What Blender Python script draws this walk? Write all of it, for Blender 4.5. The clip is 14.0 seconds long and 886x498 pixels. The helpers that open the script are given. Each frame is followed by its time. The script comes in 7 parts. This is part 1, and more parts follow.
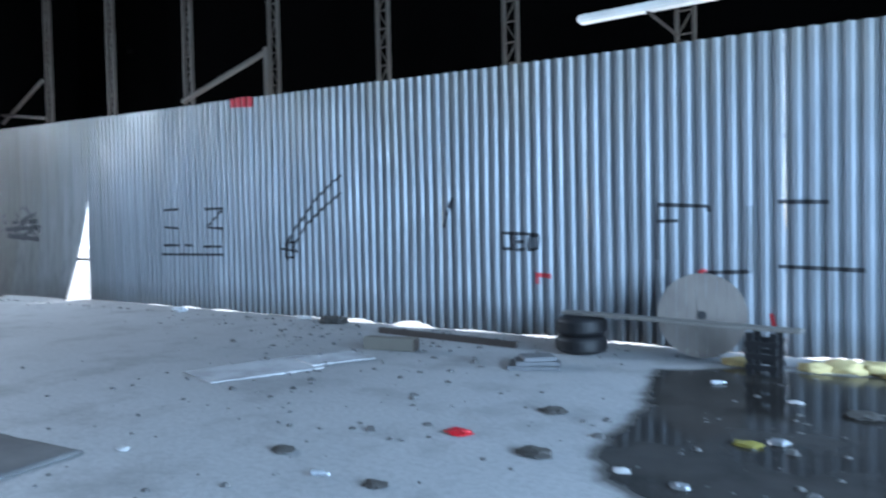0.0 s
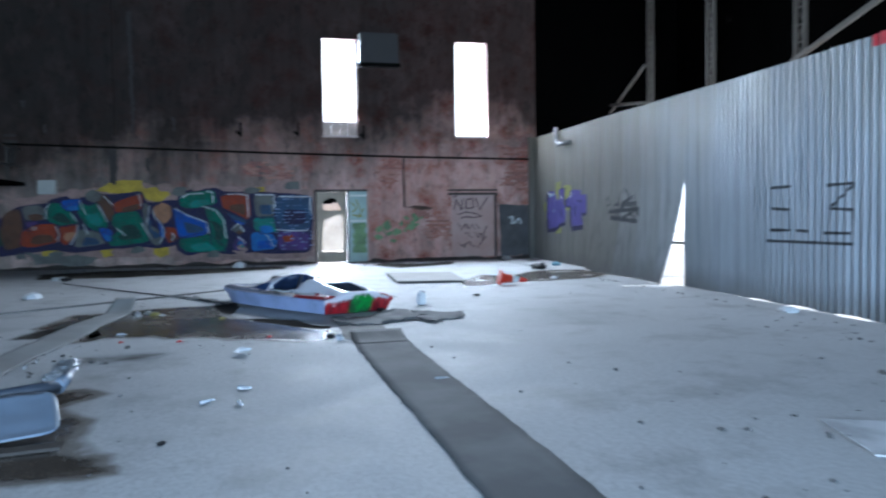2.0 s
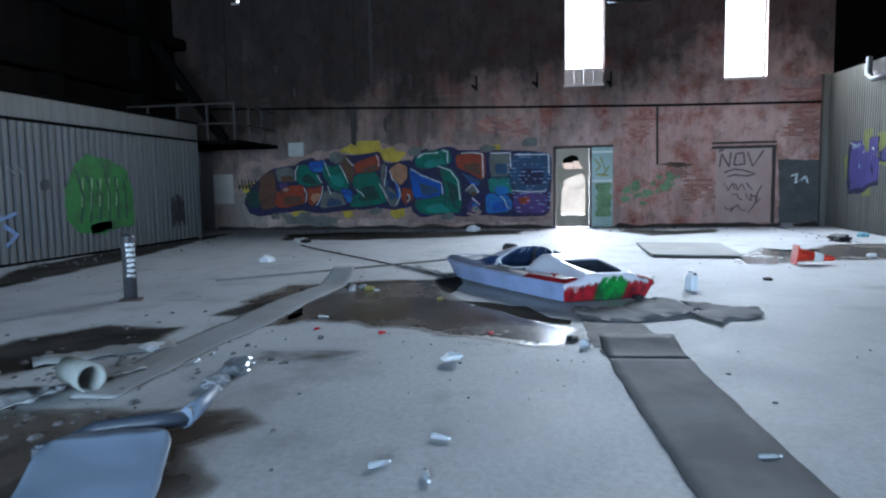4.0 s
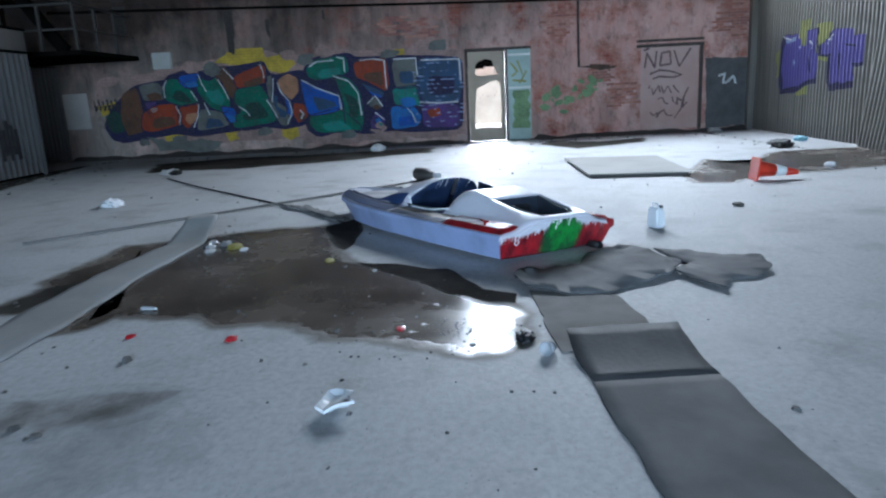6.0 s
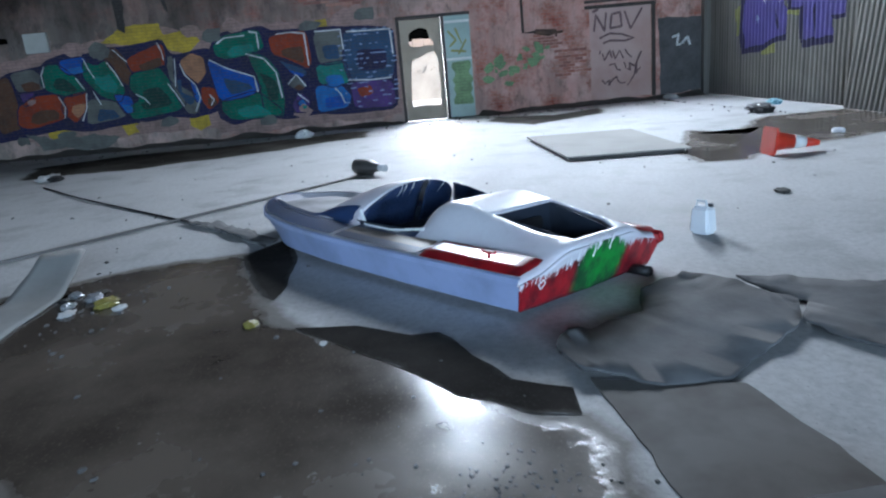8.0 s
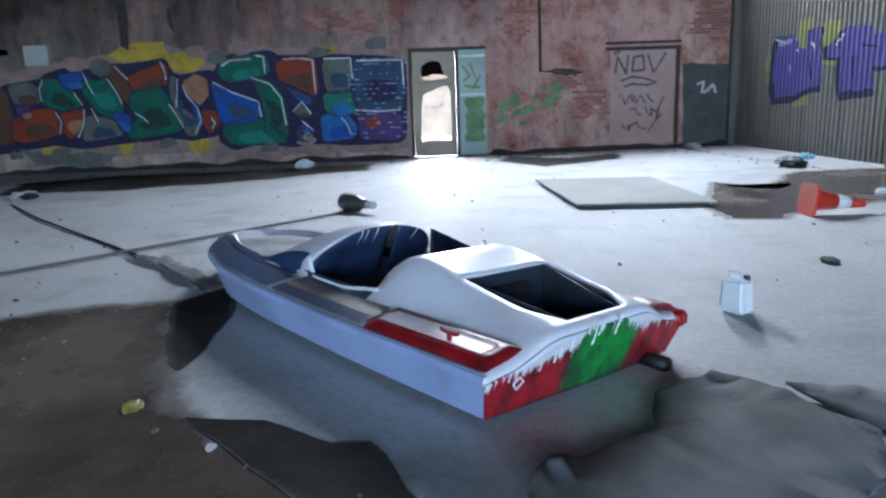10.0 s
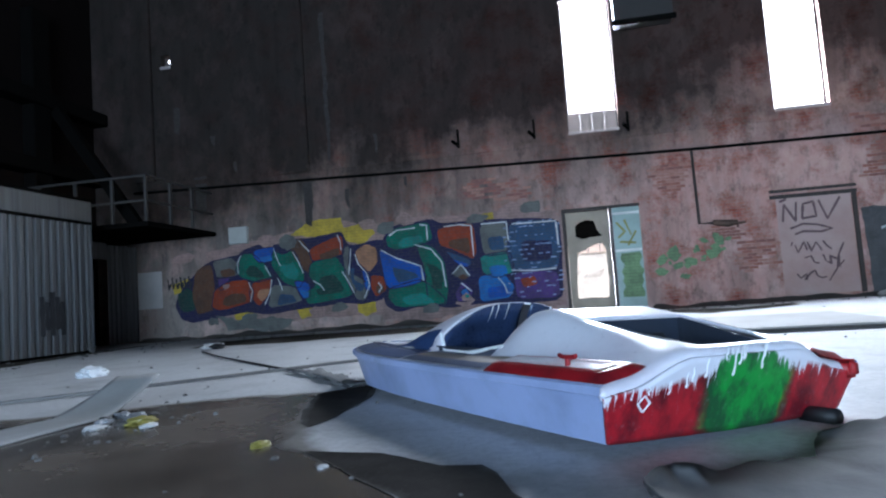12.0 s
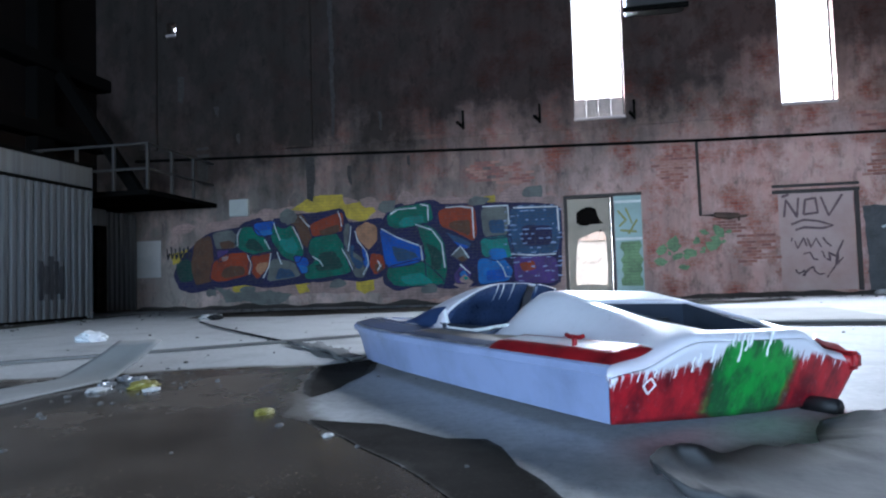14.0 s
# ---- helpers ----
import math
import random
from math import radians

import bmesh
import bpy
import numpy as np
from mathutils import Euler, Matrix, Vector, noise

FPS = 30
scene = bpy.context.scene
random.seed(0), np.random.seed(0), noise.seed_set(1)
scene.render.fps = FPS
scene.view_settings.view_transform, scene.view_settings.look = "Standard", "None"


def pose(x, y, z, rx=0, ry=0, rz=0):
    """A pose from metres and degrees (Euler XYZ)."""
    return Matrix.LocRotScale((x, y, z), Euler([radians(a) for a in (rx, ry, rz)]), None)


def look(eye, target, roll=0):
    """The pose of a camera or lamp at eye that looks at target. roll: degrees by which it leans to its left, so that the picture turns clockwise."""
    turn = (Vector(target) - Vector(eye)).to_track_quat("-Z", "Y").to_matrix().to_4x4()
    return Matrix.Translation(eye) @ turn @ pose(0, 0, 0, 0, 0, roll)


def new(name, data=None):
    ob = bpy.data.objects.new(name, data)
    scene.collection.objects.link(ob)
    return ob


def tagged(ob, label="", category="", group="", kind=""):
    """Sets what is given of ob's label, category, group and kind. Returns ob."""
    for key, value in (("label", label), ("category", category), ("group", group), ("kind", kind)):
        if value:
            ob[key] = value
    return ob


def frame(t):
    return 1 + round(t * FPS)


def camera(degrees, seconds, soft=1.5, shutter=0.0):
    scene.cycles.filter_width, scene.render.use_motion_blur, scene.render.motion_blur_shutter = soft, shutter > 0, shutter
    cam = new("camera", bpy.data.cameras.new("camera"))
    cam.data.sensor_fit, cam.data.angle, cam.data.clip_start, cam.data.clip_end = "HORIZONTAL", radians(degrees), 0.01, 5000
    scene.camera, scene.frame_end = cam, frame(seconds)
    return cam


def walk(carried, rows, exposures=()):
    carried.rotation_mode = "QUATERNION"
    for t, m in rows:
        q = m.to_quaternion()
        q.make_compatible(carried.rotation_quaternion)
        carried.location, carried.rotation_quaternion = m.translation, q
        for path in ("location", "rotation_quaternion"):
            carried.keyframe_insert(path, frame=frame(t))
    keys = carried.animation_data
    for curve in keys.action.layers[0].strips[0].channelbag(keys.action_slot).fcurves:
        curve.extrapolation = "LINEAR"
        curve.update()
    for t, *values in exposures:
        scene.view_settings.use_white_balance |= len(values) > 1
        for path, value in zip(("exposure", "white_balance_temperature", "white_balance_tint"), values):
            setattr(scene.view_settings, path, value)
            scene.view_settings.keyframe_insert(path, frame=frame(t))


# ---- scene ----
cam = camera(67.1, 14.0, 2.2, 0.35)
METRES, EYE, TILT, LEAN, TURN = 9.7, 1.5, 0.0, 0.0, 0.0
PATH = [
    (0, (0.269, 0.422, 1.381), (-0.781, 2.123, 1.327), -1.2),
    (0.5, (-0.098, 0.744, 1.432), (-1.414, 2.25, 1.449), -1.5),
    (1, (-0.479, 0.938, 1.463), (-2.088, 2.125, 1.4), -2.5),
    (1.5, (-0.949, 1.152, 1.382), (-2.79, 1.927, 1.295), -0.4),
    (2, (-1.543, 1.348, 1.401), (-3.505, 1.729, 1.324), -0.8),
    (2.5, (-2.098, 1.426, 1.384), (-4.094, 1.414, 1.258), -1.8),
    (3, (-2.642, 1.429, 1.385), (-4.621, 1.164, 1.261), 0.9),
    (3.2, (-2.892, 1.376, 1.382), (-4.866, 1.083, 1.255), 0.7),
    (5.3, (-5.379, 1.339, 1.448), (-7.337, 1.049, 1.16), -3.3),
    (5.5, (-5.601, 1.306, 1.428), (-7.562, 1.086, 1.102), -1.6),
    (6, (-6.203, 1.209, 1.428), (-8.151, 1.142, 0.979), -2.9),
    (6.5, (-6.8, 1.134, 1.425), (-8.733, 1.077, 0.914), -4.8),
    (7, (-7.351, 1.013, 1.379), (-9.288, 1.048, 0.883), -2.4),
    (7.5, (-7.856, 0.92, 1.391), (-9.776, 1.087, 0.855), -3.7),
    (7.7, (-8.038, 0.882, 1.389), (-9.962, 1.016, 0.861), -5.4),
    (9.8, (-9.225, 1.204, 1.279), (-11.164, 1.279, 0.795), -2.2),
    (10, (-9.248, 1.242, 1.268), (-11.201, 1.34, 0.85), -2.2),
    (10.5, (-9.231, 1.366, 1.149), (-11.197, 1.08, 0.924), -2.0),
    (11, (-9.229, 1.445, 0.828), (-11.19, 1.074, 0.7), -4.4),
    (11.5, (-9.195, 1.433, 0.673), (-11.161, 1.088, 0.801), -3.4),
    (12, (-9.194, 1.409, 0.609), (-11.156, 1.054, 0.761), -4.1),
    (12.5, (-9.182, 1.388, 0.588), (-11.146, 1.041, 0.735), -5.9),
    (13, (-9.178, 1.378, 0.584), (-11.14, 1.022, 0.735), -4.1),
    (13.5, (-9.181, 1.365, 0.584), (-11.148, 1.019, 0.698), -2.7),
    (14, (-9.181, 1.353, 0.585), (-11.147, 1.001, 0.683), -1.7),
]
walk(cam, [(t, look(eye, target, roll)) for t, eye, target, roll in PATH], [(0.0, 1.85, 5450, 10), (3.0, 1.85, 5650, 10), (10.0, 1.93, 5850, 12), (12.0, 2.17, 5800, 13), (14.0, 2.2, 5750, 13)])

# ---------------------------------------------------------------- light
world = bpy.data.worlds.new("sky")
scene.world = world
world.use_nodes = True
wn = world.node_tree.nodes
sky = wn.new("ShaderNodeTexSky")
sky.sky_type = "NISHITA"
sky.sun_disc = False
sky.sun_elevation = radians(31)
sky.sun_rotation = radians(18)
world.node_tree.links.new(sky.outputs["Color"], wn["Background"].inputs["Color"])
wn["Background"].inputs["Strength"].default_value = 0.15

sun = new("sun", bpy.data.lights.new("sun", "SUN"))
sun.data.energy, sun.data.angle, sun.data.color = 3.5, radians(0.5), (1.0, 0.95, 0.87)
sun.matrix_world = look((6, 18, 11.4), (0, 0, 0))


def opening_light(name, centre, target, w, h, power, color):
    """Daylight standing in an opening of the building."""
    ob = new(name, bpy.data.lights.new(name, "AREA"))
    ob.data.shape, ob.data.size, ob.data.size_y = "RECTANGLE", w, h
    ob.data.energy, ob.data.color = power, color
    ob.matrix_world = look(centre, target)
    return ob


WX = -26.55          # inner face of the far wall
opening_light("daylight_gate", (9.0, 0.5, 2.9), (0.0, 0.5, 2.6), 12.0, 5.4, 1230, (0.62, 0.82, 1.0))
opening_light("daylight_window", (WX - 0.42, 2.41, 6.7), (0, 2.41, 6.7), 1.28, 2.98, 520, (0.86, 0.94, 1.0))
opening_light("daylight_window", (WX - 0.42, 7.39, 6.45), (0, 7.39, 6.45), 1.26, 3.56, 500, (0.86, 0.94, 1.0))
opening_light("daylight_doorway", (WX - 2.6, 2.06, 1.5), (0, 2.06, 1.0), 1.8, 2.8, 330, (0.95, 0.97, 1.0))

# ---------------------------------------------------------------- materials


def shader(name):
    m = bpy.data.materials.new(name)
    m.use_nodes = True
    return m, m.node_tree.nodes, m.node_tree.links, m.node_tree.nodes["Principled BSDF"]


def coords(n, kind="Object"):
    return n.new("ShaderNodeTexCoord").outputs[kind]


def noise_node(n, l, vec, scale, detail=4.0, rough=0.55):
    t = n.new("ShaderNodeTexNoise")
    t.inputs["Scale"].default_value, t.inputs["Detail"].default_value, t.inputs["Roughness"].default_value = scale, detail, rough
    l.new(vec, t.inputs["Vector"])
    return t.outputs["Fac"]


def ramp(n, l, fac, stops):
    r = n.new("ShaderNodeValToRGB")
    while len(r.color_ramp.elements) < len(stops):
        r.color_ramp.elements.new(0.5)
    for e, (p, c) in zip(r.color_ramp.elements, stops):
        e.position = p
        e.color = (*c, 1) if len(c) == 3 else c
    l.new(fac, r.inputs["Fac"])
    return r.outputs["Color"]


def mix(n, l, fac, a, b, mode="MIX"):
    x = n.new("ShaderNodeMix")
    x.data_type, x.blend_type = "RGBA", mode
    for sock, v in ((x.inputs[0], fac), (x.inputs[6], a), (x.inputs[7], b)):
        if hasattr(v, "links"):
            l.new(v, sock)
        elif isinstance(v, (int, float)):
            sock.default_value = v
        else:
            sock.default_value = (*v, 1)
    return x.outputs[2]


def math_node(n, l, op, a, b=0.5):
    x = n.new("ShaderNodeMath")
    x.operation = op
    for sock, v in ((x.inputs[0], a), (x.inputs[1], b)):
        if hasattr(v, "links"):
            l.new(v, sock)
        else:
            sock.default_value = v
    return x.outputs[0]


def bump(n, l, height, b, strength=0.3, dist=0.01):
    x = n.new("ShaderNodeBump")
    x.inputs["Strength"].default_value, x.inputs["Distance"].default_value = strength, dist
    l.new(height, x.inputs["Height"])
    l.new(x.outputs["Normal"], b.inputs["Normal"])


def stretched(n, l, vec, sx, sy, sz):
    m = n.new("ShaderNodeMapping")
    m.inputs["Scale"].default_value = (sx, sy, sz)
    l.new(vec, m.inputs["Vector"])
    return m.outputs["Vector"]


def plain(name, base, rough=0.6, metal=0.0, dirt=0.35, scale=6.0, dark=None, grain=0.15):
    """Paint, plastic, rubber or cloth with blotches of dirt and a fine grain."""
    m, n, l, b = shader(name)
    v = coords(n)
    d = dark or tuple(c * 0.5 for c in base)
    big = noise_node(n, l, v, scale * 0.35, 5)
    fine = noise_node(n, l, v, scale * 6, 3)
    c = mix(n, l, math_node(n, l, "MULTIPLY", ramp(n, l, big, [(0.42, (0, 0, 0)), (0.68, (1, 1, 1))]), dirt), base, d)
    c = mix(n, l, 0.25, c, mix(n, l, fine, tuple(x * 0.75 for x in base), tuple(min(1, x * 1.2) for x in base)))
    l.new(c, b.inputs["Base Color"])
    b.inputs["Metallic"].default_value = metal
    r = math_node(n, l, "MULTIPLY_ADD", fine, 0.2)
    r.node.inputs[2].default_value = max(0.03, rough - 0.1)
    l.new(r, b.inputs["Roughness"])
    bump(n, l, fine, b, grain, 0.004)
    return m


def concrete_floor(name="concrete_floor", wet=None):
    """Dusty slab; with wet = (damp colour, wet colour, roughness) it turns wet with the stored depth."""
    m, n, l, b = shader(name)
    v = coords(n)
    big = noise_node(n, l, v, 0.22, 6, 0.6)
    mid = noise_node(n, l, v, 1.3, 8, 0.65)
    fine = noise_node(n, l, v, 22, 4, 0.7)
    speck = noise_node(n, l, v, 60, 2, 0.5)
    c = ramp(n, l, big, [(0.3, (0.38, 0.388, 0.395)), (0.5, (0.50, 0.505, 0.51)), (0.7, (0.56, 0.565, 0.57))])
    c = mix(n, l, ramp(n, l, mid, [(0.50, (0, 0, 0)), (0.72, (0.62, 0.62, 0.62))]), c, (0.18, 0.176, 0.17))
    c = mix(n, l, ramp(n, l, speck, [(0.66, (0, 0, 0)), (0.74, (0.6, 0.6, 0.6))]), c, (0.10, 0.10, 0.10))
    c = mix(n, l, ramp(n, l, fine, [(0.35, (0.35, 0.35, 0.35)), (0.60, (0, 0, 0))]), c, (0.22, 0.22, 0.23))
    rough = ramp(n, l, mid, [(0.3, (0.80, 0.80, 0.80)), (0.75, (0.60, 0.60, 0.60))])
    h = math_node(n, l, "ADD", fine, math_node(n, l, "MULTIPLY", mid, 2.0))
    strength = 0.35
    if wet:
        damp, dark, gloss = wet
        at = n.new("ShaderNodeAttribute")
        at.attribute_name = "depth"
        edge = math_node(n, l, "MULTIPLY", math_node(n, l, "ADD", math_node(n, l, "MULTIPLY", math_node(n, l, "SUBTRACT", noise_node(n, l, v, 2.6, 7, 0.65), 0.5), 2.4), 1.0), at.outputs["Fac"])
        patch = noise_node(n, l, v, 0.9, 6, 0.6)
        tone = mix(n, l, ramp(n, l, patch, [(0.38, (0, 0, 0)), (0.64, (1, 1, 1))]), dark, tuple(x * 2.3 for x in dark))
        tone = mix(n, l, ramp(n, l, speck, [(0.58, (0, 0, 0)), (0.72, (0.55, 0.55, 0.55))]), tone, tuple(x * 2.4 for x in dark))
        c = mix(n, l, ramp(n, l, edge, [(0.10, (0, 0, 0)), (0.34, (1, 1, 1))]), c, damp)
        inside = ramp(n, l, edge, [(0.38, (0, 0, 0)), (0.62, (1, 1, 1))])
        c = mix(n, l, inside, c, tone)
        wet_rough = ramp(n, l, patch, [(0.35, (gloss,) * 3), (0.7, (gloss + 0.20,) * 3)])
        rough = mix(n, l, inside, rough, wet_rough)
        calm = math_node(n, l, "SUBTRACT", 1.0, math_node(n, l, "MULTIPLY", inside, 0.93))
        h = math_node(n, l, "MULTIPLY", h, calm)
    l.new(c, b.inputs["Base Color"])
    l.new(rough, b.inputs["Roughness"])
    bump(n, l, h, b, strength, 0.01)
    return m


def old_wall(name, bare, paint, soot_shade_from, soot_shade_to, reddish):
    """Brick under peeling paint; sooty colour and painted shade darken the upper part, with a ragged edge."""
    m, n, l, b = shader(name)
    v = coords(n)
    sep = n.new("ShaderNodeSeparateXYZ")
    l.new(v, sep.inputs[0])
    comb = n.new("ShaderNodeCombineXYZ")
    l.new(math_node(n, l, "ADD", sep.outputs["X"], sep.outputs["Y"]), comb.inputs["X"])
    l.new(sep.outputs["Z"], comb.inputs["Y"])
    br = n.new("ShaderNodeTexBrick")
    br.inputs["Scale"].default_value = 1.0
    br.inputs["Brick Width"].default_value, br.inputs["Row Height"].default_value = 0.235, 0.078
    br.inputs["Mortar Size"].default_value, br.inputs["Mortar Smooth"].default_value = 0.008, 0.3
    br.inputs["Color1"].default_value = (*bare, 1)
    br.inputs["Color2"].default_value = (bare[0] * 0.6, bare[1] * 0.55, bare[2] * 0.55, 1)
    br.inputs["Mortar"].default_value = (0.23, 0.165, 0.145, 1)
    l.new(comb.outputs[0], br.inputs["Vector"])
    big = noise_node(n, l, v, 0.35, 6, 0.6)
    mid = noise_node(n, l, v, 1.2, 8, 0.68)
    fine = noise_node(n, l, v, 14, 5, 0.65)
    tall = noise_node(n, l, stretched(n, l, v, 2.2, 2.2, 0.25), 1.0, 6, 0.6)
    peel = ramp(n, l, math_node(n, l, "ADD", mid, math_node(n, l, "MULTIPLY", fine, 0.16)), [(0.565, (0, 0, 0)), (0.74, (1, 1, 1))])
    my = n.new("ShaderNodeMapRange")
    my.inputs["From Min"].default_value, my.inputs["From Max"].default_value = -7.0, 5.0
    l.new(math_node(n, l, "ADD", sep.outputs["Y"], math_node(n, l, "MULTIPLY", math_node(n, l, "SUBTRACT", mid, 0.5), 14.0)), my.inputs["Value"])
    peel = math_node(n, l, "MULTIPLY", peel, math_node(n, l, "ADD", math_node(n, l, "MULTIPLY", my.outputs[0], 0.8), 0.2))
    pc = mix(n, l, my.outputs[0], paint, reddish)
    pc = mix(n, l, ramp(n, l, big, [(0.4, (0, 0, 0)), (0.65, (0.7, 0.7, 0.7))]), pc, tuple(min(1, x * 1.15) for x in paint))
    pc = mix(n, l, ramp(n, l, tall, [(0.45, (0, 0, 0)), (0.72, (0.5, 0.5, 0.5))]), pc, tuple(x * 0.45 for x in paint))
    chalk = noise_node(n, l, stretched(n, l, v, 1.0, 1.0, 0.7), 0.85, 9, 0.72)
    pc = mix(n, l, ramp(n, l, chalk, [(0.50, (0, 0, 0)), (0.64, (0.75, 0.75, 0.75))]), pc, tuple(min(1, 0.5 * (x + y) * 1.45 + 0.02) for x, y in zip(paint, reddish)))
    grime = noise_node(n, l, stretched(n, l, v, 1.6, 1.6, 0.9), 2.1, 9, 0.75)
    pc = mix(n, l, ramp(n, l, grime, [(0.52, (0, 0, 0)), (0.68, (0.7, 0.7, 0.7))]), pc, tuple(x * 0.35 for x in paint))
    c = mix(n, l, peel, pc, br.outputs["Color"])
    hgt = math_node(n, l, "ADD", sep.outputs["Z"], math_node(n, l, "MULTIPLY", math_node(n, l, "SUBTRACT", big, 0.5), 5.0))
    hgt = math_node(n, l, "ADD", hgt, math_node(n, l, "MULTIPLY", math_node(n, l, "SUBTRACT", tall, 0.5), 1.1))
    # Dark reaches lower towards the -y end: that end's shade put into the colour.
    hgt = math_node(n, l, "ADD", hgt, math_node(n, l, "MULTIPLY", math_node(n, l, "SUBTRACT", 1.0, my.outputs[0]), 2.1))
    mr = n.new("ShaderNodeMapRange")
    mr.inputs["From Min"].default_value, mr.inputs["From Max"].default_value = soot_shade_from, soot_shade_to
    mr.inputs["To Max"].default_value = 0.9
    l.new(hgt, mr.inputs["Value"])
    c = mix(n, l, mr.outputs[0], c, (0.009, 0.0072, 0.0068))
    l.new(c, b.inputs["Base Color"])
    b.inputs["Roughness"].default_value = 0.85
    b.inputs["Specular IOR Level"].default_value = 0.02
    h = math_node(n, l, "ADD", math_node(n, l, "MULTIPLY", br.outputs["Fac"], -0.5), fine)
    bump(n, l, math_node(n, l, "ADD", h, mid), b, 0.5, 0.012)
    return m


def sheet_metal(name, base, rough=0.42, metal=0.35, streak=0.4, low=0.1):
    """Galvanised sheet: zinc blotches, vertical streaks, splashed dirt near the ground."""
    m, n, l, b = shader(name)
    v = coords(n)
    st = noise_node(n, l, stretched(n, l, v, 5, 5, 0.3), 1.0, 5, 0.6)
    bl = noise_node(n, l, v, 1.4, 6, 0.6)
    fine = noise_node(n, l, v, 30, 3)
    info = n.new("ShaderNodeObjectInfo")
    run = noise_node(n, l, stretched(n, l, v, 17, 17, 0.22), 1.0, 3, 0.6)
    top = noise_node(n, l, stretched(n, l, v, 3, 3, 0.5), 1.0, 5, 0.65)
    c = mix(n, l, ramp(n, l, st, [(0.4, (0, 0, 0)), (0.75, (streak,) * 3)]), base, tuple(x * 0.45 for x in base))
    c = mix(n, l, ramp(n, l, bl, [(0.45, (0, 0, 0)), (0.7, (0.4, 0.4, 0.4))]), c, tuple(min(1, x * 1.15) for x in base))
    c = mix(n, l, math_node(n, l, "MULTIPLY", info.outputs["Random"], 0.3), c, tuple(x * 0.6 for x in base))
    c = mix(n, l, ramp(n, l, run, [(0.46, (0, 0, 0)), (0.66, (0.62, 0.62, 0.62))]), c, tuple(x * 0.42 for x in base))
    sep = n.new("ShaderNodeSeparateXYZ")
    l.new(v, sep.inputs[0])
    old = n.new("ShaderNodeMapRange")
    old.inputs["From Min"].default_value, old.inputs["From Max"].default_value = 2.3, 4.4
    old.inputs["To Max"].default_value = 0.75
    l.new(math_node(n, l, "MULTIPLY_ADD", math_node(n, l, "SUBTRACT", top, 0.5), 4.0), old.inputs["Value"])
    l.new(sep.outputs["Z"], old.inputs["Value"].links[0].from_node.inputs[2])
    c = mix(n, l, old.outputs[0], c, (base[0] * 0.80, base[1] * 0.70, base[2] * 0.55))
    up = math_node(n, l, "ADD", sep.outputs["Z"], math_node(n, l, "MULTIPLY", bl, 0.5))
    mr = n.new("ShaderNodeMapRange")
    mr.inputs["From Min"].default_value, mr.inputs["From Max"].default_value = 0.25, 0.75
    mr.inputs["To Min"].default_value, mr.inputs["To Max"].default_value = 0.7, 0.0
    l.new(up, mr.inputs["Value"])
    c = mix(n, l, mr.outputs[0], c, (low, low * 0.95, low * 0.9))
    l.new(c, b.inputs["Base Color"])
    b.inputs["Metallic"].default_value = metal
    l.new(ramp(n, l, bl, [(0.3, (rough,) * 3), (0.7, (rough + 0.18,) * 3)]), b.inputs["Roughness"])
    bump(n, l, math_node(n, l, "ADD", bl, math_node(n, l, "MULTIPLY", fine, 0.1)), b, 0.12, 0.02)
    return m


def spray(name, base):
    """Spray paint: a little uneven, a little see-through to the dirt under it."""
    if not name.startswith("mural"):
        return plain(name, base, 0.65, 0, 0.75, 4.5, tuple(c * 0.5 + 0.015 for c in base), 0.2)
    m, n, l, b = shader(name)
    v = coords(n)
    sep = n.new("ShaderNodeSeparateXYZ")
    l.new(v, sep.inputs[0])
    comb = n.new("ShaderNodeCombineXYZ")
    l.new(math_node(n, l, "ADD", sep.outputs["X"], sep.outputs["Y"]), comb.inputs["X"])
    l.new(sep.outputs["Z"], comb.inputs["Y"])
    br = n.new("ShaderNodeTexBrick")
    br.inputs["Scale"].default_value = 1.0
    br.inputs["Brick Width"].default_value, br.inputs["Row Height"].default_value = 0.235, 0.078
    br.inputs["Mortar Size"].default_value, br.inputs["Mortar Smooth"].default_value = 0.008, 0.3
    l.new(comb.outputs[0], br.inputs["Vector"])
    big = noise_node(n, l, v, 2.3, 6, 0.65)
    fine = noise_node(n, l, v, 13, 5, 0.7)
    c = mix(n, l, ramp(n, l, big, [(0.40, (0, 0, 0)), (0.66, (0.8, 0.8, 0.8))]), base, tuple(x * 0.4 + 0.02 for x in base))
    c = mix(n, l, ramp(n, l, fine, [(0.54, (0, 0, 0)), (0.68, (0.6, 0.6, 0.6))]), c, tuple(x * 0.5 + 0.08 for x in base))
    c = mix(n, l, math_node(n, l, "MULTIPLY", br.outputs["Fac"], 0.4), c, (0.09, 0.075, 0.07))
    l.new(c, b.inputs["Base Color"])
    b.inputs["Roughness"].default_value = 0.75
    b.inputs["Specular IOR Level"].default_value = 0.15
    bump(n, l, math_node(n, l, "ADD", math_node(n, l, "MULTIPLY", br.outputs["Fac"], -0.5), fine), b, 0.5, 0.01)
    return m


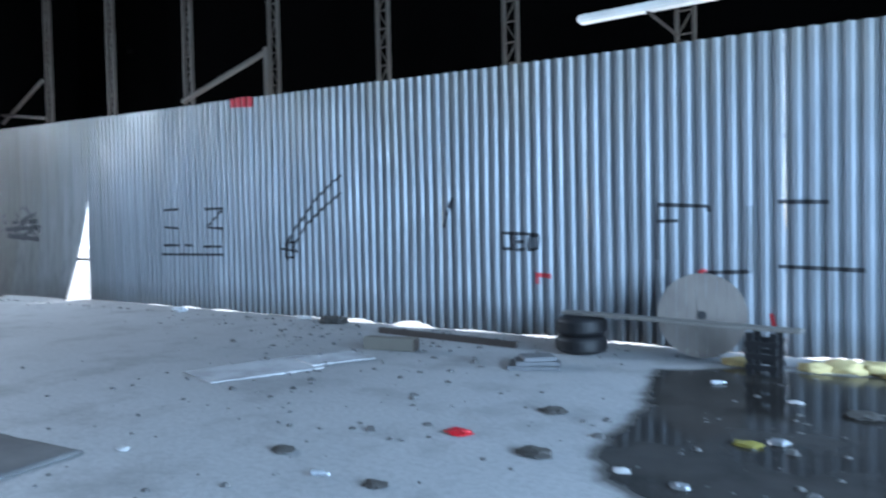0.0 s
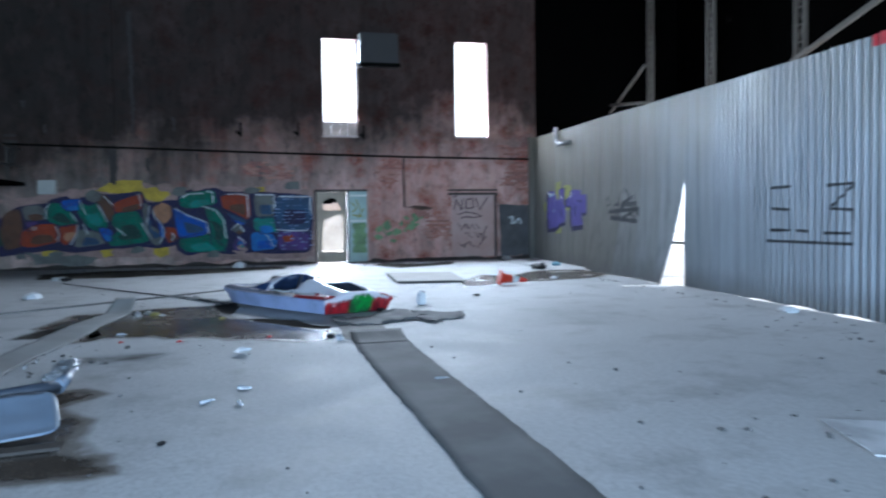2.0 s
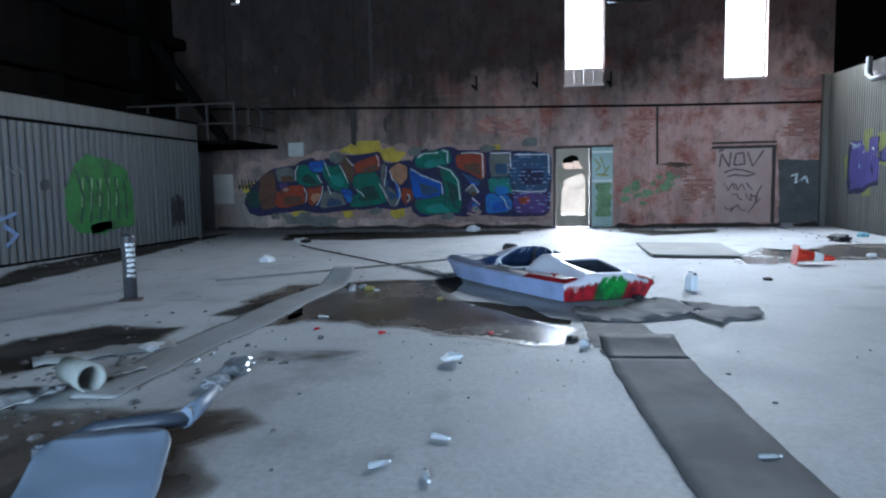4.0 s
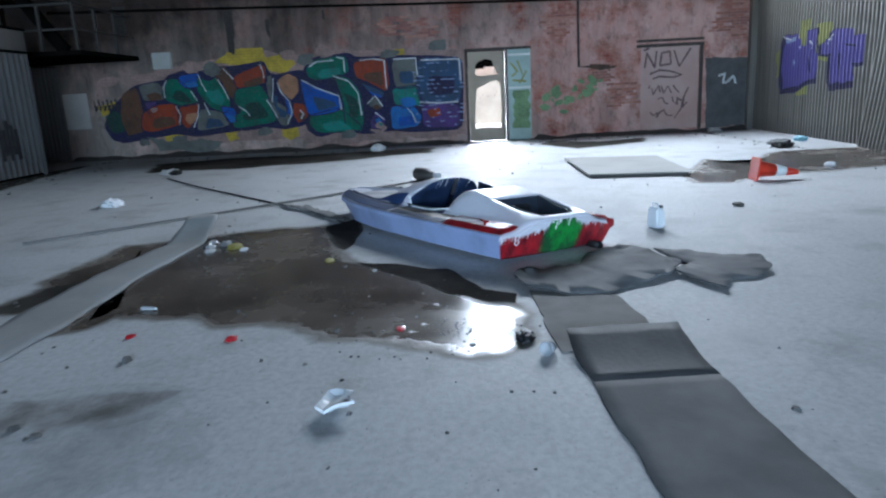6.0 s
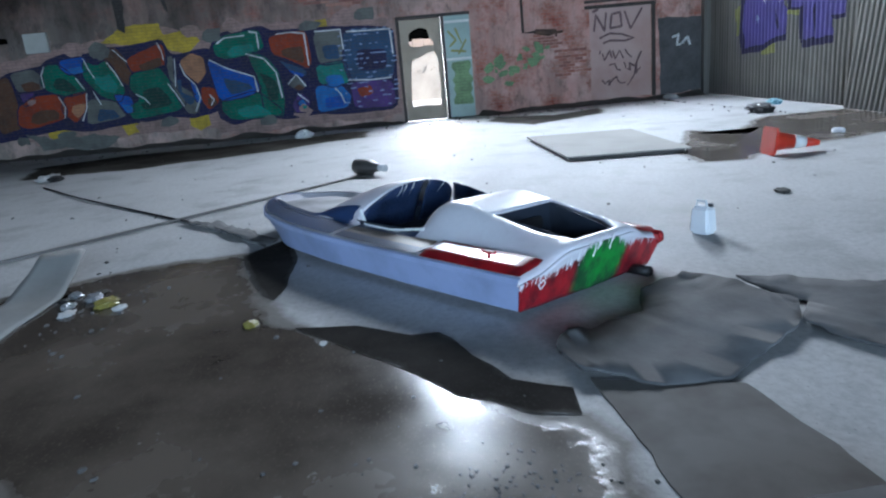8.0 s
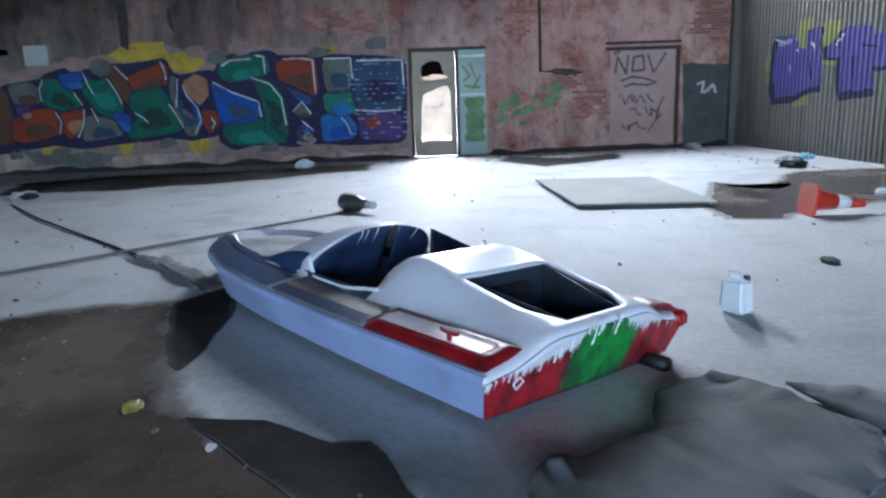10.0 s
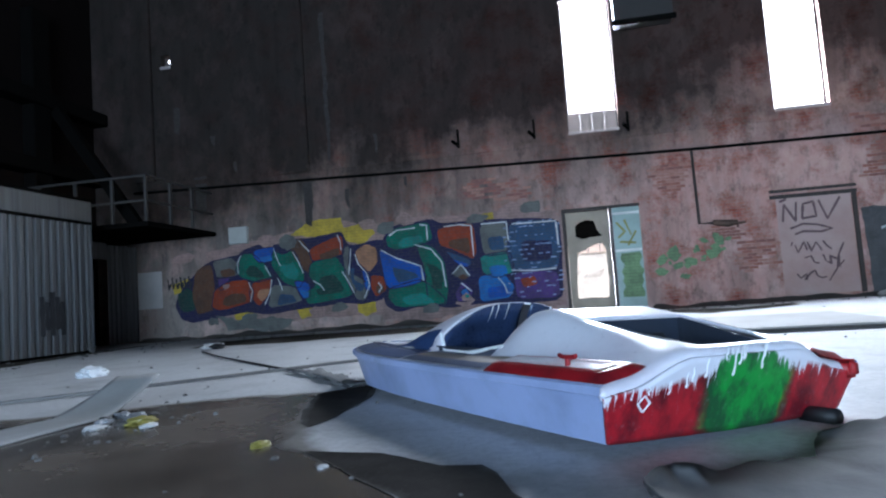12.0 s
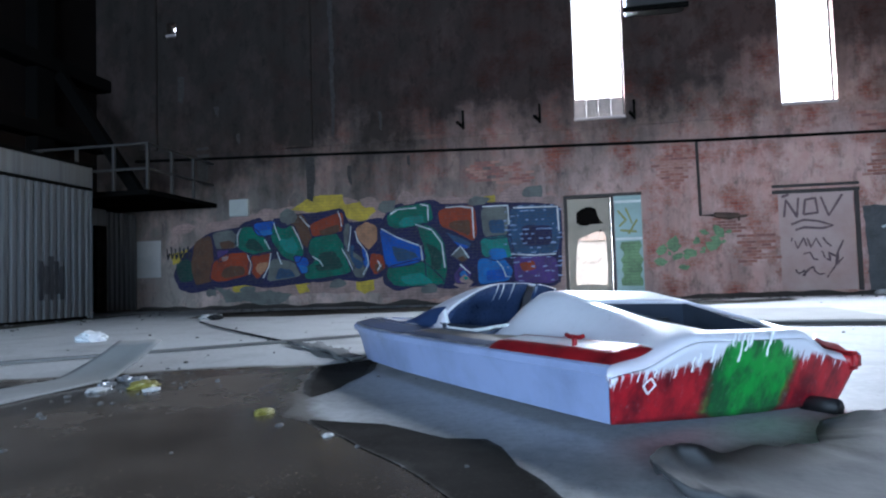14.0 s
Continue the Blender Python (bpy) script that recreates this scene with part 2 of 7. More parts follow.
def stern_spray(name):
    """Red spray paint with a green field in its middle; white gelcoat above, running down over both."""
    m, n, l, b = shader(name)
    v = coords(n)
    sep = n.new("ShaderNodeSeparateXYZ")
    l.new(v, sep.inputs[0])
    edge = noise_node(n, l, v, 10, 6, 0.7)
    blot = noise_node(n, l, stretched(n, l, v, 1, 1, 0.55), 9, 6, 0.65)
    grit = noise_node(n, l, v, 45, 3, 0.6)
    runs = noise_node(n, l, stretched(n, l, v, 0.2, 62, 2.0), 1.0, 3, 0.6)
    red_c = mix(n, l, ramp(n, l, blot, [(0.40, (0, 0, 0)), (0.62, (0.9, 0.9, 0.9))]), (0.43, 0.012, 0.022), (0.085, 0.006, 0.012))
    green_c = mix(n, l, ramp(n, l, blot, [(0.42, (0, 0, 0)), (0.60, (0.9, 0.9, 0.9))]), (0.02, 0.29, 0.045), (0.012, 0.06, 0.025))
    away = math_node(n, l, "ABSOLUTE", math_node(n, l, "ADD", sep.outputs["Y"], 0.035), 0.0)
    away = math_node(n, l, "ADD", away, math_node(n, l, "MULTIPLY", math_node(n, l, "SUBTRACT", edge, 0.5), 0.13))
    low = math_node(n, l, "MULTIPLY", math_node(n, l, "SUBTRACT", 0.06, sep.outputs["Z"]), 1.6)
    away = math_node(n, l, "ADD", away, math_node(n, l, "MAXIMUM", low, 0.0))
    c = mix(n, l, ramp(n, l, away, [(0.20, (0, 0, 0)), (0.25, (1, 1, 1))]), green_c, red_c)
    rim = math_node(n, l, "ABSOLUTE", math_node(n, l, "SUBTRACT", away, 0.24), 0.0)
    c = mix(n, l, ramp(n, l, rim, [(0.0, (0.6, 0.6, 0.6)), (0.035, (0, 0, 0))]), c, (0.06, 0.02, 0.02))
    c = mix(n, l, ramp(n, l, grit, [(0.60, (0, 0, 0)), (0.75, (0.25, 0.25, 0.25))]), c, (0.30, 0.28, 0.30))
    at = n.new("ShaderNodeAttribute")
    at.attribute_name = "below"
    hang = math_node(n, l, "MULTIPLY", math_node(n, l, "MAXIMUM", math_node(n, l, "SUBTRACT", runs, 0.50), 0.0), 0.34)
    fuzz = math_node(n, l, "MULTIPLY", math_node(n, l, "SUBTRACT", edge, 0.5), 0.06)
    cover = math_node(n, l, "ADD", math_node(n, l, "SUBTRACT", at.outputs["Fac"], hang), fuzz)
    white = mix(n, l, blot, (0.66, 0.66, 0.73), (0.74, 0.72, 0.77))
    c = mix(n, l, ramp(n, l, cover, [(0.0, (0, 0, 0)), (0.018, (1, 1, 1))]), white, c)
    l.new(c, b.inputs["Base Color"])
    b.inputs["Roughness"].default_value = 0.42
    bump(n, l, math_node(n, l, "ADD", blot, grit), b, 0.15, 0.004)
    return m


M = {}
M["floor"] = concrete_floor()
M["puddle"] = concrete_floor("brown_puddle", ((0.15, 0.135, 0.12), (0.068, 0.056, 0.046), 0.13))
M["dark_puddle"] = concrete_floor("dark_puddle", ((0.13, 0.125, 0.12), (0.026, 0.024, 0.022), 0.05))
M["damp"] = concrete_floor("damp_concrete", ((0.14, 0.132, 0.122), (0.034, 0.031, 0.028), 0.5))
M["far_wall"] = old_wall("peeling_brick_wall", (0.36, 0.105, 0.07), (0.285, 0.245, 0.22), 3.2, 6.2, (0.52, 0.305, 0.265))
# Near-black colours put the unlit dark of the upper hall into the materials.
M["side_wall"] = old_wall("near_black_concrete", (0.006, 0.0055, 0.005), (0.007, 0.006, 0.0055), 2.0, 6.0, (0.006, 0.005, 0.0045))
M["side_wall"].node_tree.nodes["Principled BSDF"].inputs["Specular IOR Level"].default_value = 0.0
M["render"] = plain("smooth_render", (0.46, 0.40, 0.38), 0.8, 0, 0.6, 1.5)
M["near_black"] = plain("near_black_steel", (0.006, 0.0058, 0.0055), 0.85, 0, 0.5, 2)
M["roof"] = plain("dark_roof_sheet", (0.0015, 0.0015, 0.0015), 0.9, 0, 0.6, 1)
M["lattice"] = plain("rusty_cream_steel", (0.062, 0.056, 0.047), 0.8, 0, 0.9, 3, (0.045, 0.028, 0.02))
M["fence"] = sheet_metal("galvanised_fence_sheet", (0.315, 0.343, 0.38), 0.42, 0.35, 0.55)
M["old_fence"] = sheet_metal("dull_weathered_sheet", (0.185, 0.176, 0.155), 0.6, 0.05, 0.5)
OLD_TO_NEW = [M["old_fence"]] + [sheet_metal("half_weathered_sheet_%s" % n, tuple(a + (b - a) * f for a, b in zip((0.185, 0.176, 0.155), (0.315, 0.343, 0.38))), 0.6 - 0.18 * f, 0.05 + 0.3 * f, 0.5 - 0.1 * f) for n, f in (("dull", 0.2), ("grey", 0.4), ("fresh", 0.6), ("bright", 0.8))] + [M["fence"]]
M["shed"] = sheet_metal("painted_shed_sheet", (0.115, 0.12, 0.128), 0.6, 0.1, 0.5)
for key in ("near_black", "roof"):
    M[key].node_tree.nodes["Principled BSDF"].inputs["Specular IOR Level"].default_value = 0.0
M["damp"].node_tree.nodes["Principled BSDF"].inputs["Specular IOR Level"].default_value = 0.0
M["dark_puddle"].node_tree.nodes["Principled BSDF"].inputs["Specular IOR Level"].default_value = 0.07
M["black"] = plain("black_paint", (0.012, 0.012, 0.014), 0.55)
M["outdoor"] = plain("pale_gravel", (0.55, 0.52, 0.46), 0.9, 0, 0.5, 2)

# ---------------------------------------------------------------- mesh helpers


def part(name, bm, material, parent=None, label="", smooth=False):
    me = bpy.data.meshes.new(name)
    bm.normal_update()
    bm.to_mesh(me)
    bm.free()
    me.materials.append(material)
    if smooth:
        for p in me.polygons:
            p.use_smooth = True
    ob = new(name, me)
    if parent is not None:
        ob.parent = parent
    if label:
        ob["label"] = label
    return ob


def thing(name, label, category, m=None, group="", kind=""):
    ob = new(name)
    ob.empty_display_size = 0.1
    if m is not None:
        ob.matrix_world = m
    return tagged(ob, label, category, group, kind)


def add_box(bm, lo, hi, m=None):
    x0, y0, z0 = lo
    x1, y1, z1 = hi
    vs = [bm.verts.new(p) for p in ((x0, y0, z0), (x1, y0, z0), (x1, y1, z0), (x0, y1, z0), (x0, y0, z1), (x1, y0, z1), (x1, y1, z1), (x0, y1, z1))]
    if m is not None:
        for q in vs:
            q.co = m @ q.co
    for f in ((3, 2, 1, 0), (4, 5, 6, 7), (0, 1, 5, 4), (1, 2, 6, 5), (2, 3, 7, 6), (3, 0, 4, 7)):
        bm.faces.new([vs[i] for i in f])
    return vs


def box(lo, hi, bevel=0.0, m=None, seg=2):
    bm = bmesh.new()
    add_box(bm, lo, hi, m)
    if bevel:
        bmesh.ops.bevel(bm, geom=bm.edges[:], offset=bevel, segments=seg, affect="EDGES")
    return bm


def add_bar(bm, a, b, w, d=None):
    """A square bar from a to b."""
    a, b = Vector(a), Vector(b)
    q = (b - a).to_track_quat("Z", "Y").to_matrix().to_4x4()
    d = d or w
    add_box(bm, (-w / 2, -d / 2, 0), (w / 2, d / 2, (b - a).length), Matrix.Translation(a) @ q)


def add_tube(bm, pts, r, sides=10, cap=True):
    """A round tube along points; r is one radius or one a point."""
    pts = [Vector(p) for p in pts]
    rings = []
    for i, p in enumerate(pts):
        d = (pts[min(i + 1, len(pts) - 1)] - pts[max(i - 1, 0)]).normalized()
        up = Vector((0, 0, 1)) if abs(d.z) < 0.9 else Vector((1, 0, 0))
        s = d.cross(up).normalized()
        t = s.cross(d)
        rr = r[i] if isinstance(r, (list, tuple)) else r
        rings.append([bm.verts.new(p + rr * (math.cos(k * math.tau / sides) * s + math.sin(k * math.tau / sides) * t)) for k in range(sides)])
    for a, b in zip(rings, rings[1:]):
        for k in range(sides):
            bm.faces.new((a[k], a[(k + 1) % sides], b[(k + 1) % sides], b[k]))
    if cap:
        bm.faces.new(rings[0][::-1])
        bm.faces.new(rings[-1])


def add_lathe(bm, profile, sides=24, m=None):
    """Turns (radius, height) pairs round the z axis."""
    rings = []
    for r, z in profile:
        ring = [bm.verts.new((r * math.cos(k * math.tau / sides), r * math.sin(k * math.tau / sides), z)) for k in range(sides)]
        rings.append(ring)
    for a, b in zip(rings, rings[1:]):
        for k in range(sides):
            bm.faces.new((a[k], a[(k + 1) % sides], b[(k + 1) % sides], b[k]))
    bm.faces.new(rings[0][::-1])
    bm.faces.new(rings[-1])
    if m is not None:
        bmesh.ops.transform(bm, matrix=m, verts=[q for r in rings for q in r])


def blob_outline(cx, cy, rx, ry, turn=0.0, rough=0.18, steps=90, seed=0, lobes=1.3):
    """An uneven closed outline round a centre."""
    pts = []
    for k in range(steps):
        a = k * math.tau / steps
        d = Vector((math.cos(a), math.sin(a), 0))
        f = 1 + rough * (noise.noise(d * lobes + Vector((seed * 7.3, 1.7, 0))) * 1.6 + 0.5 * noise.noise(d * lobes * 4 + Vector((seed * 3.1, 9, 0))) + 0.22 * noise.noise(d * lobes * 13 + Vector((seed, 4, 2))))
        x, y = rx * f * d.x, ry * f * d.y
        c, s = math.cos(radians(turn)), math.sin(radians(turn))
        pts.append((cx + c * x - s * y, cy + s * x + c * y))
    return pts


def ragged(points, amount, step=0.12, seed=0):
    """A closed outline through corner points, with ragged edges."""
    out = []
    n = len(points)
    for i in range(n):
        a, b = Vector((*points[i], 0)), Vector((*points[(i + 1) % n], 0))
        k = max(1, int((b - a).length / step))
        for j in range(k):
            p = a.lerp(b, j / k)
            q = p * 1.1 + Vector((seed * 5.1, seed, 0))
            p = p + amount * Vector((noise.noise(q) + 0.5 * noise.noise(q * 3.7) + 0.3 * noise.noise(q * 11), noise.noise(q + Vector((31, 7, 0))) + 0.5 * noise.noise(q * 3.7 + Vector((3, 77, 0))) + 0.3 * noise.noise(q * 11 + Vector((5, 5, 5))), 0))
            out.append((p.x, p.y))
    return out


def slab(outline, z0, z1):
    """A flat slab with that outline."""
    bm = bmesh.new()
    top = [bm.verts.new((x, y, z1)) for x, y in outline]
    bot = [bm.verts.new((x, y, z0)) for x, y in outline]
    f = bm.faces.new(top)
    f.normal_update()
    if f.normal.z < 0:
        f.normal_flip()
    bm.faces.new(bot)
    n = len(top)
    for i in range(n):
        bm.faces.new((top[i], bot[i], bot[(i + 1) % n], top[(i + 1) % n]))
    bmesh.ops.recalc_face_normals(bm, faces=bm.faces[:])
    bmesh.ops.triangulate(bm, faces=[g for g in bm.faces if len(g.verts) > 4])
    return bm


def wall_cells(bm, us, zs, holes, place):
    """Boxes between the breaks us and zs, leaving out those whose middle lies in a hole (u0, u1, z0, z1)."""
    for u0, u1 in zip(us, us[1:]):
        for z0, z1 in zip(zs, zs[1:]):
            u, z = (u0 + u1) / 2, (z0 + z1) / 2
            if not any(a < u < b and c < z < d for a, b, c, d in holes):
                place(bm, u0, u1, z0, z1)

# ---------------------------------------------------------------- setting


ROOF = 11.5
XB, YR, YL = 9.2, 16.0, -12.0      # gate wall, outer wall beyond the fence, dark side wall


def setting(name, bm, mat, label, smooth=False):
    return tagged(part(name, bm, mat, smooth=smooth), label, name.rsplit("_", 1)[0] if name[-1].isdigit() else name.split("_")[0], kind="structure")


setting("ground", box((-400, -400, -0.5), (400, 400, -0.06)), M["outdoor"], "pale dusty ground outside the building")
setting("floor", box((WX - 0.4, YL, -0.4), (XB + 0.4, YR, 0.0)), M["floor"], "dusty grey concrete floor with stains and cracks")

glow = bpy.data.materials.new("bright_hazy_sky")
glow.use_nodes = True
glow.node_tree.nodes.remove(glow.node_tree.nodes["Principled BSDF"])
em = glow.node_tree.nodes.new("ShaderNodeEmission")
em.inputs["Color"].default_value, em.inputs["Strength"].default_value = (0.95, 0.98, 1.0, 1), 1.1
glow.node_tree.links.new(em.outputs[0], glow.node_tree.nodes["Material Output"].inputs["Surface"])
setting("backdrop", box((-90.2, -70, -0.06), (-90, 110, 70)), glow, "bright hazy sky beyond the yard")

DOOR = (1.50, 2.62, 0.0, 2.62)
WIN_A, WIN_B, WIN_C = (1.77, 3.05, 4.64, 8.2), (6.76, 8.02, 4.66, 8.25), (-9.72, -9.42, 7.92, 8.32)
holes = [DOOR, WIN_A, WIN_B, WIN_C]
bm = bmesh.new()
wall_cells(bm, sorted({YL, 9.95, *(h for a in holes for h in a[:2])}), sorted({0.0, ROOF, *(h for a in holes for h in a[2:])}), holes,
           lambda b, u0, u1, z0, z1: add_box(b, (WX - 0.4, u0, z0), (WX, u1, z1)))
wall_far = setting("wall_far", bm, M["far_wall"], "old brick wall with peeling pinkish paint, its top sooty and darkened for shade")

# Same far wall, split off and coloured black for the shade behind the fence.
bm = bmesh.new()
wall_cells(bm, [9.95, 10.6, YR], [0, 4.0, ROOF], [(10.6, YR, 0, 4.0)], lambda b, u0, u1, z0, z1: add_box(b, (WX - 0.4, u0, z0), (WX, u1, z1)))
setting("wall_end", bm, M["roof"], "end wall beyond the fence, coloured black for its shade")

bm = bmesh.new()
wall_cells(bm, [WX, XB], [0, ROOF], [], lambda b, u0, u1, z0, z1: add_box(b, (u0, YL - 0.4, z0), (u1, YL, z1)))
setting("wall_side", bm, M["side_wall"], "dark concrete side wall")

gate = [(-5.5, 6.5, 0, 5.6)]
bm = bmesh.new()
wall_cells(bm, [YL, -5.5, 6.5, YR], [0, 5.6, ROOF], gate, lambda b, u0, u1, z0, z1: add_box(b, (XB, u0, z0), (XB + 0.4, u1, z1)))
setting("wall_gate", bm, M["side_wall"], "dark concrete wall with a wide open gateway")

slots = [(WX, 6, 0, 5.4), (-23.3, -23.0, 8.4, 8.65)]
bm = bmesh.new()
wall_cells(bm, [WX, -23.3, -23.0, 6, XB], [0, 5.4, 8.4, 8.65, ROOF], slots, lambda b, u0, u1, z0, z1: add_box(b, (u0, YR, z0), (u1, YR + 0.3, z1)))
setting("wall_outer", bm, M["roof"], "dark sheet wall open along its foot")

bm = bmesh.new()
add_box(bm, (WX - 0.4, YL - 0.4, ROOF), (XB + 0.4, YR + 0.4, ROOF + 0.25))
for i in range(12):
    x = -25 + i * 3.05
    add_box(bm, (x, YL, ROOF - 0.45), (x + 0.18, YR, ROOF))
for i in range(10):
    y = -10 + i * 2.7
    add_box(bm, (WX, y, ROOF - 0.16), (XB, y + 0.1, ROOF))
setting("ceiling", bm, M["roof"], "black roof with steel beams")

# ---------------------------------------------------------------- fence of corrugated sheets
PITCH, RIB, SHEET = 0.155, 0.034, 1.085


def fence_y(x):
    return 8.16 - 0.0635 * x


def fence_top(x):
    return 3.35 - 0.049 * x


def rib(s):
    """How far the corrugation stands towards the room at s metres along the sheet."""
    p = (s % PITCH) / PITCH
    if p < 0.34:
        return 0.0
    if p < 0.52:
        return RIB * (p - 0.34) / 0.18
    if p < 0.82:
        return RIB
    return RIB * (1 - (p - 0.82) / 0.18)


PROFILE = [k * PITCH + f * PITCH for k in range(7) for f in (0.0, 0.34, 0.52, 0.82)] + [SHEET]


def fence_out(x, z):
    """How far the fence stands out of its line: waves, and the kicked-out foot left of the tear."""
    d = 0.02 + 0.012 * math.sin(0.9 * x + 1.7 * z) * math.sin(2.1 * x)
    if -20.0 < x < TEAR:
        d += 0.36 * max(0.0, 1 - z / 2.25) ** 1.2 * (0.75 + 0.25 * math.sin(x * 1.3))
    return d


def fence_skin(x, z):
    return fence_y(x) - rib(x - FENCE0) - fence_out(x, z)


def sheet(x0, z0, top, torn=False, rows=9, thick=0.003):
    """One corrugated sheet; a torn one has its far lower corner pulled aside."""
    bm = bmesh.new()
    layers = []
    for off in (0.0, thick):
        grid = []
        for r in range(rows + 1):
            line = []
            for s in PROFILE:
                x = x0 + min(max(s, 0.001), SHEET - 0.001)
                foot = 0.003 + (z0 - 0.003) * max(0.0, 1 - ((s / SHEET - 0.5) / 0.36) ** 2)
                z = foot + (top(x) - foot) * r / rows
                k = max(0.0, 1 - z / 1.85) ** 1.4 * (s / SHEET) ** 2 if torn else 0.0
                line.append(bm.verts.new((x - 0.36 * k, fence_skin(x, z) + off - 0.10 * k, z)))
            grid.append(line)
        layers.append(grid)
    f, b = layers
    for r in range(rows):
        for k in range(len(PROFILE) - 1):
            bm.faces.new((f[r][k], f[r][k + 1], f[r + 1][k + 1], f[r + 1][k]))
            bm.faces.new((b[r][k + 1], b[r][k], b[r + 1][k], b[r + 1][k + 1]))
    for k in range(len(PROFILE) - 1):
        bm.faces.new((f[0][k + 1], f[0][k], b[0][k], b[0][k + 1]))
        bm.faces.new((f[rows][k], f[rows][k + 1], b[rows][k + 1], b[rows][k]))
    return bm


TEAR = -14.45
FENCE0 = TEAR - 11 * SHEET
fence = thing("fence", "tall corrugated galvanised sheet fence sprayed with graffiti", "fence", kind="structure")
rng = random.Random(4)
for i in range(33):
    x0 = FENCE0 + i * SHEET
    lift = {13: 0.02, 14: 0.026, 15: 0.026, 17: 0.028, 18: 0.05, 19: 0.08, 20: 0.018, 21: 0.024, 22: 0.02, 24: 0.035}.get(i, 0.003)
    jit = rng.uniform(-0.008, 0.008)
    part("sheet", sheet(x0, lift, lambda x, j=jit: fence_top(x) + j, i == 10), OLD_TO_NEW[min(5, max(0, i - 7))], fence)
# Added filler, not a known post: blocks sunlight between fence and far wall.
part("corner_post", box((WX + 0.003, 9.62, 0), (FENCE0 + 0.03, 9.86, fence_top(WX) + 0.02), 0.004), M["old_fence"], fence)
bm = bmesh.new()
for z in (0.9, 2.3, 3.2):
    add_bar(bm, (WX, fence_y(WX) + 0.10, z), (8.9, fence_y(8.9) + 0.10, z), 0.06)
part("rail", bm, M["lattice"], fence)


def drape(points, width, off=0.007, closed=False):
    """Paint strokes that follow the corrugation: points are (x, z)."""
    bm = bmesh.new()
    for line in points:
        pts = []
        for (xa, za), (xb, zb) in zip(line, line[1:]):
            k = max(1, int(math.hypot(xb - xa, zb - za) / 0.02))
            pts += [(xa + (xb - xa) * j / k, za + (zb - za) * j / k) for j in range(k)]
        pts.append(line[-1])
        prev = None
        for j, (x, z) in enumerate(pts):
            a, b = pts[max(0, j - 1)], pts[min(len(pts) - 1, j + 1)]
            dx, dz = b[0] - a[0], b[1] - a[1]
            n = math.hypot(dx, dz) or 1
            w = width * (0.85 + 0.3 * noise.noise(Vector((x * 3, z * 3, 2)))) / 2
            px, pz = -dz / n * w, dx / n * w
            pair = [bm.verts.new((x + e * px, fence_skin(x + e * px, z + e * pz) - off, z + e * pz)) for e in (-1, 1)]
            if prev:
                bm.faces.new((prev[0], pair[0], pair[1], prev[1]))
            prev = pair
    return bm


def fill_fence(outline, off=0.006, step=0.0194):
    """A filled patch of paint on the corrugated fence, cut into thin upright strips."""
    bm = bmesh.new()
    xs = [p[0] for p in outline]
    x = min(xs)
    n = len(outline)
    while x < max(xs):
        xa, xb, xm = x, x + step, x + step / 2
        cuts = []
        for i in range(n):
            (x0, z0), (x1, z1) = outline[i], outline[(i + 1) % n]
            if (x0 <= xm) != (x1 <= xm):
                cuts.append(z0 + (z1 - z0) * (xm - x0) / (x1 - x0))
        cuts.sort()
        for z0, z1 in zip(cuts[::2], cuts[1::2]):
            q = [bm.verts.new((u, fence_skin(u, z) - off, z)) for u, z in ((xa, z0), (xb, z0), (xb, z1), (xa, z1))]
            bm.faces.new(q)
        x += step
    return bm


# ---------------------------------------------------------------- lattice columns and roof steel beyond the fence


def lattice_column(x, y, h=ROOF):
    col = thing("lattice_column", "rusty cream lattice steel column", "column", pose(x, y, 0), "columns beyond the fence", "structure")
    for sx in (-0.15, 0.15):
        part("chord", box((sx - 0.03, -0.05, 0), (sx + 0.03, 0.05, h), 0.004), M["lattice"], col)
    bm = bmesh.new()
    z, k = 0.2, 0
    while z < h - 0.6:
        add_bar(bm, (-0.13 if k % 2 else 0.13, 0, z), (0.13 if k % 2 else -0.13, 0, z + 0.42), 0.03, 0.012)
        add_bar(bm, (-0.13, 0.01, z), (0.13, 0.01, z), 0.05, 0.012)
        z += 0.42
        k += 1
    part("lacing", bm, M["lattice"], col)
    return col


for x in (-23.2, -19.6, -15.9, -12.5, -9.0, -5.75, -2.3, 1.2, 4.6):
    lattice_column(x, 13.0)
brace = thing("roof_brace", "diagonal cream steel brace between columns", "brace", group="braces", kind="structure")
bm = bmesh.new()
add_bar(bm, (-16.0, 12.85, 5.2), (-12.6, 12.85, 6.1), 0.10)
part("bar", bm, M["lattice"], brace)
bm = bmesh.new()
add_bar(bm, (-12.62, 12.85, 4.9), (-12.62, 12.85, 6.2), 0.12)
part("post", bm, M["lattice"], brace)
brace = thing("roof_brace", "cream steel bracket on a column beyond the fence", "brace", group="braces", kind="structure")
bm = bmesh.new()
add_bar(bm, (-26.0, 12.8, 5.9), (-23.2, 12.8, 5.5), 0.10)
add_bar(bm, (-26.0, 12.8, 5.6), (-23.2, 12.8, 6.8), 0.08)
part("bar", bm, M["lattice"], brace)
beam = thing("hanging_light", "long white batten light fitting hung from the roof", "light")
part("tray", box((-4.15, 12.5, 5.22), (-1.45, 12.75, 5.36), 0.03), plain("white_enamel", (0.75, 0.76, 0.74), 0.4), beam)
bm = bmesh.new()
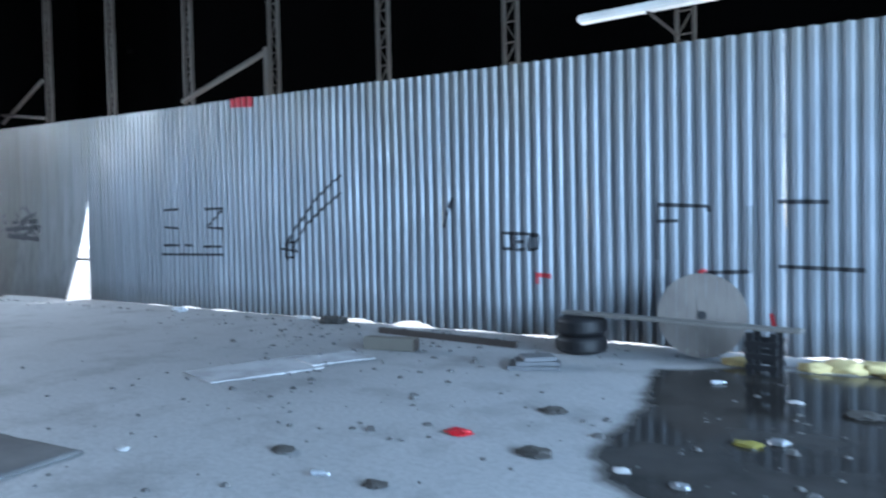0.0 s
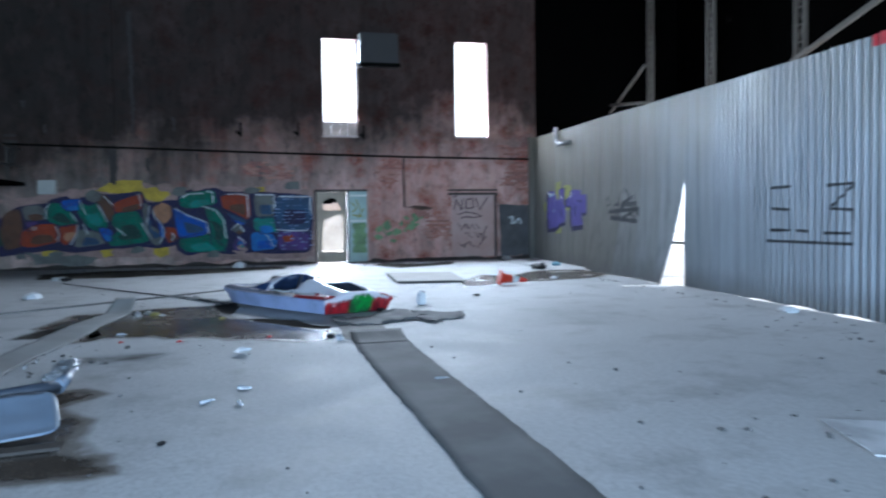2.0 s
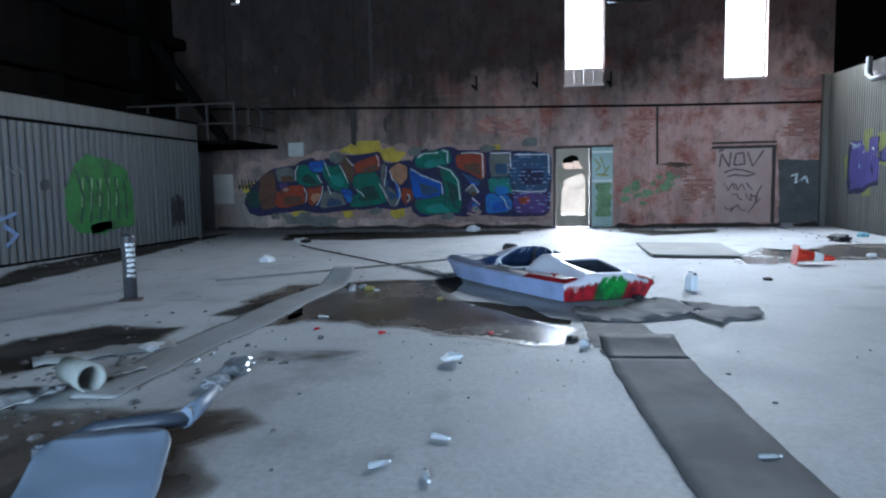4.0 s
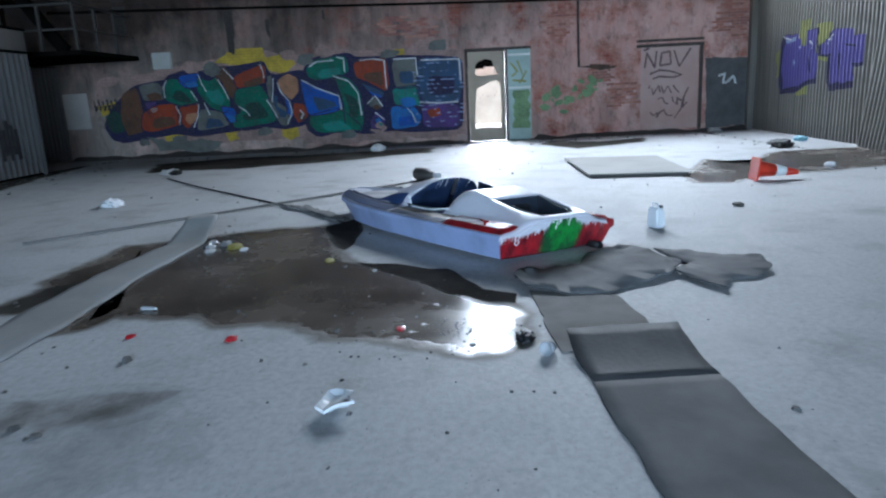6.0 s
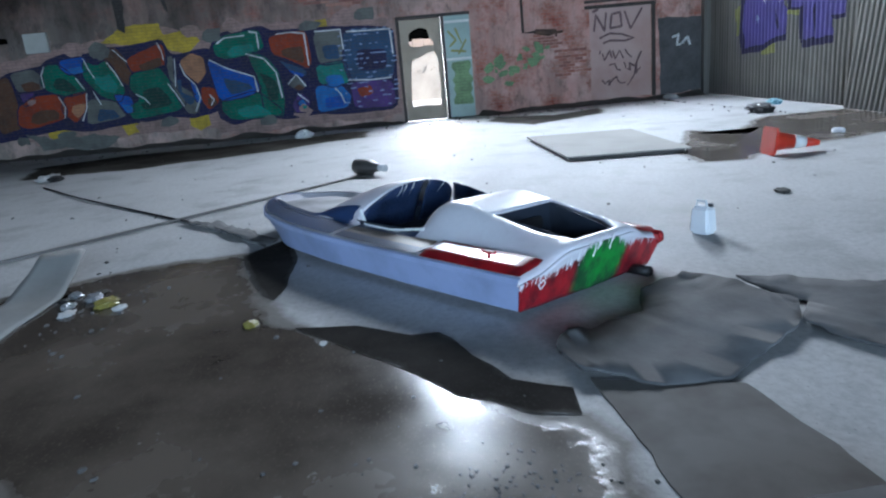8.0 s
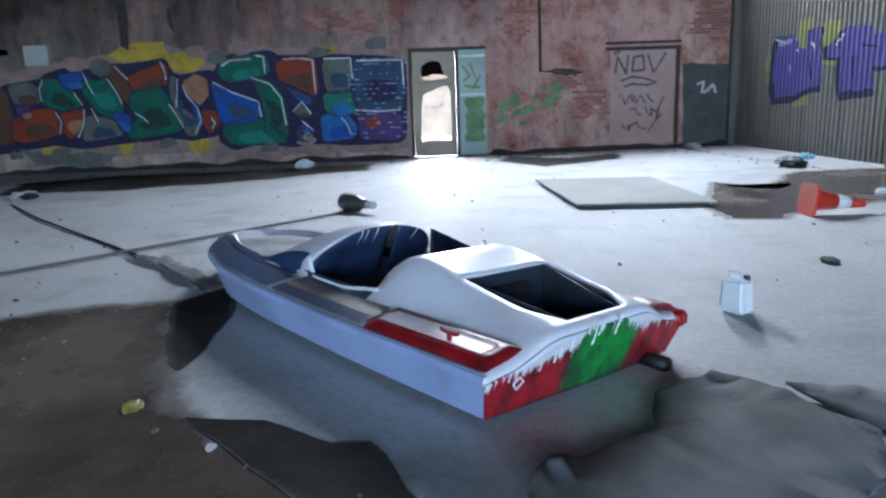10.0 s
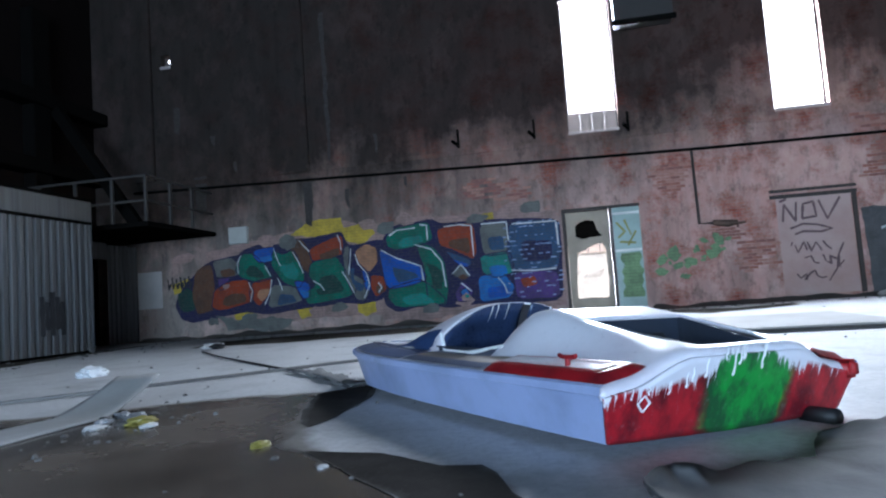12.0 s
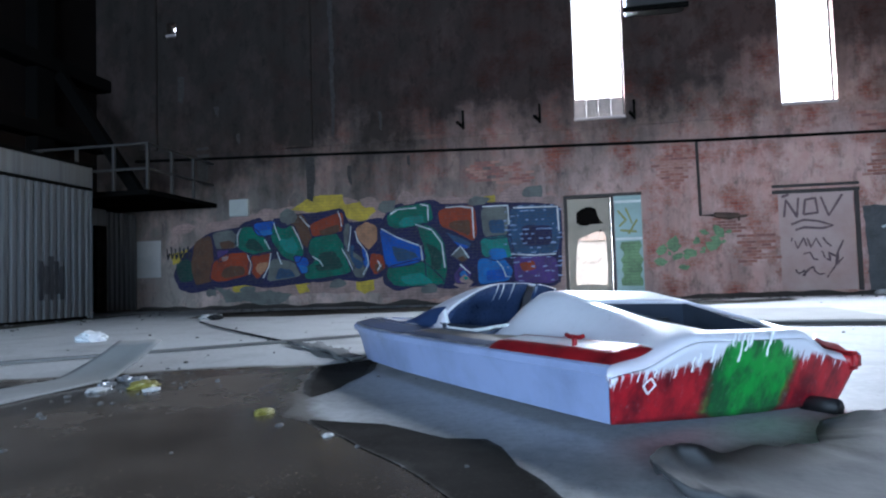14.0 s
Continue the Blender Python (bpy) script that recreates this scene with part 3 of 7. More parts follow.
for a, b in (((-2.35, 12.6, 5.36), (-2.6, 12.6, 6.3)), ((-2.35, 12.6, 5.36), (-2.1, 12.6, 6.3)), ((-2.35, 12.62, 4.7), (-2.9, 12.62, 5.25)), ((-2.6, 12.6, 6.3), (-2.35, 12.6, 11.5))):
    add_bar(bm, a, b, 0.05)
part("strut", bm, M["lattice"], beam)

# ---------------------------------------------------------------- site shed along the dark side
SY, SX0, SX1, ST = -9.1, -6.0, -22.5, 3.4
shed = thing("shed", "low shed clad in pale corrugated sheets with graffiti", "shed", kind="structure")


def cladding(x0, x1, y, z0, z1, pitch=0.19, depth=0.05):
    bm = bmesh.new()
    n = int(abs(x1 - x0) / pitch)
    pts = []
    for k in range(n):
        for f, o in ((0, 0), (0.3, 0), (0.42, depth), (0.88, depth)):
            pts.append((x0 + (x1 - x0) * (k + f) / n, y + o))
    pts.append((x1, y))
    lo = [bm.verts.new((x, yy, z0)) for x, yy in pts]
    hi = [bm.verts.new((x, yy, z1)) for x, yy in pts]
    lo2 = [bm.verts.new((x, yy - 0.004, z0)) for x, yy in pts]
    hi2 = [bm.verts.new((x, yy - 0.004, z1)) for x, yy in pts]
    for k in range(len(pts) - 1):
        bm.faces.new((lo[k], lo[k + 1], hi[k + 1], hi[k]))
        bm.faces.new((lo2[k + 1], lo2[k], hi2[k], hi2[k + 1]))
        bm.faces.new((hi[k], hi[k + 1], hi2[k + 1], hi2[k]))
    bmesh.ops.recalc_face_normals(bm, faces=bm.faces[:])
    return bm


x = SX0
while x > SX1 + 0.1:
    part("cladding", cladding(x, max(SX1, x - 1.65), SY, 0.06, 2.86), M["shed"], shed)
    x -= 1.65
part("body", box((SX1 + 0.02, YL, 0), (SX0, SY - 0.03, ST - 0.15)), M["near_black"], shed)
part("fascia", box((SX1, SY - 0.02, 2.92), (SX0, SY + 0.06, 3.38), 0.01), M["shed"], shed)
part("ledge", box((SX1, SY - 0.02, 2.86), (SX0, SY + 0.09, 2.92)), M["near_black"], shed)
part("roof", box((SX1 - 0.05, YL, 3.38), (SX0, SY + 0.10, 3.44)), M["near_black"], shed)
bm = bmesh.new()
add_bar(bm, (SX1 - 0.02, SY + 0.03, 0), (SX1 - 0.02, SY + 0.03, 3.4), 0.06)
part("corner_post", bm, M["shed"], shed)
# alcove behind the shed: dark doorway, return of sheeting, platform with a rail
alcove = thing("partition", "corrugated partition with a dark doorway", "partition", kind="structure")
part("cladding", cladding(-25.3, WX + 0.02, -10.75, 0.05, 2.75), M["shed"], alcove)
part("header", box((-25.3, -10.8, 2.35), (SX1, -10.76, 2.8)), M["shed"], alcove)
plat = thing("platform", "dark steel platform with handrails by the wall", "platform", kind="structure")
part("deck", box((WX, -11.9, 2.86), (-23.4, -8.2, 2.98), 0.01), M["near_black"], plat)
bm = bmesh.new()
for y in (-11.2, -10.2, -9.2, -8.3):
    add_bar(bm, (-23.5, y, 2.98), (-23.5, y, 4.1), 0.06)
for x in (-24.5, -25.5):
    add_bar(bm, (x, -8.3, 2.98), (x, -8.3, 4.1), 0.06)
for z in (3.5, 4.1):
    add_bar(bm, (-23.5, -11.9, z), (-23.5, -8.3, z), 0.05)
    add_bar(bm, (WX, -8.3, z), (-23.5, -8.3, z), 0.05)
part("handrail", bm, plain("grey_steel_paint", (0.045, 0.042, 0.04), 0.7), plat)
bm = bmesh.new()
add_bar(bm, (-24.6, -11.6, 6.4), (-24.0, -8.9, 3.0), 0.16, 0.3)
part("stair_stringer", bm, M["near_black"], plat)
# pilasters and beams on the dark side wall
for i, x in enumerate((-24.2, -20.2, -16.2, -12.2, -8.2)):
    setting("pilaster_%d" % (i + 1), box((x - 0.3, YL - 0.02, 0), (x + 0.3, YL + 0.35, 9.0), 0.02), M["near_black"], "sooty concrete pilaster on the side wall")
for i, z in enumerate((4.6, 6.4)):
    setting("ledge_%d" % (i + 1), box((WX, YL - 0.02, z), (-4, YL + 0.5, z + 0.35), 0.02), M["near_black"], "sooty concrete ledge along the side wall")

# ---------------------------------------------------------------- openings in the far wall
wood = plain("grimy_door_wood", (0.36, 0.31, 0.24), 0.7, 0, 0.6, 5)
dark_wood = plain("dark_frame_wood", (0.045, 0.035, 0.03), 0.7, 0, 0.5, 5)
green = plain("pale_green_door_paint", (0.30, 0.42, 0.39), 0.5, 0, 0.6, 4, (0.16, 0.22, 0.20))
door = thing("door_1", "battered door with its middle kicked out beside a pale green fixed leaf", "door", kind="structure")
part("jamb", box((WX - 0.3, 1.42, 0), (WX + 0.03, 1.50, 2.70), 0.008), dark_wood, door)
part("jamb", box((WX - 0.3, 2.60, 0), (WX + 0.03, 2.66, 2.62), 0.008), dark_wood, door)
part("lintel", box((WX - 0.3, 1.42, 2.62), (WX + 0.035, 3.36, 2.70), 0.008), dark_wood, door)
bm = bmesh.new()
low_hole = ragged([(1.70, 0.36), (2.46, 0.40), (2.47, 1.0), (2.46, 1.62), (2.36, 1.80), (2.15, 1.76), (1.98, 1.66), (1.78, 1.60), (1.72, 1.1)], 0.05, 0.09, 3)
top_hole = ragged([(1.74, 1.98), (2.0, 1.92), (2.38, 1.95), (2.30, 2.12), (2.26, 2.32), (2.05, 2.40), (1.80, 2.28)], 0.07, 0.07, 9)
outer = [(1.51, 0.02), (2.59, 0.02), (2.59, 2.61), (1.51, 2.61)]
for x in (WX - 0.16, WX - 0.12):
    loops = [[bm.verts.new((x, y, z)) for y, z in ring] for ring in (outer, low_hole, top_hole)]
    eds = [bm.edges.new((a[i], a[(i + 1) % len(a)])) for a in loops for i in range(len(a))]
    bmesh.ops.triangle_fill(bm, use_beauty=True, edges=eds)
part("leaf", bm, wood, door, "grimy wooden leaf with two ragged holes")
side = part("fixed_leaf", box((WX - 0.02, 2.67, 0.02), (WX + 0.05, 3.34, 2.62), 0.01), green, door, "pale green painted leaf")
part("glazing_bar", box((WX + 0.05, 2.68, 1.50), (WX + 0.065, 3.33, 1.56)), plain("dusty_white_paint", (0.62, 0.65, 0.63), 0.5), side)
part("glazing_bar", box((WX + 0.05, 2.68, 2.44), (WX + 0.065, 3.33, 2.50)), bpy.data.materials["dusty_white_paint"], side)


def window(i, hole, label):
    y0, y1, z0, z1 = hole
    w = thing("window_%d" % i, label, "window", kind="structure")
    fm = dark_wood
    part("window_frame", box((WX - 0.30, y0, z0), (WX - 0.22, y0 + 0.05, z1)), fm, w)
    part("window_frame", box((WX - 0.30, y1 - 0.05, z0), (WX - 0.22, y1, z1)), fm, w)
    part("window_sill", box((WX - 0.38, y0, z0 - 0.03), (WX + 0.06, y1, z0 + 0.04), 0.01), M["render"], w)
    return w


win = window(1, WIN_A, "tall open window with a boarded foot")
for k in range(4):
    y = WIN_A[0] + 0.02 + k * 0.31
    part("board", box((WX - 0.24, y, 4.70), (WX - 0.215, y + 0.305, 5.22 - 0.012 * (k % 2)), 0.004), plain("grey_board", (0.34, 0.30, 0.27), 0.7) if k == 0 else bpy.data.materials["grey_board"], win)
window(2, WIN_B, "tall open window without glass")
w3 = window(3, WIN_C, "tiny high window")
part("crossbar", box((WX - 0.3, WIN_C[0], 8.1), (WX - 0.24, WIN_C[1], 8.14)), dark_wood, w3)

# yard seen through the doorway
yard = setting("wall_yard", box((-40.3, -6, -0.06), (-40.0, 16, 2.25)), plain("sunlit_yard_wall", (0.36, 0.34, 0.305), 0.9, 0, 0.8, 2.4, (0.19, 0.175, 0.15)), "pale sunlit yard wall outside the doorway")
bm = bmesh.new()
for k in range(44):
    y = -6 + k * 0.5
    add_box(bm, (-40.34, y, 2.25), (-39.95, y + 0.48, 2.62 + 0.05 * math.sin(k * 1.9)))
part("coping", bm, plain("worn_brick_coping", (0.30, 0.235, 0.195), 0.9, 0, 0.8, 2, (0.36, 0.31, 0.27)), yard, "worn pale brick coping")
bm = bmesh.new()
for k in range(9):
    y = 0.9 + 0.33 * k
    add_bar(bm, (-39.985, y, 1.15 + 0.1 * (k % 2)), (-39.985, y + 0.2, 1.5 - 0.12 * (k % 3)), 0.05, 0.01)
part("graffiti_line", bm, plain("faded_black_spray", (0.12, 0.11, 0.10), 0.8), yard)
# Black wall stands in for the unlit interior of the outbuilding.
setting("wall_outbuilding", box((-42.6, -6, -0.06), (-42.2, 16, 5.2)), M["roof"], "outbuilding behind the yard wall, black for its dark interior")

# ---------------------------------------------------------------- boat
BL, BW = 3.84, ((0, 0.672), (0.5, 0.70), (1.0, 0.725), (1.9, 0.74), (2.55, 0.70), (3.10, 0.57), (3.45, 0.39), (3.68, 0.22), (3.79, 0.11), (3.84, 0.0))


def interp(table, u):
    for (a, x), (b, y) in zip(table, table[1:]):
        if u <= b:
            t = (u - a) / (b - a)
            return x + (y - x) * t
    return table[-1][1]


def half(u):
    return max(0.012, sum(interp(BW, min(BL, max(0, u + d))) for d in (-0.1, -0.05, 0, 0.05, 0.1)) / 5 if 0.1 < u < 3.6 else interp(BW, u))


def sheer(u):
    return 0.255 + 0.022 * (u / BL) ** 2


def smooth01(a, b, x):
    t = min(1, max(0, (x - a) / (b - a)))
    return t * t * (3 - 2 * t)


HUMP = ((-0.1, 0.34), (0.0, 0.375), (0.3, 0.43), (0.6, 0.49), (0.8, 0.525), (0.95, 0.52), (1.05, 0.47), (1.2, 0.34))


def deck_z(u, v):
    """Height of the deck moulding at u forward, v across."""
    w, a = half(u), abs(v)
    z = sheer(u) + 0.05 * (1 - (a / w) ** 3) * smooth01(3.84, 3.2, u)
    if u < 1.25:
        z = max(z, z + (interp(HUMP, u) - z) * smooth01(0.54, 0.27, a))
    if 1.5 < u < 2.6:
        arch = 0.575
        k = smooth01(2.55, 1.85, u) * max(0.0, 1 - (a / 0.465) ** 2.6) ** 0.62 * (1.0 if u > 1.765 else 0.0)
        z = z + (arch - z) * k
    if 2.3 < u < 3.75:
        z -= 0.045 * smooth01(0.62, 0.5, a / w) * smooth01(2.3, 2.5, u) * smooth01(3.75, 3.55, u)
    return z


def in_cockpit(u, v):
    return 1.02 < u < 1.765 and abs(v) / half(u) < 0.61


def in_pit(u, v):
    return u < 0.54 and abs(v) / half(u) < 0.39


ROLL = 0.045


def stern_u(z):
    """The stern board leans aft towards its top."""
    return 0.045 - 0.36 * (z - 0.03)


def pinch(v, f):
    """Draws the deck in towards the middle where the engine well narrows."""
    return v * (1 - 0.36 * f * smooth01(0.50, 0.26, abs(v)))


def astern(d, v):
    """Deck point d metres ahead of the stern edge: u, v and height; the edge is rounded."""
    edge = stern_u(deck_z(0.0, pinch(v, 1.0)) - ROLL)
    u = d if d > 0.4 else edge + (0.4 - edge) * d / 0.4
    v = pinch(v, smooth01(0.22, 0.0, d))
    z, r = deck_z(max(0.0, u), v), 1.5 * ROLL
    if d < r:
        z -= ROLL * (1 - math.sqrt(max(0.0, 1 - (1 - d / r) ** 2)))
    return u - cowl_lean(u, z), v, z


def cowl_lean(u, z):
    """How far the cowl over the cockpit leans aft at that height."""
    return 0.17 * smooth01(0.32, 0.575, z) * smooth01(2.4, 1.78, u) if u > 1.765 else 0.0


boat = thing("speedboat", "small white fibreglass speedboat hull with a red and green painted stern", "boat", pose(-11.995, 2.02, -0.010, 2.2, 0, -144.15))
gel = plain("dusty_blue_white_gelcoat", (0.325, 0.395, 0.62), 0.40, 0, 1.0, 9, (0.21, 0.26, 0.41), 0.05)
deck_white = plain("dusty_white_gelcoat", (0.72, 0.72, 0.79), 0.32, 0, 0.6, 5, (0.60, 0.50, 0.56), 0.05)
inner = plain("blue_black_fibreglass", (0.02, 0.028, 0.045), 0.4, 0, 0.6, 6, (0.008, 0.01, 0.014), 0.3)
red = plain("red_spray_paint", (0.36, 0.012, 0.018), 0.45, 0, 1.0, 14, (0.055, 0.006, 0.010))
white_drip = plain("white_paint", (0.80, 0.82, 0.84), 0.45, 0, 0.1)
tan = plain("dirty_deck_grip", (0.24, 0.195, 0.165), 0.5, 0, 0.9, 8, (0.07, 0.06, 0.055))
navy = plain("dark_blue_stripe", (0.025, 0.045, 0.11), 0.35, 0, 0.3, 5)
blue = plain("blue_stained_deck", (0.03, 0.058, 0.15), 0.4, 0, 1.0, 6, (0.045, 0.05, 0.065))

# hull
NU = 40
us = [BL * (k / NU) for k in range(NU + 1)]
bm = bmesh.new()
rows = []
for u in us:
    w = half(u)
    b = max(0.0, (u - 2.75) / (BL - 2.75))
    chine, zc = w * (0.915 - 0.32 * b), 0.042 + 0.18 * b ** 1.6
    keel = 0.030 + 0.217 * b ** 2.2
    sec = [(0, keel), (chine * 0.55, keel + (zc - keel) * 0.5), (chine, zc), (chine + (w - chine) * 0.3, zc + 0.05), (w - 0.004, sheer(u) - 0.035), (w + 0.016, sheer(u) - 0.03), (w + 0.016, sheer(u)), (w, sheer(u) + 0.008)]
    rows.append([bm.verts.new((u + stern_u(z) * max(0.0, 1 - u / 0.4), s * y, z)) for s in (-1, 1) for y, z in (reversed(sec) if s < 0 else sec[1:])])
for a, b in zip(rows, rows[1:]):
    for k in range(len(a) - 1):
        bm.faces.new((a[k], b[k], b[k + 1], a[k + 1]))
for a, b in zip(rows, rows[1:]):
    for k in (0, 1, 2, 3, 5, 9, 11, 12, 13, 14):
        e = bm.edges.get((a[k], b[k]))
        if e:
            e.smooth = False
bmesh.ops.recalc_face_normals(bm, faces=bm.faces[:])
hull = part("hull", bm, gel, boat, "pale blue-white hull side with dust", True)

# deck moulding with its openings
NV = 44
bm = bmesh.new()
uu = [0, 0.012, 0.024, 0.036, 0.05] + [0.07 + (BL - 0.07) * k / 88 for k in range(89)]
grid = [[bm.verts.new(astern(u, half(u) * (2 * j / NV - 1))) for j in range(NV + 1)] for u in uu]
for i in range(len(uu) - 1):
    for j in range(NV):
        u = (uu[i] + uu[i + 1]) / 2
        v = half(u) * (2 * (j + 0.5) / NV - 1)
        torn = 1.70 < u < 1.98 and -0.10 + 0.06 * math.sin(u * 31) < v < -0.055 + 0.03 * math.sin(u * 23)
        if not (in_cockpit(uu[i] + 0.002, v) or in_pit(u, v) and u > 0.06 or torn):
            bm.faces.new((grid[i][j], grid[i + 1][j], grid[i + 1][j + 1], grid[i][j + 1]))
bmesh.ops.delete(bm, geom=[q for q in bm.verts if not q.link_faces], context="VERTS")
bmesh.ops.recalc_face_normals(bm, faces=bm.faces[:])
if sum(f.normal.z for f in bm.faces) < 0:
    bmesh.ops.reverse_faces(bm, faces=bm.faces[:])
deck = part("deck", bm, deck_white, boat, "white moulded deck with cowl and engine hump", True)
sol = deck.modifiers.new("thickness", "SOLIDIFY")
sol.thickness, sol.offset = 0.014, -1


def deck_patch(u0, u1, a0, a1, lift, side, taper=0.0, raised=0.0):
    """Paint or grip on the side deck, a0 to a1 in parts of the half width; a raised one has sloping sides."""
    bm = bmesh.new()
    n, k = 26, 6
    g = []
    for i in range(n + 1):
        u = u0 + (u1 - u0) * i / n
        w = half(u)
        lo, hi = a0 + taper * (i / n), a1
        row = []
        for j in range(k + 1):
            across = w * (lo + (hi - lo) * j / k)
            z = deck_z(max(0.0, u), across)
            row.append(bm.verts.new((u - cowl_lean(u, z), side * across, z + lift + (raised if 0 < i < n and 0 < j < k else 0.0))))
        g.append(row)
    for i in range(n):
        for j in range(k):
            bm.faces.new((g[i][j], g[i + 1][j], g[i + 1][j + 1], g[i][j + 1]) if side > 0 else (g[i][j + 1], g[i + 1][j + 1], g[i + 1][j], g[i][j]))
    bmesh.ops.recalc_face_normals(bm, faces=bm.faces[:])
    if sum(f.normal.z for f in bm.faces) < 0:
        bmesh.ops.reverse_faces(bm, faces=bm.faces[:])
    return bm


# Worn top; the red panel's glossy highlight is put into its pale colour.
shine = plain("worn_deck_highlight", (0.74, 0.66, 0.68), 0.2, 0, 0.8, 7, (0.46, 0.13, 0.13))
for s in (1, -1):
    part("red_panel", deck_patch(-0.01, 0.79, 0.68, 0.975, 0.002, s, 0.0, 0.03), red, boat, "raised red painted side deck", True)
    part("side_panel", deck_patch(0.07, 0.73, 0.75, 0.90, 0.0365, s), shine, boat, "worn top of the side deck, its glossy highlight painted pale", True)
    part("grip_strip", deck_patch(0.83, 1.74, 0.70, 0.845, 0.008, s), tan, boat, "dirty tan side deck", True)
    part("stripe", deck_patch(0.83, 1.74, 0.845, 0.965, 0.009, s), navy, boat, "dark blue stripe", True)
    part("fore_panel", deck_patch(1.80, 3.72, 0.72, 0.96, 0.007, s), blue, boat, "blue stained foredeck", True)
    part("cowl_flank", deck_patch(1.86, 2.55, 0.56, 0.70, 0.006, s), blue, boat, "blue stained foot of the cowl", True)
    part("fore_stripe", deck_patch(2.45, 3.5, 0.60, 0.70, 0.007, s), navy, boat, "dark blue stripe along the foredeck", True)
    part("inner_side", deck_patch(1.06, 1.75, 0.625, 0.695, 0.006, s), navy, boat, "dark blue strip beside the cockpit", True)
bm = deck_patch(2.50, 3.5, -0.5, 0.5, 0.006, 1)
part("fore_trough", bm, plain("scuffed_grey_gelcoat", (0.52, 0.52, 0.55), 0.4, 0, 1.0, 8, (0.10, 0.10, 0.11), 0.1), boat, "scuffed grey foredeck hollow", True)

# stern board: sprayed paint that ends in runs below the white rounded edge
PAINT_TOP = ((-0.66, 0.26), (-0.52, 0.27), (-0.40, 0.29), (-0.26, 0.325), (-0.20, 0.375), (0.16, 0.37), (0.22, 0.325), (0.34, 0.265), (0.46, 0.248), (0.66, 0.245))
bm = bmesh.new()
below = bm.verts.layers.float.new("below")
n, k = 64, 10
g = []
for i in range(n + 1):
    v = 0.675 * (2 * i / n - 1)
    ut, vt, zt = astern(0.0, max(-0.671, min(0.671, v)))
    zb = 0.030 + 0.012 * abs(v / 0.67) ** 1.2
    col = []
    for j in range(k + 1):
        f = j / k
        z = zt + 0.003 + (zb - zt) * f
        q = bm.verts.new((ut + (stern_u(zb) - ut) * f - 0.004, vt + (v * 0.915 - vt) * f, z))
        q[below] = interp(PAINT_TOP, v) - z
        col.append(q)
    g.append(col)
for i in range(n):
    for j in range(k):
        bm.faces.new((g[i][j], g[i][j + 1], g[i + 1][j + 1], g[i + 1][j]))
bmesh.ops.recalc_face_normals(bm, faces=bm.faces[:])
transom = part("transom", bm, stern_spray("red_and_green_stern_spray"), boat, "stern board sprayed red with a bright green middle and white paint runs", True)
sol = transom.modifiers.new("thickness", "SOLIDIFY")
sol.thickness, sol.offset = 0.012, 0
# the longest white runs stand proud of the stern board
rng = random.Random(11)
for k in range(15):
    v = (0.30 if k % 3 else -0.05) + rng.uniform(-0.28, 0.26) if k < 13 else rng.uniform(0.42, 0.6)
    zt = interp(PAINT_TOP, v) - 0.005
    ln, w = rng.uniform(0.03, 0.075) + (0.05 if k in (4, 9) else 0.0), rng.uniform(0.0025, 0.005)
    dm = bmesh.new()
    add_tube(dm, [(stern_u(z) - 0.0105, v + 0.004 * math.sin(9 * f + k), z) for f, z in ((f, zt - ln * f) for f in (0, 0.35, 0.7, 0.93, 1.0))], [w * 0.6, w * 0.8, w * 0.9, w * 1.2, w * 0.3], 6)
    part("paint_drip", dm, white_drip, boat, "", True)
# small diamond mark on the stern
bm = bmesh.new()
for a, b in (((0.49, 0.15), (0.518, 0.182)), ((0.518, 0.182), (0.49, 0.21)), ((0.49, 0.21), (0.462, 0.182)), ((0.462, 0.182), (0.49, 0.15))):
    add_bar(bm, (stern_u(a[1]) - 0.012, a[0], a[1]), (stern_u(b[1]) - 0.012, b[0], b[1]), 0.009, 0.004)
part("diamond_mark", bm, white_drip, boat, "white diamond mark")
# corner lamp block, exhaust and cleats
part("corner_block", box((-0.055, -0.682, 0.19), (0.14, -0.615, 0.268), 0.016, None, 3), red, boat, "red corner block", True)
bm = bmesh.new()
add_tube(bm, [(0.05, -0.43, 0.052), (-0.10, -0.44, 0.048), (-0.105, -0.44, 0.048), (-0.06, -0.44, 0.050)], [0.034, 0.038, 0.029, 0.026], 18)
part("exhaust", bm, M["black"], boat, "black exhaust stub", True)
bm = bmesh.new()
u0, v0 = 0.27, 0.60
z0 = deck_z(u0, v0) + 0.034
add_tube(bm, [(u0, v0, z0), (u0, v0, z0 + 0.034)], 0.011, 8)
add_tube(bm, [(u0 - 0.055, v0, z0 + 0.041), (u0 - 0.03, v0, z0 + 0.035), (u0 + 0.03, v0, z0 + 0.035), (u0 + 0.055, v0, z0 + 0.041)], 0.009, 8)
part("cleat", bm, red, boat, "red painted cleat")


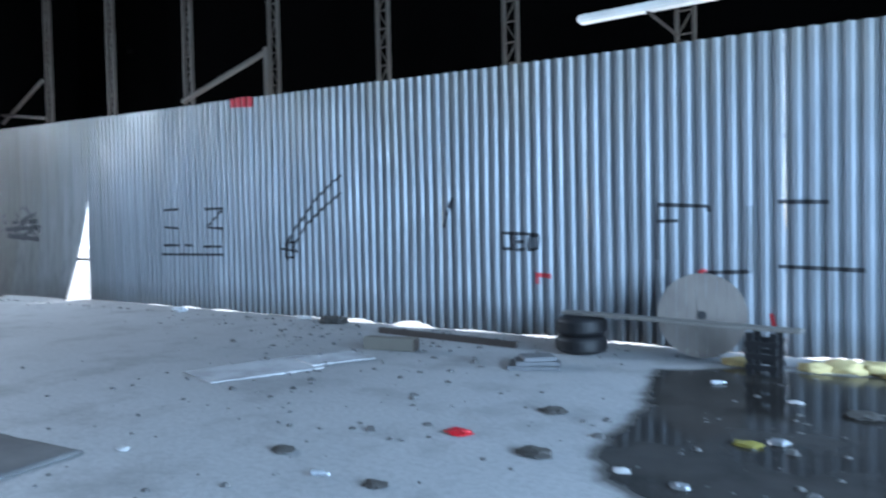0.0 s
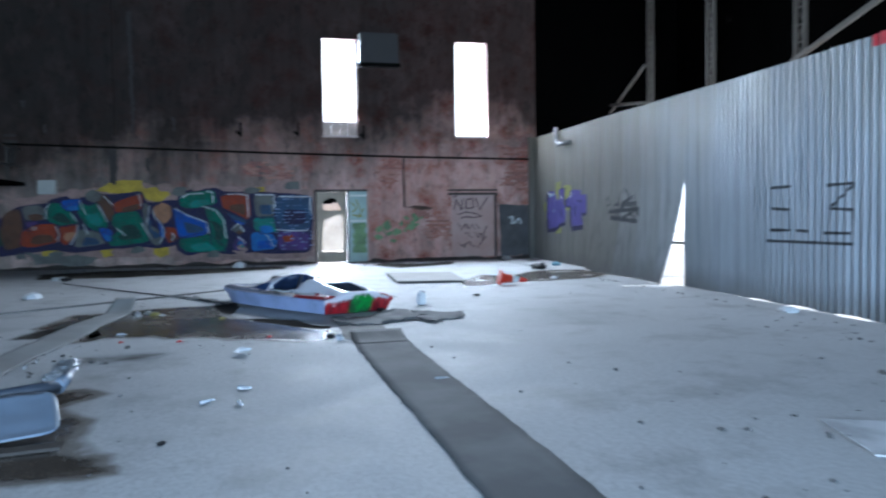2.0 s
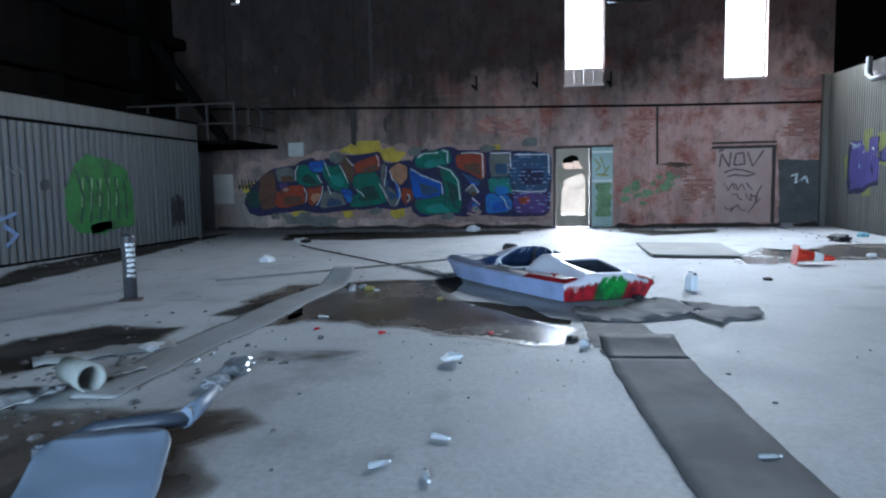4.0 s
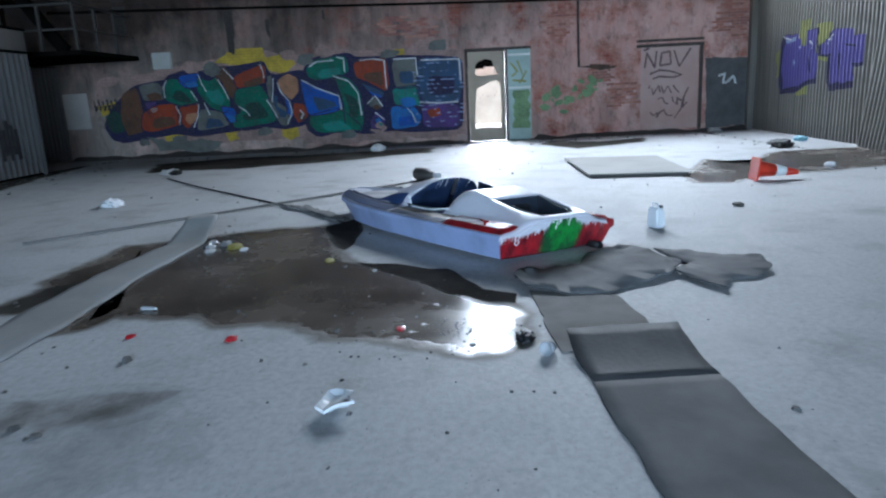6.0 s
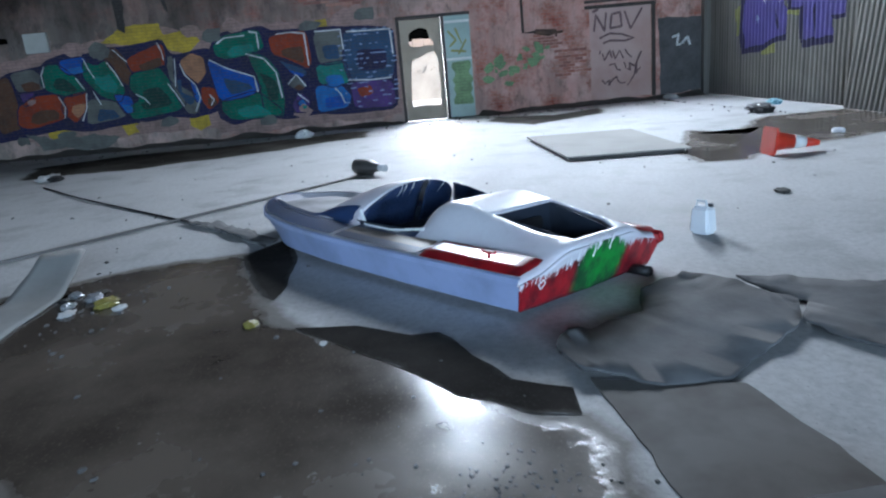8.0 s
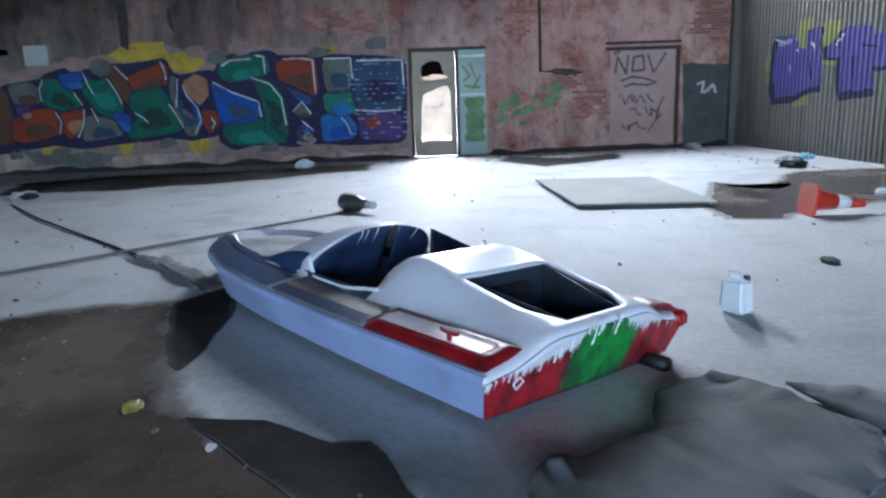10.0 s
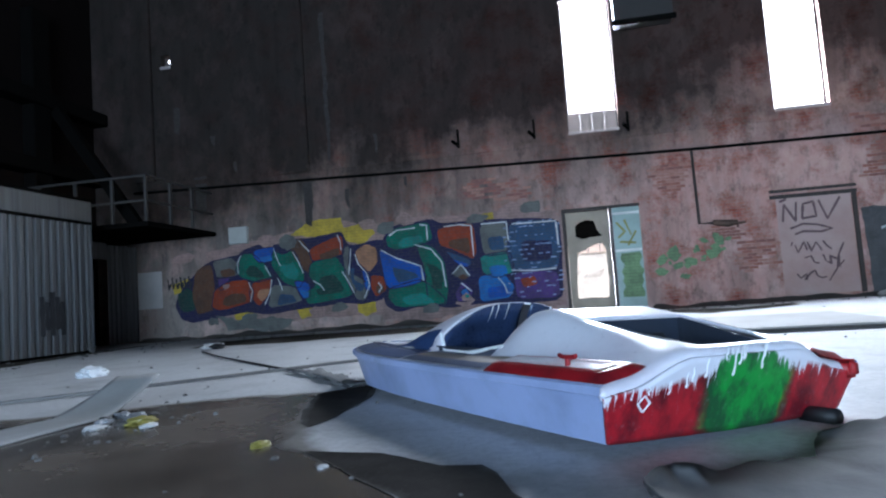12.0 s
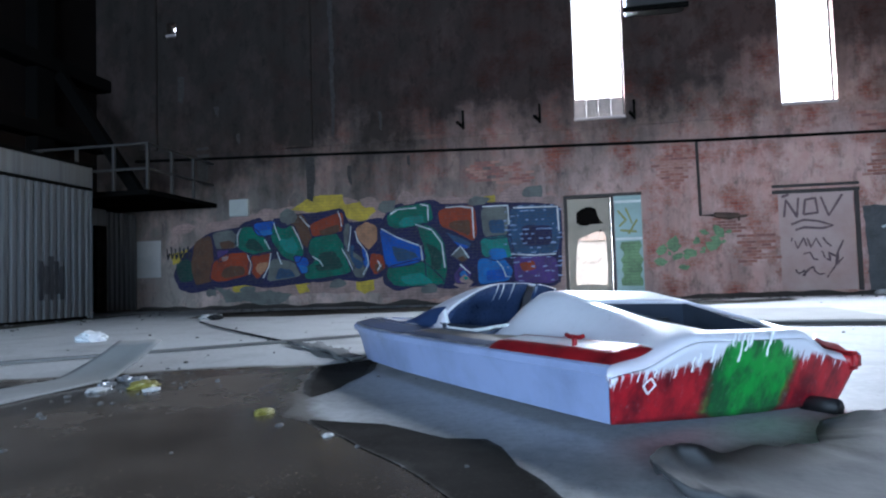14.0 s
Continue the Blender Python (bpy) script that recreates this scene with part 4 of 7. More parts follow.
def tub(name, u0, u1, w0, w1, floor, rim, label):
    """An open well: floor and four leaning walls."""
    bm = bmesh.new()
    lo = [bm.verts.new(p) for p in ((u0 + 0.10, -w0 * 0.92, floor), (u1 - 0.05, -w1 * 0.92, floor), (u1 - 0.05, w1 * 0.92, floor), (u0 + 0.10, w0 * 0.92, floor))]
    hi = [bm.verts.new((u, v, deck_z(min(max(u, 0.0), 3.9), v) - rim)) for u, v in ((u0, -w0), (u1, -w1), (u1, w1), (u0, w0))]
    bm.faces.new(lo)
    for k in range(4):
        bm.faces.new((lo[k], hi[k], hi[(k + 1) % 4], lo[(k + 1) % 4]))
    ob = part(name, bm, inner, boat, label)
    s = ob.modifiers.new("thickness", "SOLIDIFY")
    s.thickness = 0.008
    return ob


lining = plain("streaked_navy_lining", (0.026, 0.045, 0.105), 0.3, 0, 1.0, 12, (0.004, 0.006, 0.012), 0.2)
for v0, v1 in ((-0.43, -0.11), (-0.05, 0.43)):
    bm = bmesh.new()
    prev = None
    for k in range(17):
        v = v0 + (v1 - v0) * k / 16
        u = 1.81 - 0.02 * abs(v)
        ragg = 0.03 * noise.noise(Vector((v * 14, 2, 0))) if k in (0, 16) else 0
        col = [bm.verts.new((u + du - cowl_lean(u, z + 0.01), v, z)) for du, z in ((-0.030, deck_z(u, v) - 0.006), (-0.012, deck_z(u, v) - 0.09 + ragg), (0.03, 0.12))]
        if prev:
            bm.faces.new((prev[0], col[0], col[1], prev[1]))
            bm.faces.new((prev[1], col[1], col[2], prev[2]))
        prev = col
    ob = part("cowl_lining", bm, lining, boat, "streaked navy inner side of the cowl", True)
    so = ob.modifiers.new("thickness", "SOLIDIFY")
    so.thickness, so.offset = 0.012, 0
bm = bmesh.new()
prev = None
for k in range(19):
    f = k / 18
    u, v = 1.74 - 0.69 * f, -0.435 + 0.03 * math.sin(3.1 * f)
    col = [bm.verts.new((u, v + dv, z)) for dv, z in ((0.0, 0.115), (-0.012, 0.24), (-0.03, 0.49 - 0.12 * f ** 1.5 + 0.006 * noise.noise(Vector((f * 9, 1, 0)))))]
    if prev:
        bm.faces.new((prev[0], col[0], col[1], prev[1]))
        bm.faces.new((prev[1], col[1], col[2], prev[2]))
    prev = col
ob = part("side_coaming", bm, lining, boat, "dark navy side of the cockpit sweeping down aft", True)
so = ob.modifiers.new("thickness", "SOLIDIFY")
so.thickness, so.offset = 0.014, 0
for v0 in (-0.24, 0.06, 0.13, 0.17):
    bm = bmesh.new()
    add_tube(bm, [(1.755 + 0.2 * d - cowl_lean(1.81, deck_z(1.81, v0) - d), v0 + 0.004 * math.sin(40 * d + v0 * 9), deck_z(1.81, v0) - d) for d in (0.004, 0.03, 0.055 + 0.05 * abs(math.sin(v0 * 31)))], [0.0035, 0.003, 0.0015], 6)
    part("paint_drip", bm, white_drip, boat, "", True)
tub("cockpit", 1.0, 1.80, 0.45, 0.455, 0.07, 0.012, "dark cockpit well")
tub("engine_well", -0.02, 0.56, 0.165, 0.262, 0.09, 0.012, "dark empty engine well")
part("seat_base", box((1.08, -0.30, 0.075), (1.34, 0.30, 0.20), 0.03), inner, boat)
# Solid black box stands in for the dark of a slot.
part("black_slot_block", box((0.49, -0.13, 0.32), (0.53, 0.13, 0.40), 0.012), M["black"], boat)
bm = bmesh.new()
add_tube(bm, [(1.03, 0.442, deck_z(1.04, 0.45) + 0.006), (1.4, 0.452, deck_z(1.4, 0.45) + 0.006), (1.70, 0.450, deck_z(1.7, 0.45) + 0.008), (1.775, 0.440, deck_z(1.8, 0.43) + 0.006)], 0.012, 8)
part("coaming", bm, white_drip, boat, "white cockpit edge")

# ---------------------------------------------------------------- paint on walls
PAINT = {
    "mural_orange": (0.44, 0.22, 0.12), "mural_pink": (0.37, 0.25, 0.225), "mural_navy": (0.022, 0.022, 0.075), "mural_grey": (0.15, 0.16, 0.15), "mural_rust": (0.30, 0.050, 0.018),
    "mural_green": (0.006, 0.15, 0.10), "mural_blue": (0.012, 0.10, 0.46), "mural_yellow": (0.55, 0.40, 0.05), "mural_dark_green": (0.015, 0.06, 0.05),
    "mural_brown": (0.12, 0.06, 0.035), "mural_purple": (0.09, 0.05, 0.20), "mural_teal": (0.02, 0.24, 0.20), "mural_sky": (0.025, 0.17, 0.50),
    "mural_steel": (0.035, 0.085, 0.17), "mural_white": (0.72, 0.76, 0.78), "mural_leaf": (0.20, 0.33, 0.17), "mural_dark": (0.045, 0.041, 0.039),
    "mural_slate": (0.105, 0.108, 0.112), "tag_grey": (0.14, 0.085, 0.09), "tag_black": (0.012, 0.014, 0.02), "tag_red": (0.50, 0.03, 0.04), "tag_yellow": (0.24, 0.25, 0.07), "tag_navy": (0.02, 0.015, 0.06),
    "tag_purple": (0.085, 0.07, 0.27), "tag_white": (0.7, 0.7, 0.75), "tag_green": (0.02, 0.20, 0.03), "tag_pale": (0.24, 0.32, 0.50), "tag_steel": (0.12, 0.14, 0.17), "tag_blue": (0.14, 0.22, 0.42),
}
for key, value in PAINT.items():
    M[key] = spray(key, value)
M["tag_green"] = plain("patchy_green_spray", (0.012, 0.13, 0.018), 0.7, 0, 1.0, 9, (0.012, 0.04, 0.015), 0.2)
LAYER = {"mural_pink": 0.004, "mural_orange": 0.014, "mural_yellow": 0.007, "mural_dark": 0.004, "mural_leaf": 0.004, "mural_navy": 0.010, "mural_white": 0.024}
painted = [0]


def rounded(points, times=2):
    """Cuts the corners of a closed outline, again and again."""
    for _ in range(times):
        points = [((1 - f) * a[0] + f * b[0], (1 - f) * a[1] + f * b[1]) for a, b in zip(points, points[1:] + points[:1]) for f in (0.14, 0.86)]
    return points


def mural_shape(kind, corners, rough):
    painted[0] += 1
    if rough <= 0.03 and kind != "mural_dark":
        corners = rounded(corners)
        if rough <= 0.01:
            cy, cz = sum(p[0] for p in corners) / len(corners), sum(p[1] for p in corners) / len(corners)
            corners = [(cy + (y - cy) * 1.14, cz + (z - cz) * 1.14) for y, z in corners]
    off = LAYER.get(kind, 0.014) + 0.0001 * painted[0]
    bm = slab(ragged(corners, rough * 1.6, 0.09, painted[0]), 0, 0.002)
    bmesh.ops.transform(bm, matrix=Matrix(((0, 0, 1, WX + off), (1, 0, 0, 0), (0, 1, 0, 0), (0, 0, 0, 1))), verts=bm.verts[:])
    bmesh.ops.recalc_face_normals(bm, faces=bm.faces[:])
    part("graffiti_shape", bm, M[kind], wall_far)
    if kind in SHADE and rough <= 0.01:
        # a second tone inside the letter, and a dark line round it
        cy, cz = sum(p[0] for p in corners) / len(corners), sum(p[1] for p in corners) / len(corners)
        tone = SHADE[kind][painted[0] % 2]
        bm = slab(ragged([(cy + (y - cy) * 0.55 + 0.05, cz + (z - cz) * 0.42 - 0.12) for y, z in corners], 0.05, 0.06, painted[0] + 50), 0, 0.002)
        bmesh.ops.transform(bm, matrix=Matrix(((0, 0, 1, WX + off + 0.006), (1, 0, 0, 0), (0, 1, 0, 0), (0, 0, 0, 1))), verts=bm.verts[:])
        bmesh.ops.recalc_face_normals(bm, faces=bm.faces[:])
        part("graffiti_shade", bm, M[tone], wall_far)
        part("graffiti_line", strokes_flat([corners + corners[:1]], 0.03, lambda u, z: (WX + off + 0.0075, u, z)), M["mural_navy"], wall_far)


SHADE = {"mural_green": ("mural_teal", "mural_dark_green"), "mural_blue": ("mural_sky", "mural_steel"), "mural_rust": ("mural_brown", "mural_orange"), "mural_grey": ("mural_brown", "mural_steel"),
         "mural_teal": ("mural_sky", "mural_green"), "mural_sky": ("mural_teal", "mural_blue"), "mural_purple": ("mural_blue", "mural_pink"), "mural_steel": ("mural_navy", "mural_blue")}


def strokes_flat(lines, width, place):
    bm = bmesh.new()
    for line in lines:
        pts = []
        for (a, b), (c, d) in zip(line, line[1:]):
            k = max(1, int(math.hypot(c - a, d - b) / 0.04))
            pts += [(a + (c - a) * j / k, b + (d - b) * j / k) for j in range(k)]
        pts.append(line[-1])
        prev = None
        for j, (u, z) in enumerate(pts):
            a, b = pts[max(0, j - 1)], pts[min(len(pts) - 1, j + 1)]
            dx, dz = b[0] - a[0], b[1] - a[1]
            n = math.hypot(dx, dz) or 1
            w = width * (0.5 + 0.25 * noise.noise(Vector((u * 5, z * 5, 1))))
            pair = [bm.verts.new(place(u - e * dz / n * w, z + e * dx / n * w)) for e in (-1, 1)]
            if prev:
                bm.faces.new((prev[0], pair[0], pair[1], prev[1]))
            prev = pair
    return bm


def mural_strokes(kind, lines, width):
    painted[0] += 1
    off = LAYER.get(kind, 0.02) + 0.0001 * painted[0]
    part("graffiti_line", strokes_flat(lines, width, lambda u, z: (WX + off, u, z)), M[kind], wall_far)


def fence_mark(kind, lines, width):
    part("graffiti_line", drape(lines, width), M[kind], fence)


def fence_patch(kind, outline, off=0.006):
    part("graffiti_shape", fill_fence(ragged(outline, 0.06, 0.1, 5), off), M[kind], fence)


def shed_patch(kind, outline):
    bm = slab(ragged(outline, 0.07, 0.1, len(outline)), 0, 0.002)
    bmesh.ops.transform(bm, matrix=Matrix(((1, 0, 0, 0), (0, 0, 1, SY + 0.053), (0, 1, 0, 0), (0, 0, 0, 1))), verts=bm.verts[:])
    bmesh.ops.recalc_face_normals(bm, faces=bm.faces[:])
    part("graffiti_shape", bm, M[kind], shed)


def shed_strokes(kind, lines, width):
    part("graffiti_line", strokes_flat(lines, width, lambda u, z: (u, SY + 0.057, z)), M[kind], shed)


# the mural: coloured shapes with dark outlines and white highlights
mural_shape('mural_pink', [(-8.53, 2.36), (-7.24, 2.65), (-5.9, 2.79), (-4.59, 2.93), (-3.17, 2.74), (-3.23, 0.31), (-4.65, 0.42), (-5.95, 0.35), (-7.45, 0.26), (-8.47, 0.45)], 0.06)
mural_shape('mural_pink', [(-3.48, 2.57), (-2.38, 2.88), (-0.57, 2.81), (1.25, 2.72), (1.45, 2.21), (1.47, 1.49), (1.38, 0.26), (-0.07, 0.23), (-2.16, 0.13), (-3.51, 0.2)], 0.06)
mural_shape('mural_yellow', [(-5.98, 2.69), (-5.48, 2.98), (-4.51, 3.05), (-4.4, 2.67), (-5.25, 2.59)], 0.05)
mural_shape('mural_yellow', [(-4.46, 2.8), (-3.83, 2.83), (-3.58, 2.48), (-3.97, 2.25), (-4.38, 2.4)], 0.05)
mural_shape('mural_yellow', [(-7.75, 0.71), (-7.24, 0.73), (-7.17, 0.45), (-7.48, 0.3), (-7.78, 0.46)], 0.05)
mural_shape('mural_yellow', [(-5.94, 0.69), (-5.51, 0.68), (-5.49, 0.43), (-5.78, 0.38)], 0.05)
mural_shape('mural_yellow', [(-4.2, 0.67), (-3.69, 0.69), (-3.63, 0.41), (-3.95, 0.27), (-4.2, 0.43)], 0.05)
mural_shape('mural_yellow', [(-0.87, 2.77), (-0.39, 2.82), (-0.34, 2.62), (-0.76, 2.56)], 0.05)
mural_shape('mural_yellow', [(-9.68, 1.57), (-9.15, 1.71), (-9.04, 1.39), (-9.57, 1.28)], 0.05)
mural_shape('mural_grey', [(-8.36, 0.57), (-7.61, 0.42), (-6.61, 0.52), (-5.95, 0.35), (-6.28, 0.14), (-7.96, 0.18)], 0.06)
mural_shape('mural_navy', [(-9.58, 1.02), (-9.25, 1.56), (-8.51, 2.17), (-7.58, 2.27), (-7.38, 2.42), (-6.87, 2.56), (-6.37, 2.46), (-6.04, 2.6), (-5.38, 2.57), (-4.5, 2.68), (-4.35, 2.27), (-3.27, 2.4), (-3.31, 0.77), (-4.01, 0.64), (-4.58, 0.74), (-5.29, 0.67), (-6.77, 0.56), (-7.44, 0.67), (-7.95, 0.59), (-9.02, 0.46), (-9.4, 0.6)], 0.02)
mural_shape('mural_dark_green', [(-9.5, 1.28), (-9.18, 1.49), (-8.91, 1.26), (-8.96, 0.81), (-9.37, 0.79)], 0.02)
mural_shape('mural_brown', [(-8.9, 1.93), (-8.41, 2.13), (-8.3, 1.55), (-8.36, 0.79), (-8.88, 0.68), (-9.01, 1.26)], 0.02)
mural_shape('mural_grey', [(-8.32, 2.13), (-7.79, 2.2), (-7.59, 2.0), (-7.63, 1.72), (-8.0, 1.69), (-8.21, 1.71)], 0.01)
mural_shape('mural_purple', [(-8.21, 1.65), (-7.87, 1.67), (-7.91, 1.45), (-8.15, 1.33)], 0.01)
mural_shape('mural_rust', [(-8.28, 1.3), (-7.9, 1.51), (-7.39, 1.54), (-7.21, 1.2), (-7.3, 0.95), (-8.09, 0.79), (-8.36, 0.89)], 0.01)
mural_shape('mural_green', [(-7.4, 2.25), (-7.14, 2.24), (-6.78, 1.91), (-6.62, 1.59), (-7.06, 1.51), (-7.49, 1.67), (-7.61, 1.88)], 0.01)
mural_shape('mural_blue', [(-7.04, 2.36), (-6.5, 2.4), (-6.46, 2.08), (-6.91, 2.01), (-7.08, 2.2)], 0.01)
mural_shape('mural_rust', [(-7.14, 1.45), (-6.59, 1.54), (-6.71, 1.12), (-7.0, 0.82), (-7.26, 1.14)], 0.01)
mural_shape('mural_green', [(-6.47, 2.27), (-6.21, 2.13), (-5.94, 2.25), (-5.66, 1.58), (-5.83, 1.28), (-6.25, 1.45), (-6.55, 1.9)], 0.01)
mural_shape('mural_grey', [(-6.56, 1.36), (-5.96, 1.25), (-5.74, 0.87), (-6.7, 0.74)], 0.01)
mural_shape('mural_blue', [(-5.93, 1.41), (-5.52, 1.33), (-5.51, 0.99), (-5.74, 0.93)], 0.01)
mural_shape('mural_brown', [(-6.0, 2.44), (-5.67, 2.52), (-5.45, 2.16), (-5.4, 1.6), (-5.69, 1.77), (-5.91, 2.15)], 0.01)
mural_shape('mural_rust', [(-5.42, 2.26), (-4.54, 2.56), (-4.51, 2.06), (-4.87, 1.99), (-5.33, 1.94)], 0.01)
mural_shape('mural_green', [(-5.39, 1.82), (-4.74, 1.95), (-4.53, 1.6), (-4.25, 1.1), (-4.48, 0.92), (-5.51, 0.8), (-5.6, 1.08), (-5.28, 1.26), (-5.46, 1.51)], 0.01)
mural_shape('mural_pink', [(-5.14, 1.5), (-4.95, 1.52), (-4.92, 1.34), (-5.11, 1.31)], 0.01)
mural_shape('mural_grey', [(-4.48, 2.12), (-4.27, 2.17), (-4.35, 1.56), (-4.05, 1.37), (-3.8, 1.15), (-3.97, 0.82), (-4.19, 0.85), (-4.43, 1.41)], 0.01)
mural_shape('mural_blue', [(-3.98, 1.61), (-3.8, 1.36), (-3.79, 1.02), (-3.93, 1.09)], 0.01)
mural_shape('mural_orange', [(-4.13, 2.05), (-3.84, 2.22), (-3.59, 2.11), (-3.57, 1.78), (-3.79, 1.54), (-4.01, 1.76)], 0.01)
mural_shape('mural_rust', [(-3.73, 1.39), (-3.42, 1.35), (-3.35, 1.01), (-3.62, 0.84), (-3.76, 1.08)], 0.01)
mural_shape('mural_navy', [(-3.46, 2.11), (-3.27, 2.5), (-3.01, 2.7), (-2.02, 2.8), (-1.72, 2.63), (-0.78, 2.65), (1.35, 2.51), (1.36, 1.35), (1.29, 0.37), (-0.06, 0.37), (-0.94, 0.46), (-1.54, 0.39), (-2.45, 0.47), (-3.07, 0.37), (-3.44, 0.62)], 0.02)
mural_shape('mural_green', [(-3.21, 2.37), (-3.01, 2.58), (-2.14, 2.68), (-2.06, 2.26), (-2.34, 2.12), (-2.96, 2.06), (-3.18, 2.16)], 0.01)
mural_shape('mural_green', [(-2.41, 2.12), (-1.98, 1.95), (-1.75, 1.61), (-1.69, 1.01), (-1.78, 0.57), (-2.2, 0.67), (-2.24, 1.48), (-2.35, 1.82)], 0.01)
mural_shape('mural_green', [(-3.18, 1.0), (-2.43, 1.16), (-2.22, 1.03), (-1.84, 0.66), (-1.9, 0.53), (-3.01, 0.52), (-3.22, 0.76)], 0.01)
mural_shape('mural_blue', [(-3.42, 2.02), (-3.03, 1.82), (-2.39, 1.52), (-2.28, 1.24), (-2.62, 1.11), (-3.27, 1.04)], 0.01)
mural_shape('mural_rust', [(-1.81, 2.43), (-1.48, 2.53), (-0.92, 2.53), (-0.88, 1.85), (-0.99, 1.67), (-1.44, 1.93), (-1.76, 2.06)], 0.01)
mural_shape('mural_steel', [(-1.68, 1.91), (-1.02, 1.61), (-1.06, 1.44), (-1.42, 1.6)], 0.01)
mural_shape('mural_grey', [(-1.52, 1.28), (-1.28, 1.49), (-1.07, 1.2), (-1.31, 1.12)], 0.01)
mural_shape('mural_purple', [(-1.47, 0.77), (-1.25, 1.03), (-1.02, 0.79), (-1.15, 0.55), (-1.42, 0.56)], 0.01)
mural_shape('mural_sky', [(-1.35, 0.8), (-1.2, 0.88), (-1.11, 0.73), (-1.26, 0.64)], 0.01)
mural_shape('mural_grey', [(-0.7, 2.46), (-0.05, 2.49), (-0.01, 1.75), (-0.63, 1.72)], 0.01)
mural_shape('mural_teal', [(-0.72, 1.66), (-0.01, 1.72), (0.06, 1.22), (-0.36, 1.12), (-0.68, 1.25)], 0.01)
mural_shape('mural_sky', [(-0.8, 1.13), (-0.21, 1.17), (0.04, 0.84), (-0.08, 0.58), (-0.79, 0.51)], 0.01)
mural_shape('mural_steel', [(0.13, 2.45), (1.26, 2.4), (1.26, 1.78), (1.16, 1.27), (0.15, 1.27), (0.04, 1.69)], 0.01)
mural_shape('mural_purple', [(0.09, 1.19), (1.18, 1.18), (1.24, 0.48), (0.12, 0.49)], 0.02)
mural_shape('mural_rust', [(0.23, 1.01), (0.6, 1.08), (0.68, 0.85), (0.33, 0.77)], 0.02)
mural_shape('mural_yellow', [(0.54, 2.02), (0.62, 2.05), (0.63, 1.7), (0.54, 1.67)], 0.01)
mural_shape('mural_yellow', [(0.82, 1.98), (0.91, 2.0), (0.91, 1.65), (0.83, 1.63)], 0.01)
mural_strokes('mural_white', [[(-7.48, 2.25), (-7.59, 2.04), (-7.58, 1.75)], [(-7.29, 1.49), (-7.18, 1.23), (-7.25, 0.95)], [(-6.5, 2.37), (-6.41, 2.08), (-6.31, 1.86)], [(-5.94, 2.22), (-5.78, 1.93), (-5.66, 1.61)], [(-6.59, 1.51), (-6.66, 1.15), (-6.83, 0.84)], [(-6.42, 1.55), (-6.29, 1.2)], [(-6.78, 1.91), (-6.62, 1.62)], [(-5.74, 2.52), (-5.58, 2.33), (-5.45, 2.19)], [(-4.63, 2.59), (-4.55, 2.37), (-4.54, 2.16)], [(-4.54, 1.57), (-4.37, 1.26), (-4.24, 0.98)], [(-5.39, 1.39), (-5.18, 1.25), (-5.08, 1.1)], [(-4.27, 2.17), (-4.31, 1.81), (-4.37, 1.47)], [(-4.16, 2.02), (-4.08, 1.74), (-3.86, 1.48), (-3.79, 1.15), (-3.97, 0.82)], [(-3.55, 1.2), (-3.46, 1.07), (-3.56, 0.93)]], 0.028)
mural_strokes('mural_white', [[(-3.17, 2.43), (-2.95, 2.56), (-2.67, 2.57), (-2.45, 2.58)], [(-2.33, 2.66), (-2.13, 2.62), (-2.13, 2.23)], [(-3.42, 2.06), (-3.0, 1.81), (-2.35, 1.55), (-2.31, 1.16)], [(-2.48, 2.13), (-2.04, 1.97), (-1.78, 1.61), (-1.71, 0.95)], [(-1.66, 2.54), (-1.26, 2.56), (-0.94, 2.5), (-0.92, 1.7)], [(-1.52, 1.28), (-1.28, 1.51), (-1.07, 1.2)], [(-1.31, 1.03), (-1.05, 0.79)], [(-0.67, 2.52), (-0.01, 2.52), (0.01, 2.02)], [(-0.33, 1.09), (-0.19, 0.91), (-0.11, 0.67)], [(0.04, 1.25), (0.64, 1.2), (1.18, 1.22)], [(0.13, 2.45), (1.26, 2.43), (1.28, 1.81)]], 0.034)
mural_strokes('tag_grey', [[(6.62, 2.39), (6.79, 2.45)], [(6.66, 1.9), (6.72, 2.32), (6.95, 1.9), (7.0, 2.36)], [(7.1, 1.95), (7.15, 2.3), (7.38, 2.34), (7.42, 1.98), (7.1, 1.95)], [(7.5, 2.36), (7.66, 1.9), (7.98, 2.4)], [(6.81, 1.72), (7.1, 1.82), (7.4, 1.78), (7.75, 1.66), (7.5, 1.6), (7.1, 1.64), (6.9, 1.58)]], 0.055)
rng = random.Random(77)
scribble = []
for za, zb, y0, y1 in ((1.12, 1.45, 6.8, 7.75), (0.72, 1.05, 7.05, 7.95), (0.45, 0.7, 6.85, 7.6)):
    y, line = y0, []
    while y < y1:
        line.append((y, rng.uniform(za, zb)))
        y += rng.uniform(-0.05, 0.16)
        if rng.random() < 0.2 and len(line) > 2:
            scribble.append(line)
            line = []
    if len(line) > 1:
        scribble.append(line)
scribble.append([(7.95, 1.3), (7.8, 1.0), (7.75, 0.7), (7.55, 0.42)])
mural_strokes('tag_grey', scribble, 0.04)
rng = random.Random(31)
